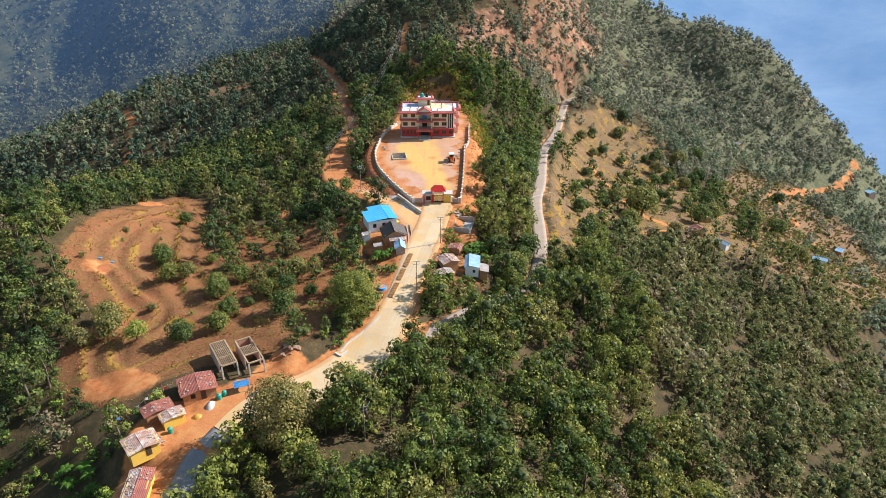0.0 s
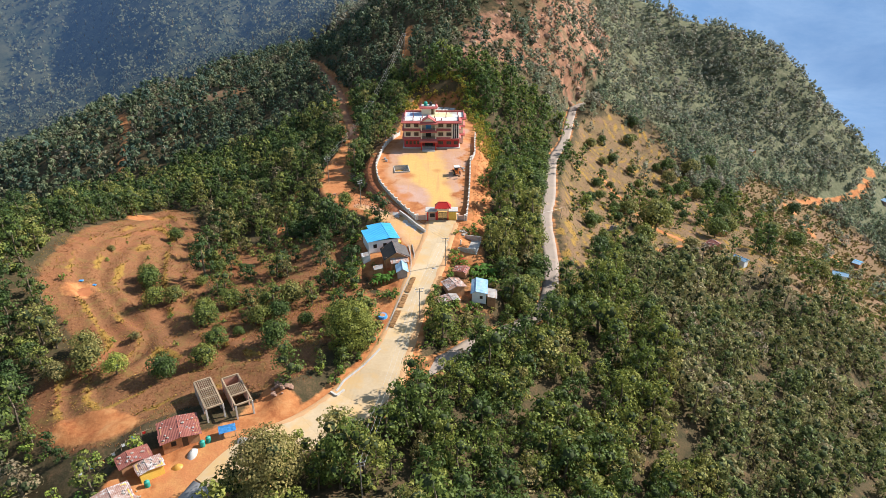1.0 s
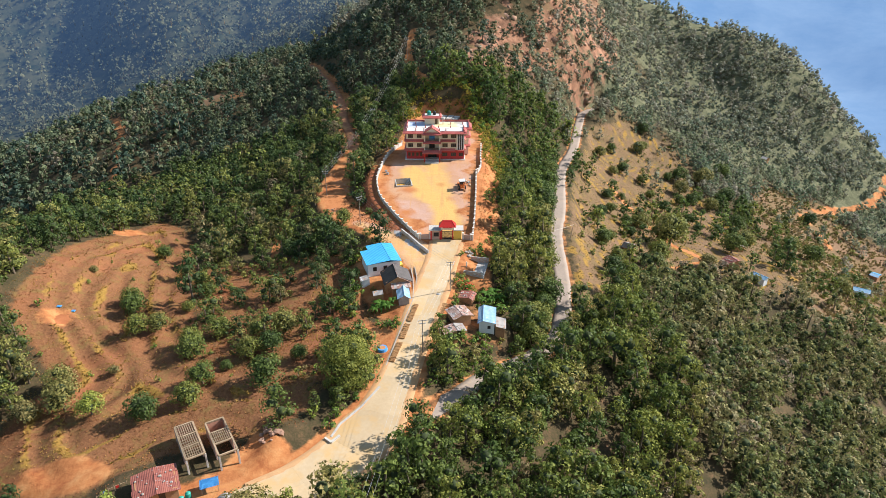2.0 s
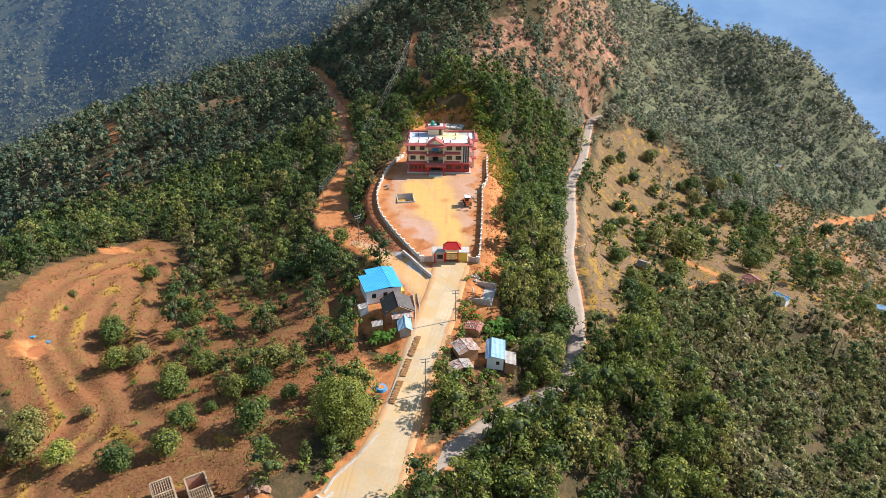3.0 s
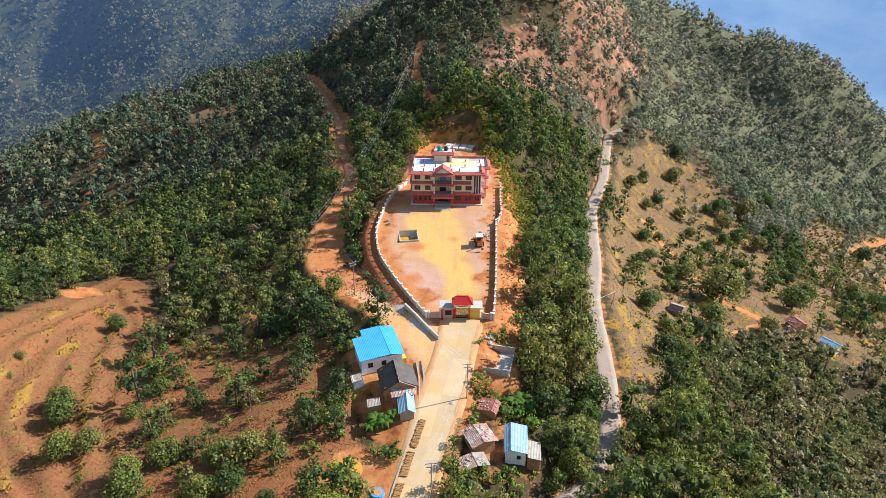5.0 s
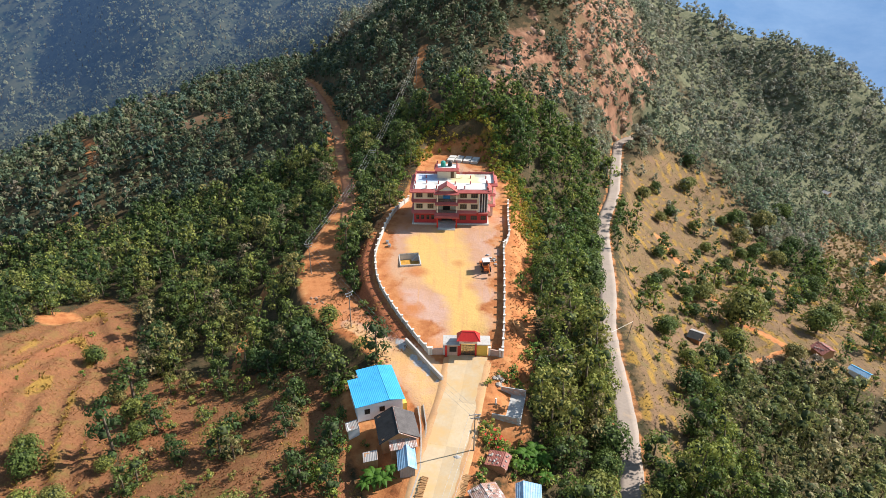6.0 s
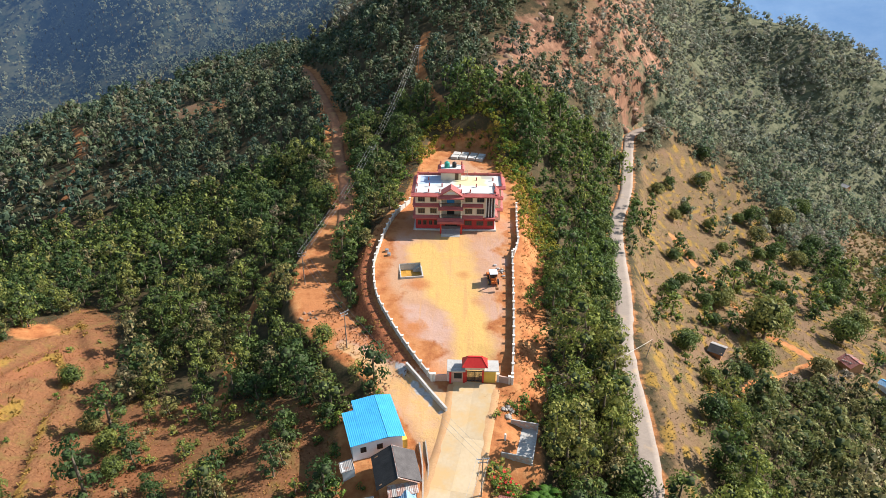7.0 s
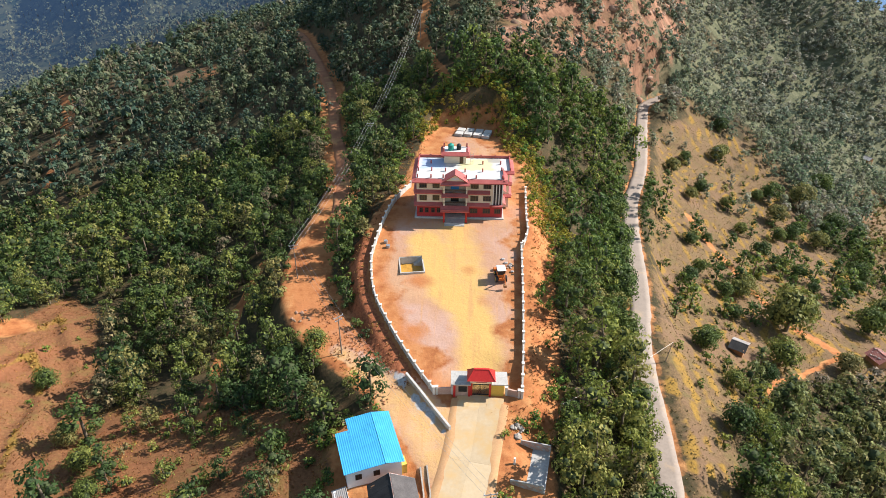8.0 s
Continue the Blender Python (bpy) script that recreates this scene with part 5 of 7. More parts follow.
# blue-roofed white house
def blue_house():
    o = thing("blue_roofed_house", -17.2, 162.9, 24.6, 19, "white house with a bright blue metal sheet roof", "house")
    for d in ((-3.8, 3.8, -3.8, -3.62, -2.2, 3.1), (-3.8, -3.62, -3.62, 3.0, -2.2, 3.1), (3.62, 3.8, -3.62, 5.2, -2.2, 3.1), (-1.9, 3.62, 5.02, 5.2, -2.2, 3.1), (-3.62, -1.9, 2.82, 3.0, -2.2, 3.1), (-1.9, -1.72, 3.0, 5.02, -2.2, 3.1)):
        part("wall", box(*d), M_WHITE, o)

    def top(x):
        return 3.72 - (1.55 - x) * 0.075 if x < 1.55 else 3.72 - (x - 1.55) * 0.20

    edges = [-4.15, -3.2, -2.25, -1.3, -0.35, 0.6, 1.55, 2.4, 3.3, 4.15]
    for k, (a, c) in enumerate(zip(edges, edges[1:])):
        back = 3.35 if c < -1.8 else 5.6
        part("roof_sheet", slab(bmesh.new(), [(a, -4.2, top(a)), (c + 0.02, -4.2, top(c)), (c + 0.02, back, top(c) - 0.1), (a, back, top(a) - 0.1)], 0.05), M_BLUE, o)
    part("ridge_cap", rod(bmesh.new(), (1.55, -4.2, 3.72), (1.55, 5.6, 3.62), 0.06, n=6), M_BLUE, o)
    for wx in (-2.2, 0.3):
        f = part("window", box(wx - 0.45, wx + 0.45, -3.86, -3.8, 1.3, 2.3), M_FRAME, o)
        part("pane", box(wx - 0.37, wx - 0.02, -3.875, -3.86, 1.38, 2.22), M_DARK, f)
        part("pane", box(wx + 0.02, wx + 0.37, -3.875, -3.86, 1.38, 2.22), M_DARK, f)
    part("lower_door", box(-3.3, -2.4, -3.86, -3.8, -1.9, -0.3), M_FRAME, o, "dark lower-storey door")
    part("side_porch", box(3.8, 4.6, -3.6, -2.0, -0.6, 1.8), M_OCHRE, o, "ochre side porch")
    part("plinth_ledge", box(-4.1, 3.9, -4.3, -3.8, -0.5, -0.25), M_CONCRETE, o)
    for k in range(7):
        part("plank", box(-3.6 + 0.05 * k, -2.3, 3.6 + 0.3 * k, 3.78 + 0.3 * k, 0.5, 0.58), M_LOG, o)
    part("plank_rest", box(-3.4, -2.3, 3.5, 5.7, -1.6, 0.5), M_MUD, o)


blue_house()

# house with the dark roof, its lean-to, and the little blue-roofed hut
dh = gable_house("dark_roofed_house", -13.0, 154.9, 24.0, 14, 5.2, 5.4, 2.7, 1.5, (M_SLATE, M_RUST_PALE), M_MUD, "old mud house with a dark weathered thatched roof", 0.5, 0.5, [(0, 1.0, 0.6, 0.7)], depth_down=1.5)
bm = bmesh.new()
slab(bm, [(0.1, -3.0, 4.28), (0.1, 3.0, 4.28), (3.4, 3.0, 2.5), (3.4, -3.0, 2.5)], 0.05)
part("rear_slope", bm, M_SLATE_OLD, dh, "greyed thatch over one slope")
for k in range(7):
    x0 = -1.6 + k * 0.62
    bm = slab(bmesh.new(), [(x0, -2.6, 2.55 + 0.03 * (k % 2)), (x0 + 0.6, -2.6, 2.55 + 0.03 * (k % 2)), (x0 + 0.6, -4.3, 1.9), (x0, -4.3, 1.9)], 0.04)
    part("lean_to_sheet", bm, M_TIN if k % 3 == 1 else M_RUST_PALE, dh, "rusty or pale sheet of the lean-to roof")
part("lean_to_wall", box(-1.4, 2.5, -4.0, -2.52, -1.5, 1.95), M_MUD, dh)
gable_house("blue_roofed_hut", -10.9, 149.2, 23.6, 8, 2.3, 3.9, 2.0, 0.7, (M_BLUE_OLD, M_BLUE_OLD), M_TIN, "small tin hut with a faded blue roof", 0.3, 0.55, depth_down=1.2)
sh = gable_house("outhouse", -16.4, 149.8, 23.4, 10, 2.0, 1.6, 1.8, 0.25, (M_TIN, M_TIN), M_MUD, "tiny outhouse with a grey tin roof", 0.25, 0.95, category="shed")
gable_house("outhouse", -20.2, 156.6, 23.4, 20, 1.8, 1.7, 1.7, 0.2, (M_TIN, M_TIN), M_WHITE, "tiny whitewashed outhouse beside the blue-roofed house", 0.2, 0.95, category="shed")

# dwellings on the other side of the road
gable_house("blue_roofed_shed", 7.2, 143.0, 21.6, -4, 3.2, 5.8, 2.5, 0.5, (M_BLUE_OLD, M_BLUE_OLD), M_WHITE, "whitewashed shed with a faded blue sheet roof", 0.3, 0.25, [(0.5, 1.0, 0.5, 0.6)], depth_down=1.5, category="shed")
gable_house("lean_to_shed", 9.9, 141.4, 21.2, -4, 1.9, 3.4, 1.9, 0.35, (M_TIN, M_TIN), M_MUD, "mud lean-to with pale tin roofing beside the blue shed", 0.25, 0.05, depth_down=1.5, category="shed")
gable_house("rusty_roofed_house", 1.3, 142.8, 22.4, 24, 3.8, 3.6, 2.5, 0.5, (M_RUST_PALE, M_RUST_PALE), M_MUD, "mud house with patched rusty roofing", 0.4, 0.45, depth_down=1.5)
gable_house("rusty_roofed_shed", 0.1, 138.0, 22.2, 20, 4.2, 2.2, 1.7, 0.4, (M_RUST_PALE, M_TIN), M_MUD, "low mud shed with patched rusty roofing", 0.35, 0.6, door=0.8, depth_down=1.5, category="shed")
gable_house("tin_roofed_shed", 3.1, 150.6, 22.8, -18, 3.0, 2.6, 1.6, 0.35, (M_RUST, M_RUST), M_MUD, "low shed with an orange rusted tin roof among bushes", 0.3, 0.8, depth_down=1.2, category="shed")

# village in front
gable_house("rusty_roofed_house", -45.3, 97.3, 20.9, 27, 5.8, 5.0, 2.0, 0.45, (M_RUST, M_RUST), M_MUD, "mud house with a rusty sheet roof weighted with stones", 0.45, 0.5, [(-1.2, 0.8, 0.7, 0.8)], door=0.6)
gable_house("brown_roofed_shed", -50.5, 91.4, 20.4, 40, 4.6, 2.6, 1.9, 0.35, (M_RUST, M_RUST), M_MUD, "long shed with a plain brown rusted roof", 0.35, 0.35, category="shed")
gable_house("patched_roofed_shed", -47.3, 89.7, 20.4, 38, 3.6, 2.4, 1.9, 0.25, (M_RUST_PALE, M_RUST_PALE), M_OCHRE, "ochre shed with a grey patched roof", 0.3, 0.4, category="shed")
gable_house("patched_roofed_house", -50.1, 83.2, 20.2, 40, 4.6, 3.8, 1.9, 0.3, (M_RUST_PALE, M_RUST_PALE), M_OCHRE, "ochre house with a broken patched roof", 0.4, 0.45, door=0.5)
gable_house("rusty_roofed_house", -46.9, 73.8, 19.9, 8, 3.2, 6.4, 2.0, 0.4, (M_RUST_PALE, M_RUST), M_OCHRE, "ochre house with a rusty patched roof by the road", 0.4, 0.5)

# buildings off to the valley side
gable_house("valley_house", 101.6, 215.2, land1(101.6, 215.2), 35, 2.2, 4.6, 2.2, 0.5, (M_BLUE_OLD, M_BLUE), M_WHITE, "small house with a blue sheet roof in the valley field", 0.3, 0.5, depth_down=1.5)
gable_house("valley_house", 94.5, 221.5, land1(94.5, 221.5), 20, 4.2, 3.6, 2.2, 0.9, (M_RUST, M_RUST), M_MUD, "mud house with a rusty roof in the valley field", 0.4, 0.5, depth_down=1.5)
gable_house("valley_house", 104, 240.5, land1(104, 240.5), 10, 4.0, 3.2, 2.0, 0.8, (M_TIN, M_TIN), M_MUD, "mud house with pale tin roofing under trees", 0.4, 0.5, depth_down=1.5)
gable_house("valley_house", 56.5, 213.0, land1(56.5, 213.0), 55, 3.6, 2.8, 1.8, 0.7, (M_SLATE, M_TIN), M_MUD, "old hut with a dark roof below the road", 0.4, 0.5, depth_down=1.5)
gable_house("valley_house", 173, 372, land1(173, 372), 30, 3.4, 2.8, 1.9, 0.7, (M_TIN, M_TIN), M_MUD, "small house with a tin roof high on the valley slope", 0.4, 0.5, depth_down=1.5)
gable_house("valley_house", 158, 245, land1(158, 245), 60, 3.0, 5.2, 2.3, 0.6, (M_BLUE_OLD, M_BLUE), M_WHITE, "small house with a blue roof far down the slope", 0.3, 0.5, depth_down=2)

gable_house("valley_house", 209, 309.7, land1(209, 309.7), 40, 4.4, 3.4, 2.2, 0.6, (M_BLUE_OLD, M_BLUE), M_MUD, "mud house with a blue sheet roof among shrubs in the valley", 0.3, 0.5, depth_down=2.5)
gable_house("valley_house", 262.8, 378, land1(262.8, 378), 15, 5.0, 4.0, 2.6, 0.7, (M_BLUE_OLD, M_BLUE), M_PINK, "pinkish house with a blue roof beside the far road", 0.3, 0.5, depth_down=2.5)

# ---- trees ----
def ball(rng, n=1):
    """Points of a rough small ball of twenty faces."""
    p = (1 + 5 ** 0.5) / 2
    v = np.array([(-1, p, 0), (1, p, 0), (-1, -p, 0), (1, -p, 0), (0, -1, p), (0, 1, p), (0, -1, -p), (0, 1, -p), (p, 0, -1), (p, 0, 1), (-p, 0, -1), (-p, 0, 1)], float) / 1.902
    f = np.array([(0, 11, 5), (0, 5, 1), (0, 1, 7), (0, 7, 10), (0, 10, 11), (1, 5, 9), (5, 11, 4), (11, 10, 2), (10, 7, 6), (7, 1, 8), (3, 9, 4), (3, 4, 2), (3, 2, 6), (3, 6, 8), (3, 8, 9), (4, 9, 5), (2, 4, 11), (6, 2, 10), (8, 6, 7), (9, 8, 1)])
    return v * rng.uniform(0.82, 1.1, (12, 1)), f


def tree_form(seed, height, radius, leaves, leaf, lobes=7, base=0.32, trunk_sides=5, limbs=0, core=0.6, clump=(0.40, 0.62)):
    """A tree as arrays: points, then triangles for leaves, for the filling of the crown and for wood."""
    rng = np.random.RandomState(seed)
    V, Q, T, W = [], [], [], []
    n = 0

    def add(v):
        nonlocal n
        V.append(v)
        n += len(v)
        return n - len(v)

    centres = []
    for k in range(lobes):
        a = 2.4 * k + rng.uniform(-0.5, 0.5)
        up = base + 0.12 + (0.76 - base) * (k + rng.uniform(-0.4, 0.4)) / max(1, lobes - 1)
        rr = radius * rng.uniform(0.45, 0.78) * math.sin(max(0.25, min(1, (1.02 - up) * 2.0)) * 1.57)
        if k == lobes - 1:
            rr, up = 0.15 * radius, 0.84
        c = np.array([rr * math.cos(a), rr * math.sin(a), height * up])
        centres.append((c, radius * rng.uniform(*clump)))
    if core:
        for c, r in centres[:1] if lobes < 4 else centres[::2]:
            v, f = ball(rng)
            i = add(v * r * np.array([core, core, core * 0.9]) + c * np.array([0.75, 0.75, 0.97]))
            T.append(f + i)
    # leaves over the lobes
    which = rng.randint(0, lobes, leaves)
    d = rng.normal(size=(leaves, 3))
    d[:, 2] = d[:, 2] * 0.8 + 0.5
    d /= np.linalg.norm(d, axis=1)[:, None]
    c = np.array([centres[k][0] for k in which])
    r = np.array([centres[k][1] for k in which])
    pos = c + d * (r * rng.uniform(0.74, 1.08, leaves))[:, None] * np.array([1, 1, 0.85])
    nrm = d + rng.normal(scale=0.30, size=d.shape)
    nrm /= np.linalg.norm(nrm, axis=1)[:, None]
    u = np.cross(nrm, rng.normal(size=d.shape))
    u /= np.linalg.norm(u, axis=1)[:, None]
    w = np.cross(nrm, u)
    s = leaf * rng.uniform(0.6, 1.25, leaves)[:, None]
    tri = np.stack([pos - u * s * 0.9 - w * s * 0.45, pos + u * s * 0.9 - w * s * 0.35 + nrm * s * 0.2, pos + w * s * 0.95 - nrm * s * 0.15], 1).reshape(-1, 3)
    i = add(tri)
    Q.append(np.arange(leaves * 3).reshape(-1, 3) + i)

    def stick(a, b, r0, r1, k):
        a, b = np.array(a, float), np.array(b, float)
        ax = b - a
        ax /= np.linalg.norm(ax)
        e = np.cross(ax, [0.31, 0.87, 0.11])
        e /= np.linalg.norm(e)
        g = np.cross(ax, e)
        ang = np.arange(k) * 6.283 / k
        ring = np.cos(ang)[:, None] * e + np.sin(ang)[:, None] * g
        i = add(np.vstack([a + ring * r0, b + ring * r1]))
        for j in range(k):
            m = (j + 1) % k
            W.append(np.array([(i + j, i + m, i + k + m), (i + j, i + k + m, i + k + j)]))

    lean = rng.uniform(-0.05, 0.05, 2) * height
    mid = (lean[0], lean[1], height * 0.45)
    stick((0, 0, -0.6), mid, radius * 0.07 + 0.05, radius * 0.05 + 0.03, trunk_sides)
    stick(mid, (0, 0, height * 0.78), radius * 0.05 + 0.03, 0.03, trunk_sides)
    for k in range(min(limbs, lobes)):
        stick((lean[0] * (0.6 + 0.05 * k), lean[1] * 0.8, height * (0.33 + 0.03 * k)), centres[k][0], radius * 0.035 + 0.02, 0.02, 4)
    return np.vstack(V), np.vstack(Q), (np.vstack(T) if T else np.zeros((0, 3), int)), np.vstack(W)


def mesh_arrays(name, V, quads, tris, wood, tone, mats):
    """One mesh from arrays; mats: leaves, wood, and what fills the crowns."""
    me = bpy.data.meshes.new(name)
    nq, nt_, k = len(quads), len(tris) + len(wood), quads.shape[1]
    me.vertices.add(len(V))
    me.vertices.foreach_set("co", V.astype(np.float32).ravel())
    loops = np.concatenate([quads.ravel(), tris.ravel(), wood.ravel()]).astype(np.int32)
    me.loops.add(len(loops))
    me.loops.foreach_set("vertex_index", loops)
    me.polygons.add(nq + nt_)
    me.polygons.foreach_set("loop_start", np.concatenate([np.arange(nq) * k, nq * k + np.arange(nt_) * 3]).astype(np.int32))
    for m in mats:
        me.materials.append(m)
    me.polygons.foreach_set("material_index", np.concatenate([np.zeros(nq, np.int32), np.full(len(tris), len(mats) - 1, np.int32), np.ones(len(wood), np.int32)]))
    at = me.attributes.new("tone", "FLOAT", "POINT")
    at.data.foreach_set("value", tone.astype(np.float32))
    me.update(calc_edges=True)
    return me


def grove(name, forms, xs, ys, size, seed, mats, label, category="forest"):
    """Many trees in one mesh, standing on the ground."""
    rng = np.random.RandomState(seed)
    zs = lie(xs, ys)
    V, Q, T, W, tone, n = [], [], [], [], [], 0
    for x, y, z, s in zip(xs, ys, zs, size):
        v, q, t, w = forms[rng.randint(len(forms))]
        a = rng.uniform(0, 6.283)
        ca, sa = math.cos(a), math.sin(a)
        k = s * rng.uniform(0.85, 1.15)
        vv = np.stack([(v[:, 0] * ca - v[:, 1] * sa) * s + x, (v[:, 0] * sa + v[:, 1] * ca) * s + y, v[:, 2] * k + z], 1)
        V.append(vv)
        Q.append(q + n)
        T.append(t + n)
        W.append(w + n)
        tone.append(np.full(len(v), np.clip(rng.normal(0.38, 0.22), 0, 1)))
        n += len(v)
    if not V:
        return None
    me = mesh_arrays(name, np.vstack(V), np.vstack(Q), np.vstack(T), np.vstack(W), np.concatenate(tone), mats)
    return tagged(new(name, me), label, category, kind="stuff")


# thin growth below the village
SHADY_SLOPE = [(-86, 60), (-52, 60), (-51, 72), (-56, 84), (-62, 92), (-72, 96), (-84, 92)]
# small clearings: x, y, radius
CLEAR = [(101, 213, 7), (98, 206, 6), (94, 220, 6), (104, 239, 5), (56.5, 212, 5), (54, 207, 4), (158, 243, 7), (173, 369, 7), (208, 306, 8), (261, 373, 9), (-19.6, 137.6, 4.6), (-14.1, 132.2, 3.2), (-15.4, 147, 3.6), (8.6, 152.8, 3.6), (-62, 83, 5.5), (-48, 112, 3), (-44, 116, 3), (-38, 113, 3), (-57, 98, 5), (-60, 92, 4), (-4, 115.5, 4.0), (0.5, 120.5, 3.4)]


def open_ground(x, y, margin=0.0):
    """How open the ground is: 1 where no forest stands, 0 in the forest."""
    o = np.zeros(np.shape(x))
    for way, extra in ((WAYS[0], 1.5), (WAYS[1], 1.6), (WAYS[2], np.where(y < 150, 0.1, 1.1)), (WAYS[3], np.where((y > 184) & (y < 214), 2.8, 1.5))):
        d, wz, ww = along(way, x, y)
        o = np.maximum(o, d < ww + extra + margin)
    for p in FOOTPATHS:
        d, ww = along(p, x, y)
        o = np.maximum(o, d < ww + 0.8 + margin)
    o = np.maximum(o, inside(YARD, x, y) > np.where(y > 236, -5.5, -3.0) - margin)
    for px, py, pz, pr in PADS:
        o = np.maximum(o, np.hypot(x - px, y - py) < pr * 0.95 + margin)
    o = np.maximum(o, inside(FAR_CLEARING, x, y) > -3.0)
    for poly in (VILLAGE, ROADSIDE_HOMES, EAST_HOMES):
        o = np.maximum(o, inside(poly, x, y) > -1.0 - margin)
    for poly, part_ in ((LEFT_FIELD, 1.0), (RIGHT_FIELD, 0.90), (LOW_FIELD, 0.88), (ROCK_SLOPE, 0.42)):
        o = np.maximum(o, (inside(poly, x, y) > 0) * part_)
    gap = np.full(np.shape(x), 99.0)
    for row in ROWS_OF_TREES:
        gap = np.minimum(gap, along(row, x, y)[0])
    o = np.maximum(o, (inside(ORCHARD, x, y) > 0) * np.where(gap < 1.8, 0.3, np.where(x < -46, 0.78, 0.97)))
    o = np.maximum(o, (inside(YARD, x, y) > np.where(y > 212, -10.5, -7.5)) & (x > 0) & (y < 282))
    o = np.maximum(o, (inside(ROCK_UPPER, x, y) > 0) * 0.45)
    o = np.maximum(o, (inside(SHADY_SLOPE, x, y) > 0) * 0.72)
    for cx, cy, r in CLEAR:
        o = np.maximum(o, np.hypot(x - cx, y - cy) < r)
    return o


def scatter(x0, x1, y0, y1, step, seed, keep=1.0):
    rng = np.random.RandomState(seed)
    X, Y = np.meshgrid(np.arange(x0, x1, step), np.arange(y0, y1, step * 0.87))
    X = X + (np.arange(X.shape[0]) % 2)[:, None] * step / 2
    X, Y = X.ravel() + rng.uniform(-0.42, 0.42, X.size) * step, Y.ravel() + rng.uniform(-0.42, 0.42, X.size) * step
    patchy = np.clip(0.92 + 0.45 * wobble(X, Y, 26, 61) + 0.3 * wobble(X, Y, 9, 62), 0.35, 1.0)
    ok = rng.uniform(size=X.size) < (1 - open_ground(X, Y)) * keep * patchy
    return X[ok], Y[ok]


rng = np.random.RandomState(11)
NEAR = [tree_form(40 + k, 4.4 + 0.45 * k, 1.75 + 0.14 * (k % 4), 215, 0.28, 9, base=-0.02, clump=(0.36, 0.54)) for k in range(7)]
FINE = [tree_form(40 + k, 4.6 + 0.45 * k, 1.85 + 0.16 * (k % 4), 460, 0.215, 10, base=-0.02, clump=(0.36, 0.54)) for k in range(7)]
MID = [tree_form(60 + k, 4.8 + 0.4 * k, 1.9 + 0.1 * (k % 3), 120, 0.41, 7, base=0.0, trunk_sides=3, clump=(0.40, 0.58)) for k in range(6)]
FAR = [tree_form(80 + k, 5.0 + 0.3 * k, 2.1, 42, 0.70, 4, base=0.02, trunk_sides=3, core=0.7, clump=(0.44, 0.62)) for k in range(5)]
SPECK = [tree_form(90 + k, 5.0, 2.3, 20, 0.85, 3, base=0.0, trunk_sides=3, core=1.05, clump=(0.55, 0.75)) for k in range(4)]


def plant(name, box4, step, forms, seed, mat, label, size=(0.75, 1.25), keep=1.0, skip=None, fill=None):
    X, Y = scatter(*box4, step, seed, keep)
    if skip is not None:
        ok = ~skip(X, Y)
        X, Y = X[ok], Y[ok]
    r = np.random.RandomState(seed + 5)
    s = (size[0] + (size[1] - size[0]) * r.beta(1.6, 2.2, len(X))) * (1.08 + 0.16 * wobble(X, Y, 33, 63)) * np.where(inside(ORCHARD, X, Y) > 0, 0.8, 1.0)
    return grove(name, forms, X, Y, s, seed + 9, (mat, M_BARK, fill or M_CROWN_SHADE), label)


def past_crest(x, y):
    return 0.62 * (x - 192) + 0.785 * (y - 458) > 45


plant("forest_behind_village", (-130, 150, -40, 62), 7.0, FAR, 18, M_LEAF, "forest on the slope below the village", (1.1, 1.7))
plant("forest_near_valley", (-40, 52, 62, 215), 3.6, FINE, 1, M_LEAF, "dense green forest on the slope below the road", (0.55, 1.75), skip=lambda x, y: (x < -12) & (y > 95))
plant("forest_dry_slope", (52, 150, 62, 215), 3.7, NEAR, 12, M_LEAF_OLIVE, "olive and brownish forest lower on the valley slope", (0.55, 1.7))
plant("forest_hollow", (-125, -12, 62, 300), 4.2, FINE, 2, M_LEAF_DEEP, "dense green forest in the hollow beside the ridge", (0.55, 1.7), skip=lambda x, y: (y < 95) & (x > -40) | (x < -70) & (y > 225))
plant("forest_ridge", (-12, 150, 215, 300), 3.5, NEAR, 3, M_LEAF_FRESH, "green forest along the ridge and the road", (0.55, 1.7))
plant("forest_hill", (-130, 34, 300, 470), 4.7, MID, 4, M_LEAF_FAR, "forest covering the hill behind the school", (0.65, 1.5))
plant("forest_hill_east", (34, 260, 300, 375), 4.0, MID, 14, M_LEAF_DUSTY_HAZED, "dusty forest on the eastern side of the hill, paled for haze", (0.5, 1.3), keep=1.0, skip=past_crest, fill=M_TWIGS_HAZED)
plant("forest_hill_bare", (34, 260, 375, 470), 4.0, FAR, 15, M_LEAF_BARE, "dry grey-brown forest below the crest of the hill", (0.5, 1.2), keep=1.0, skip=past_crest, fill=M_TWIGS_HAZED)
plant("forest_west_near", (-190, -70, 225, 300), 4.5, MID, 16, M_LEAF_DEEP, "green forest on the western shoulder of the hill", (0.7, 1.4))
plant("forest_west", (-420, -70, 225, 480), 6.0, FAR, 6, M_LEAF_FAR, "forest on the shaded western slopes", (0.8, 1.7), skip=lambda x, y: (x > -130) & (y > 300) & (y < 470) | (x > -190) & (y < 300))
plant("forest_east", (150, 420, 130, 480), 5.4, FAR, 7, M_LEAF_DUSTY_HAZED, "forest on the eastern valley slopes", (0.5, 1.35), skip=lambda x, y: (x < 260) & (y > 300) | (x > 360) & (y < 300) | past_crest(x, y), fill=M_TWIGS_HAZED)
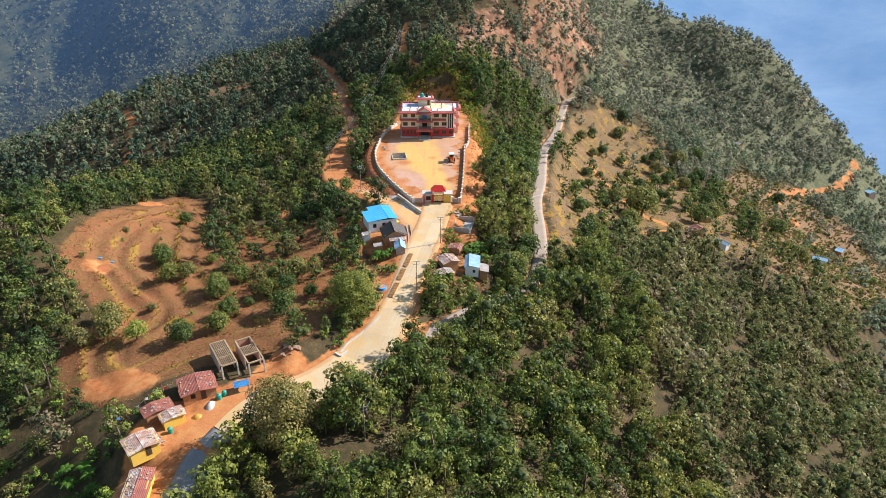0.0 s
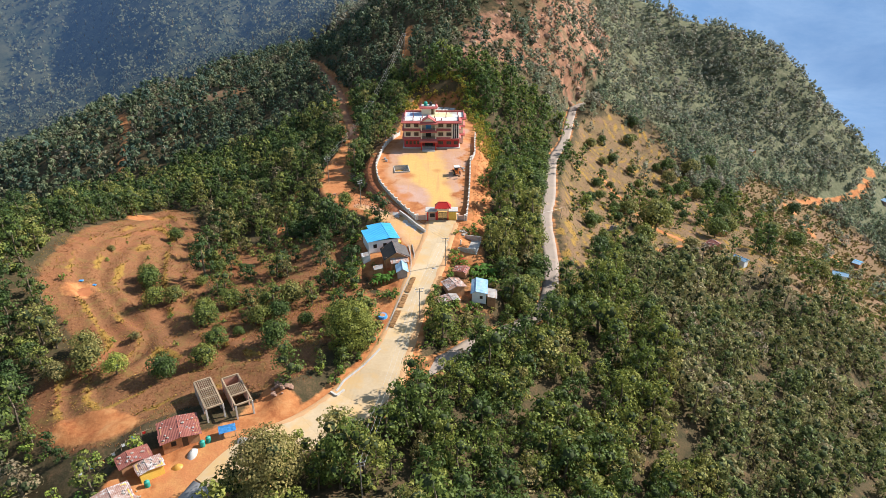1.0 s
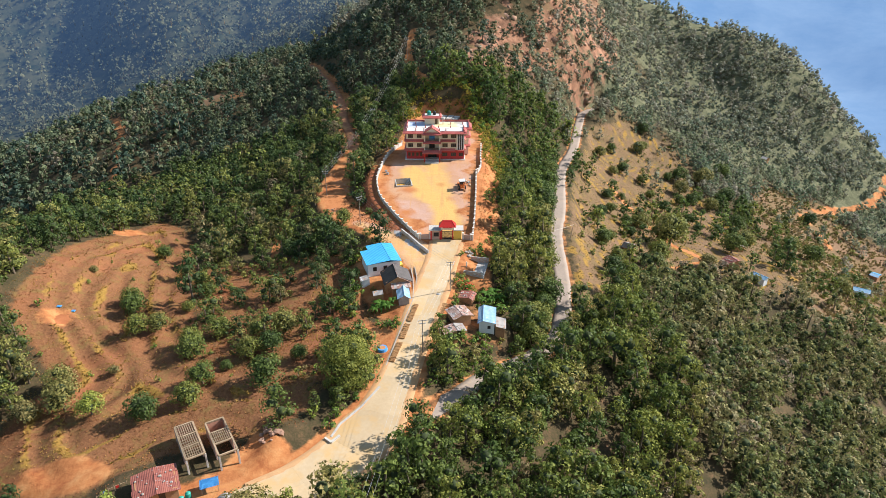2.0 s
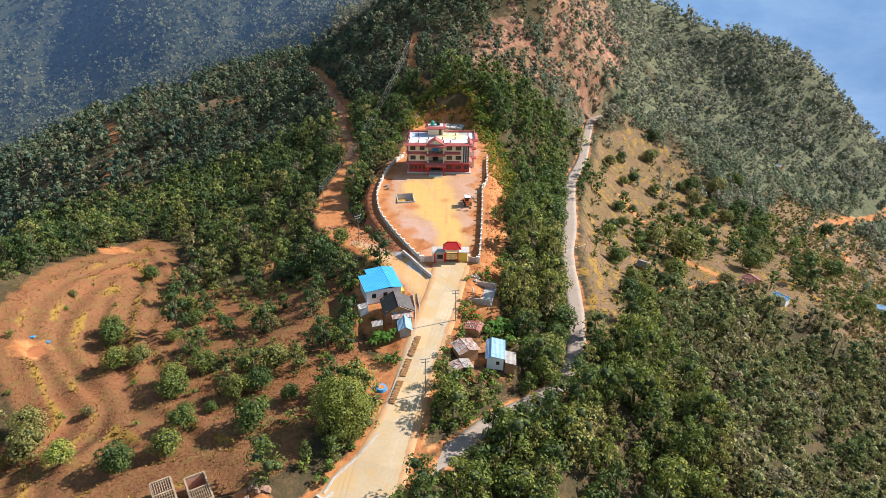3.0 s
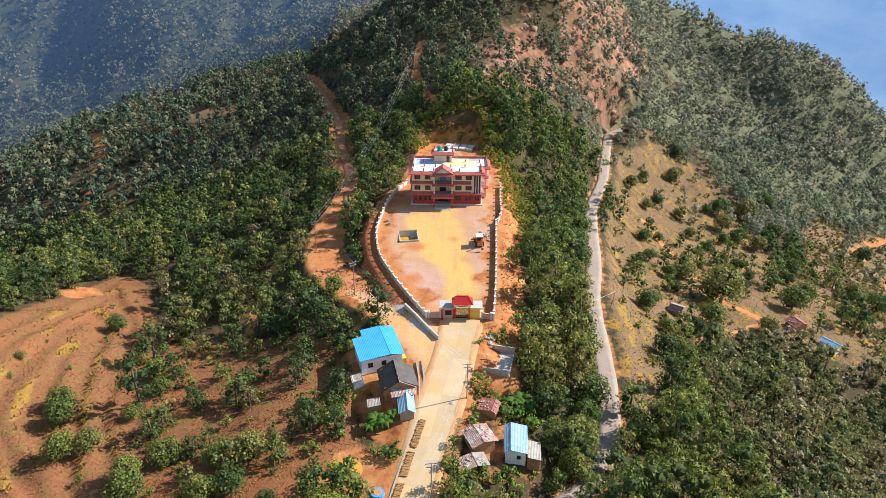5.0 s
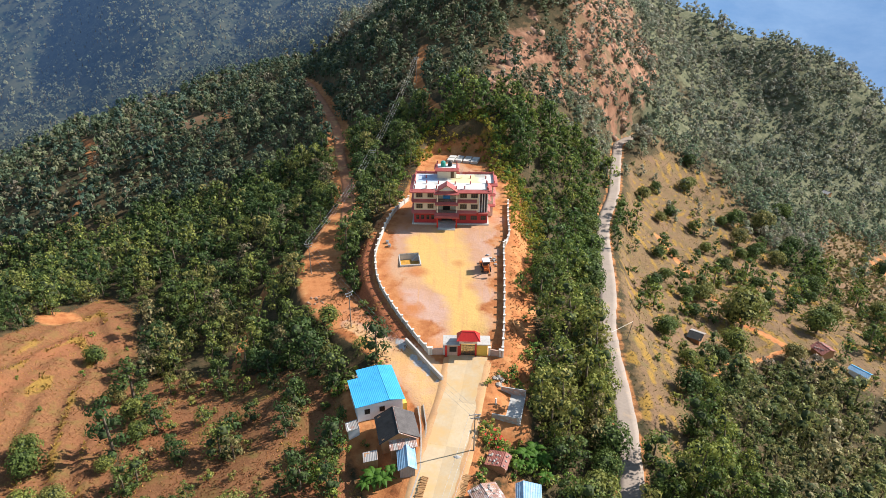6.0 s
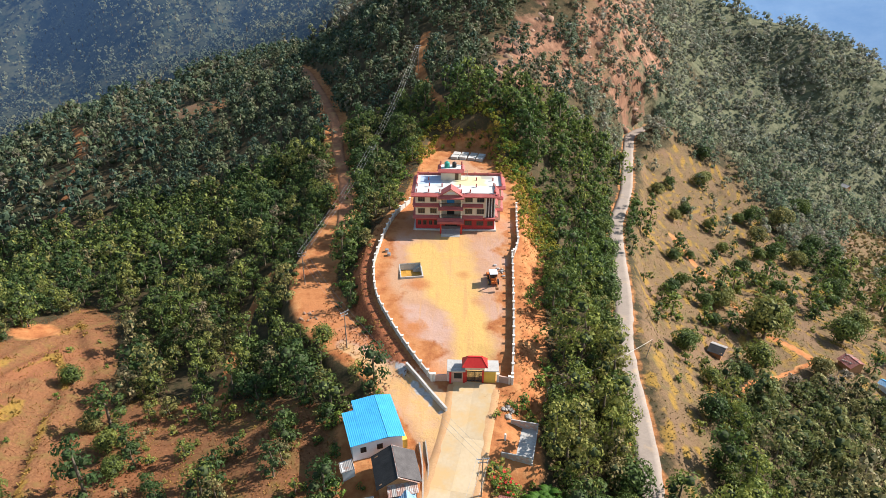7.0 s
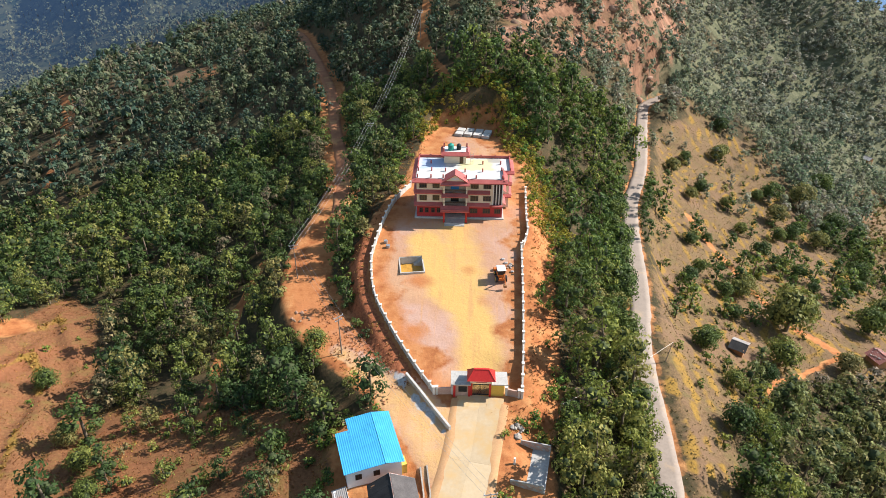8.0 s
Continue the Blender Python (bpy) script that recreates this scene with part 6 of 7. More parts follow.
plant("forest_crest", (-80, 200, 470, 560), 6.4, FAR, 8, M_LEAF_BARE, "dry forest along the crest of the hill", (0.8, 1.3), skip=past_crest, fill=M_TWIGS_HAZED)
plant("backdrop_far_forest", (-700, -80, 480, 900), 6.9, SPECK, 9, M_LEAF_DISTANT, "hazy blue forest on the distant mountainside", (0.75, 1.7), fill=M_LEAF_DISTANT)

# single trees, standing free
SINGLE = [tree_form(100 + k, 4.3, 2.5, 1700, 0.20, 13, base=0.24, trunk_sides=7, limbs=6) for k in range(4)]


def tree_object(form, x, y, s, mats, label, group="", name="tree"):
    v, q, t, w = form
    z = land1(x, y)
    o = thing(name, x, y, z - 0.1, random.uniform(0, 360), label, "tree", group)
    tone = np.full(len(v), random.uniform(0.25, 0.8))
    crown = mesh_arrays("crown", v * s, q, t, np.zeros((0, 3), int), tone, mats)
    c = new("crown", crown)
    c.parent = o
    tr = mesh_arrays("trunk", v * s, np.zeros((0, 4), int), np.zeros((0, 3), int), w, tone, (mats[1], mats[1]))
    b = new("trunk", tr)
    b.parent = o
    return o


for x, y, s in [(-71.6, 150.5, 1.1), (-67.3, 142.0, 1.0), (-52.8, 133.5, 1.1), (-47.4, 124, 1.0), (-34.6, 122.5, 1.3), (-40.3, 132, 1.0), (-36.4, 133.5, 1.0), (-63.3, 143.5, 0.9), (-49.5, 141, 1.0), (-35.3, 140.4, 1.1),
                (-74.6, 124.2, 1.1), (-71.0, 118.4, 1.3), (-79.4, 186, 0.9), (-54.2, 137, 1.0), (-54.5, 114.5, 1.1), (-76.2, 115.5, 0.9), (-47.7, 117.6, 1.0), (-41, 140, 0.8), (-74, 154.5, 0.9), (-60, 152, 0.6), (-58, 160, 0.8),
                (-44, 128, 0.5), (-30, 130, 0.7), (-66, 128, 0.4), (-88, 166, 0.4), (-62, 166, 0.9), (-68, 172, 0.8)]:
    tree_object(SINGLE[random.randrange(4)], x, y, s, (M_LEAF_DEEP, M_BARK, M_CROWN_SHADE), "dark green free-standing tree on the dry terraced field", "trees on the terraced field")
tree_object(SINGLE[1], -64.5, 115.8, 0.95, (M_LEAF_BRIGHT, M_BARK, M_CROWN_SHADE), "bright yellow-green tree on the dry field", "trees on the terraced field")
for x, y, s in [(75, 229, 2.6), (66, 212, 1.5), (100, 235, 1.7), (58, 246, 0.9), (62, 238, 0.9), (66.7, 239.6, 1.1), (69, 242, 1.2), (77, 254, 0.8), (89.6, 266, 0.8), (93, 261, 1.1), (94, 254, 0.8), (46.5, 208, 1.1), (59.5, 204.7, 0.9), (84, 216, 1.2), (48.4, 196, 0.9), (53, 239, 0.9),
                (98, 353, 1.2), (74, 318, 0.9), (84, 300, 0.8), (60, 262, 0.8), (68, 270, 0.7), (86, 272, 1.1), (112, 262, 1.0), (90, 330, 1.3), (93, 334, 1.1), (70, 295, 0.9), (100, 312, 0.9), (104, 290, 1.2), (108, 294, 1.1), (112, 288, 1.3), (98, 287, 1.0), (76, 303, 1.0), (120, 300, 1.0), (120, 240, 1.0), (66, 306, 1.1), (84, 284, 0.9), (105.8, 314, 1.6), (117.9, 316, 1.8), (133, 332, 1.6), (124, 302, 1.5), (102, 299, 1.5), (115.5, 269, 1.5), (48.7, 211, 1.0), (43.5, 182, 1.2), (108, 244, 1.6), (137, 264, 1.5), (145, 261, 1.6), (141, 233, 1.4), (177, 323, 1.5), (61, 228, 0.8)]:
    tree_object(SINGLE[random.randrange(4)], x, y, s, (M_LEAF_DEEP, M_BARK, M_CROWN_SHADE), "green tree on the brown valley field", "trees on the valley field")
for i, p in enumerate(WAYS[2]):
    if 141 < p[1] < 262 and i % 2 == 0:
        tree_object(SINGLE[i % 4], p[0] - 3.9 - 0.8 * (i % 3), p[1] + 0.7 * (i % 2), 1.15 + 0.12 * (i % 4), (M_LEAF_DEEP, M_BARK, M_CROWN_SHADE), "leafy green tree overhanging the valley road", "trees beside the valley road")
tree_object(SINGLE[2], -29.0, 184.9, 0.85, (M_LEAF_DEEP, M_BARK, M_CROWN_SHADE), "dense dark green tree standing by the bend of the track")
BIG = tree_form(130, 12.0, 5.4, 11000, 0.23, 18, base=0.12, trunk_sides=9, limbs=12)
tree_object(BIG, -19.5, 121.5, 0.85, (M_LEAF, M_BARK, M_CROWN_SHADE), "large spreading green tree at the roadside", name="large_tree")
tree_object(BIG, -27, 84, 0.95, (M_LEAF, M_BARK, M_CROWN_SHADE), "large yellowish tree above the village road", name="large_tree")

# ---- distance ----
def far_country():
    """The opposite mountainside across the deep valley, kilometres of it."""
    bm = bmesh.new()
    na, nd = 60, 26
    rows = []
    for j in range(nd):
        d = 760 + 3400 * (j / (nd - 1)) ** 1.5
        row = []
        for i in range(na):
            a = radians(14 + 62 * i / (na - 1))
            x, y = d * math.sin(a), 60 + d * math.cos(a)
            z = -300 + 0.19 * (d - 760) + 90 * noise.fractal((x * 0.0016, y * 0.0016, 0.7), 1.0, 2.0, 5) * min(1, (d - 700) / 900)
            row.append(bm.verts.new((x, y, z)))
        rows.append(row)
    for r1, r2 in zip(rows, rows[1:]):
        for i in range(na - 1):
            f = bm.faces.new((r1[i], r1[i + 1], r2[i + 1], r2[i]))
            f.smooth = True
    bmesh.ops.recalc_face_normals(bm, faces=bm.faces[:])
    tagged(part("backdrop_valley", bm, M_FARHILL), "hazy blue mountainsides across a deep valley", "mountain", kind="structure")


far_country()


def far_slope():
    """Scrub and clearings between the trees of the distant mountainside."""
    xs, ys = np.linspace(-1100, -70, 110), np.linspace(486, 1300, 90)
    X, Y = np.meshgrid(xs, ys)
    Z = lie(X, Y) + 2.0 * smooth(486, 520, Y) * smooth(-70, -100, X) - 1.5 * (1 - smooth(486, 500, Y))
    i = np.arange(X.size).reshape(X.shape)
    q = np.stack([i[:-1, :-1], i[:-1, 1:], i[1:, 1:], i[1:, :-1]], -1).reshape(-1, 4)
    e = np.zeros((0, 3), int)
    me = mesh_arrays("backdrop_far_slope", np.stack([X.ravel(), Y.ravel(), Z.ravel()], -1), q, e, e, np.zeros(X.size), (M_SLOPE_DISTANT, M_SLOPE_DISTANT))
    tagged(new("backdrop_far_slope", me), "hazy blue-green slope of the distant mountain", "mountain", kind="structure")


far_slope()


# ---- undergrowth ----
def tufts(name, poly, count, seed, mat, label, high=(0.25, 0.7), wide=0.2, blades=4, where=None):
    """Clumps of blades over an outline."""
    r = np.random.RandomState(seed)
    px, py = [p[0] for p in poly], [p[1] for p in poly]
    X, Y = r.uniform(min(px), max(px), count), r.uniform(min(py), max(py), count)
    ok = (inside(poly, X, Y) > -2) & (r.uniform(-1, 1, count) < wobble(X, Y, 9, seed) + 0.35) & ((covers(X, Y)[0] < 0.5) | (name == "grass_yard_bank"))
    if where is not None:
        ok &= where(X, Y)
    X, Y = X[ok], Y[ok]
    Z = lie(X, Y)
    n = len(X)
    h = r.uniform(*high, n)
    V, tone = [], []
    t = np.clip(0.5 + 0.4 * wobble(X, Y, 14, seed + 1) + r.normal(0, 0.12, n), 0, 1)
    for k in range(blades):
        a = r.uniform(0, 6.283, n)
        c, s = np.cos(a), np.sin(a)
        w = wide * r.uniform(0.5, 1.1, n)
        lean = r.uniform(0.3, 1.8, n) * h
        b0 = np.stack([X - s * w, Y + c * w, Z - 0.05], 1)
        b1 = np.stack([X + s * w, Y - c * w, Z - 0.05], 1)
        t1 = np.stack([X + c * lean + s * w * 0.7, Y + s * lean - c * w * 0.7, Z + h * r.uniform(0.7, 1, n)], 1)
        t0 = np.stack([X + c * lean - s * w * 0.7, Y + s * lean + c * w * 0.7, Z + h], 1)
        V.append(np.stack([b0, b1, t1, t0], 1))
        tone.append(np.repeat(t, 4))
    V = np.concatenate(V).reshape(-1, 3)
    q = np.arange(len(V)).reshape(-1, 4)
    e = np.zeros((0, 3), int)
    tagged(new(name, mesh_arrays(name, V, q, e, e, np.concatenate(tone), (mat, mat))), label, "grass", kind="stuff")


tufts("grass_terraces", LEFT_FIELD, 42000, 21, M_GRASS, "dry brown and yellowish grass on the terraced field", (0.05, 0.16), 0.08, 3)
tufts("grass_terrace_rims", LEFT_FIELD, 12000, 25, M_GRASS_RIM, "yellow-green grass along the terrace rims", (0.15, 0.45), 0.16, 4, where=lambda x, y: terraces(x, y)[1] > 0.35)
tufts("grass_orchard", ORCHARD, 14000, 22, M_GRASS, "dry grass between the orchard trees", (0.06, 0.2), 0.09, 3)
tufts("grass_valley_lines", RIGHT_FIELD, 26000, 26, M_GRASS_OLIVE, "yellowish grass along old narrow terraces", (0.08, 0.22), 0.11, 3, where=lambda x, y: contours(x, y) > 0.6)
tufts("grass_valley", RIGHT_FIELD, 26000, 23, M_GRASS_OLIVE, "dry grass on the valley field", (0.08, 0.2), 0.10, 3)
tufts("grass_low_field", LOW_FIELD, 9000, 24, M_GRASS_OLIVE, "dry grass on the lower valley field", (0.3, 0.8), 0.6)

SHRUB = [tree_form(150 + k, 1.5, 0.95, 90, 0.19, 4, base=0.05, trunk_sides=3) for k in range(4)]


def shrubs(name, x0, x1, y0, y1, step, seed, mat, label, test, size=(0.5, 1.3)):
    r = np.random.RandomState(seed)
    X, Y = np.meshgrid(np.arange(x0, x1, step), np.arange(y0, y1, step))
    X, Y = X.ravel() + r.uniform(-0.5, 0.5, X.size) * step, Y.ravel() + r.uniform(-0.5, 0.5, X.size) * step
    ok = test(X, Y, r)
    for way in WAYS:
        d, wz, ww = along(way, X, Y)
        ok &= d > ww + 0.7
    for hx, hy, hz, hr in PADS:
        ok &= np.hypot(X - hx, Y - hy) > hr * 0.8
    X, Y = X[ok], Y[ok]
    grove(name, SHRUB, X, Y, r.uniform(*size, len(X)), seed + 1, (mat, M_BARK, M_CROWN_SHADE), label, "shrubs")


def on_bank(x, y, r):
    d = inside(YARD, x, y)
    thick = np.where((d > -5) | (y > 180) & (y < 203), 0.10, 0.6)
    return (d < -2.6) & (d > -10.5) & (r.uniform(size=x.shape) < thick) & ((x > 2) | (y > 238) | (x < -20) & (r.uniform(size=x.shape) < 0.35)) & ((y > 176) | (x > 6))


shrubs("shrubs_yard_bank", -34, 22, 168, 285, 1.5, 31, M_LEAF_BRIGHT, "fresh green shrubs on the banks round the yard", on_bank)
shrubs("shrubs_retaining_bank", -34, -8, 178, 216, 1.6, 43, M_LEAF_DEEP, "dull green shrubs on the red bank below the compound wall", lambda x, y, r: (inside(YARD, x, y) < -4.0) & (inside(YARD, x, y) > -7.6) & (r.uniform(size=x.shape) < 0.34), (0.7, 1.7))
tufts("grass_yard_bank", [(3, 168), (20, 168), (24, 245), (16, 288), (-22, 290), (-32, 250), (-32, 190), (-20, 178), (0, 176)], 22000, 44, M_GRASS, "dry brown weeds on the banks round the yard", (0.08, 0.26), 0.07, 4, where=lambda x, y: (inside(YARD, x, y) < -1.2) & (inside(YARD, x, y) > -11))
shrubs("shrubs_school_bank", -22, 20, 222, 285, 1.3, 39, M_LEAF_YELLOW, "yellowing bushes on the bank behind the school", lambda x, y, r: (inside(YARD, x, y) < -0.8) & (inside(YARD, x, y) > -10.5) & (r.uniform(size=x.shape) < 0.8) & ((x > 4) | (y > 262)), (0.5, 1.2))
shrubs("shrubs_valley_field", 30, 135, 158, 355, 3.4, 32, M_LEAF, "low green shrubs on the valley field", lambda x, y, r: (inside(RIGHT_FIELD, x, y) > -3) & (r.uniform(size=x.shape) < 0.14 + 0.16 * wobble(x, y, 40, 5)), (0.4, 1.5))
shrubs("shrubs_low_field", 126, 215, 205, 350, 4.5, 33, M_LEAF, "low shrubs on the lower field", lambda x, y, r: (inside(LOW_FIELD, x, y) > -3) & (r.uniform(size=x.shape) < 0.5), (0.7, 2.2))
shrubs("shrubs_terraces", -114, -22, 95, 208, 3.6, 34, M_LEAF_BRIGHT, "scattered low bushes on the terraced field", lambda x, y, r: (inside(LEFT_FIELD, x, y) > -2) & (r.uniform(size=x.shape) < 0.07), (0.4, 0.9))
shrubs("shrubs_orchard", -66, -16, 118, 206, 2.6, 35, M_LEAF, "bushes along the orchard terraces", lambda x, y, r: (inside(ORCHARD, x, y) > -3) & (r.uniform(size=x.shape) < 0.30), (0.5, 1.5))
shrubs("shrubs_roadside", -26, 14, 112, 172, 1.9, 36, M_LEAF_BRIGHT, "green bushes along the roadside and round the houses",
       lambda x, y, r: ((inside(ROADSIDE_HOMES, x, y) < 1) & (inside(EAST_HOMES, x, y) < 3.0)) & (inside(LEFT_FIELD, x, y) < -2) & (r.uniform(size=x.shape) < 0.5), (0.6, 1.5))
shrubs("shrubs_village", -80, -44, 62, 100, 2.2, 37, M_LEAF_BRIGHT, "lush bushes below the village houses", lambda x, y, r: (inside(VILLAGE, x, y) < -1) & (r.uniform(size=x.shape) < 0.3) & (inside(LEFT_FIELD, x, y) < -1), (0.7, 1.8))
shrubs("shrubs_rock", 26, 95, 335, 430, 4.0, 38, M_LEAF_FAR, "scrub on the rocky slope", lambda x, y, r: (inside(ROCK_SLOPE, x, y) > -5) & (r.uniform(size=x.shape) < 0.5), (0.8, 2.2))


def rocks(name, poly, count, seed, size, mat, label):
    """Outcrops of broken rock in one mesh."""
    r = np.random.RandomState(seed)
    px, py = [p[0] for p in poly], [p[1] for p in poly]
    V, T, n = [], [], 0
    X, Y = r.uniform(min(px), max(px), count), r.uniform(min(py), max(py), count)
    ok = inside(poly, X, Y) > 0
    X, Y = X[ok], Y[ok]
    for x, y, z in zip(X, Y, lie(X, Y)):
        v, f = ball(r)
        s = r.uniform(*size)
        V.append(v * r.uniform(0.6, 1.25, (12, 1)) * s * np.array([1.2, r.uniform(0.6, 1), r.uniform(0.6, 1.2)]) + np.array([x, y, z - 0.5 * s]))
        T.append(f + n)
        n += len(v)
    e = np.zeros((0, 4), int)
    me = mesh_arrays(name, np.vstack(V), e, np.vstack(T), np.zeros((0, 3), int), np.zeros(n), (mat, mat))
    tagged(new(name, me), label, "rocks", kind="stuff")


rocks("rocks_cliff", ROCK_SLOPE, 420, 41, (0.6, 2.2), M_ROCK, "reddish rock outcrops on the hillside")
rocks("rocks_upper_cliff", ROCK_UPPER, 110, 42, (0.7, 2.8), M_ROCK, "reddish rock outcrops above the school")


# ---- banana plants ----
def banana(x, y, s, seed):
    r = random.Random(seed)
    o = thing("banana_plant", x, y, land1(x, y), r.uniform(0, 360), "bright green banana plant with long arching leaves", "plant", "banana plants")
    part("stem", rod(bmesh.new(), (0, 0, -0.3), (0, 0, 1.6 * s), 0.13 * s, 0.08 * s), M_BANANA, o)
    for k in range(9):
        a = 0.7 * k + r.uniform(-0.2, 0.2)
        up = r.uniform(0.5, 1.2)
        bm = bmesh.new()
        rows = []
        L = r.uniform(1.5, 2.3) * s
        for i in range(8):
            t = i / 7
            rad = L * (t * math.cos(up * (1 - 0.3 * t)))
            z = 1.5 * s + L * (t * math.sin(up) - 0.75 * t * t)
            w = 0.34 * s * math.sin(math.pi * min(1, 0.12 + t * 0.88)) + 0.02
            c, sn = math.cos(a), math.sin(a)
            rows.append([bm.verts.new((rad * c - q * w * sn, rad * sn + q * w * c, z - abs(q) * 0.10 * s)) for q in (-1, 0, 1)])
        for r1, r2 in zip(rows, rows[1:]):
            for q in (0, 1):
                bm.faces.new((r1[q], r1[q + 1], r2[q + 1], r2[q]))
        lf = part("leaf", bm, M_BANANA, o)


for k, (x, y, s) in enumerate([(-15.7, 147.0, 1.3), (-14.2, 146.2, 1.1), (-16.8, 146.0, 1.0), (-13.2, 147.6, 0.9), (7.5, 153.2, 1.2), (9.2, 154.5, 1.3), (8.6, 151.6, 1.0), (10.5, 152.8, 1.2), (6.4, 151.2, 0.9), (10.6, 149.6, 1.0),
                               (-64, 82.5, 1.3), (-62, 84.5, 1.2), (-60.4, 83.2, 1.0), (-65.6, 85, 1.1), (-63.2, 79.5, 1.2), (-58.8, 80.4, 1.0)]):
    banana(x, y, s, 60 + k)


# ---- street furniture, walls, stacks ----
def electric_pole(x, y, h, turn, label="tall weathered electricity pole with cross-arms"):
    z = land1(x, y)
    o = thing("electric_pole", x, y, z, turn, label, "pole", "electricity poles")
    part("shaft", rod(bmesh.new(), (0, 0, -0.6), (0, 0, h), 0.12, 0.07, 10), M_POLE_DARK, o)
    for k, (zz, w) in enumerate(((h - 0.25, 0.9), (h - 0.9, 0.7))):
        arm = part("cross_arm", box(-w, w, -0.05, 0.05, zz, zz + 0.1), M_STEEL, o)
        for s in (-1, 0, 1):
            part("insulator", rod(bmesh.new(), (s * w * 0.9, 0, zz + 0.1), (s * w * 0.9, 0, zz + 0.32), 0.05, 0.03, 8), M_WHITE, arm)
    return Vector((x, y, z + h))


TOPS = [electric_pole(x, y, h, a) for x, y, h, a in [(-13.0, 84, 7.2, 20), (-6.0, 131.0, 8.0, 10), (-0.6, 152.4, 7.5, 10), (-24.4, 183.5, 8.0, 45), (-37.6, 208.5, 8.0, 20), (-29, 262, 8.5, 0), (-19.5, 322, 9, 0)]]


def wires(a, b, sag, label="thin overhead electric wires"):
    o = thing("power_line", a.x, a.y, a.z, 0, label, "wire", "overhead wires")
    d = (b - a)
    side = Vector((-d.y, d.x, 0)).normalized()
    for s in (-0.8, 0.0, 0.8):
        bm = bmesh.new()
        pts = [d * t + side * s + Vector((0, 0, 0.1 - 4 * sag * t * (1 - t))) for t in [i / 10 for i in range(11)]]
        part("cable", tube(bm, pts, 0.014), M_STEEL, o)


for i, j, sg in ((0, 1, 1.2), (1, 2, 0.5), (2, 3, 0.8), (3, 4, 0.6), (4, 5, 1.4), (5, 6, 1.5)):
    wires(TOPS[i], TOPS[j], sg)


def wood_post(x, y, h, lean):
    z = land1(x, y)
    o = thing("wooden_post", x, y, z, 0, "thin leaning wooden post carrying a single cable", "post", "cable posts")
    part("shaft", rod(bmesh.new(), (0, 0, -0.4), (lean, 0.15, h), 0.08, 0.05, 7), M_POLE_DARK, o)
    return Vector((x + lean, y + 0.15, z + h))


ca, cb = wood_post(10.2, 171.6, 4.2, 0.5), wood_post(33.6, 194.2, 4.6, 0.7)
cl = thing("service_cable", ca.x, ca.y, ca.z, 0, "pale service cable strung across the trees and the valley road", "wire")
bm = bmesh.new()
pts = [(cb - ca) * (i / 12) - Vector((0, 0, 3.2 * (i / 12) * (1 - i / 12))) for i in range(13)]
part("cable", tube(bm, pts, 0.03, 5), M_WALL_CAP, cl)


def low_wall(name, stations, h, t, mat, label, below=0.8, category="wall", base=None):
    """A wall along stations that follows the ground, each run a part."""
    o = thing(name, stations[0][0], stations[0][1], land1(*stations[0][:2]), 0, label, category)
    inv = o.matrix_world.inverted()
    for a, b in zip(stations, stations[1:]):
        za, zb = (base, base) if base is not None else (land1(*a), land1(*b))
        d = Vector((b[0] - a[0], b[1] - a[1], 0)).normalized()
        s = Vector((-d.y, d.x, 0)) * t / 2
        bm = bmesh.new()
        A, B = Vector((a[0], a[1], 0)), Vector((b[0], b[1], 0))
        v = [bm.verts.new(p) for p in (A - s + Vector((0, 0, za - below)), A + s + Vector((0, 0, za - below)), B + s + Vector((0, 0, zb - below)), B - s + Vector((0, 0, zb - below)),
                                       A - s + Vector((0, 0, za + h)), A + s + Vector((0, 0, za + h)), B + s + Vector((0, 0, zb + h)), B - s + Vector((0, 0, zb + h)))]
        for f in ((0, 1, 2, 3), (4, 7, 6, 5), (0, 4, 5, 1), (1, 5, 6, 2), (2, 6, 7, 3), (3, 7, 4, 0)):
            bm.faces.new([v[k] for k in f])
        bmesh.ops.recalc_face_normals(bm, faces=bm.faces[:])
        bm.transform(inv)
        part("wall_run", bm, mat, o)
    return o


low_wall("retaining_wall", [(-13.1, 177.8), (-10.8, 174.6), (-8.3, 171.2), (-5.9, 167.8)], 0.9, 0.36, M_CONCRETE, "thick grey concrete retaining wall beside the dirt track")
low_wall("roadside_ditch_wall", [(-9.9, 161.5), (-9.2, 157.5), (-8.9, 153.3), (-8.8, 148.9), (-10.2, 142.2), (-11.6, 134.8), (-12.9, 127.5)], 0.22, 0.22, M_STONE, "low concrete edging wall along the road")
low_wall("drain_edge", [(-9.0, 161.8), (-8.3, 157.5), (-8.2, 153.4)], 0.2, 0.2, M_STONE, "stone edge of the roadside drain")
low_wall("culvert_wall", [(-20.6, 109.0), (-19.6, 112.0), (-16.4, 116.4), (-13.6, 121.5)], 0.3, 0.4, M_CONCRETE, "pale concrete road-edge wall ending at a culvert")
low_wall("culvert_box", [(-21.6, 108.6), (-20.4, 107.6), (-19.2, 109.2)], 0.5, 0.35, M_CONCRETE, "small concrete culvert box")

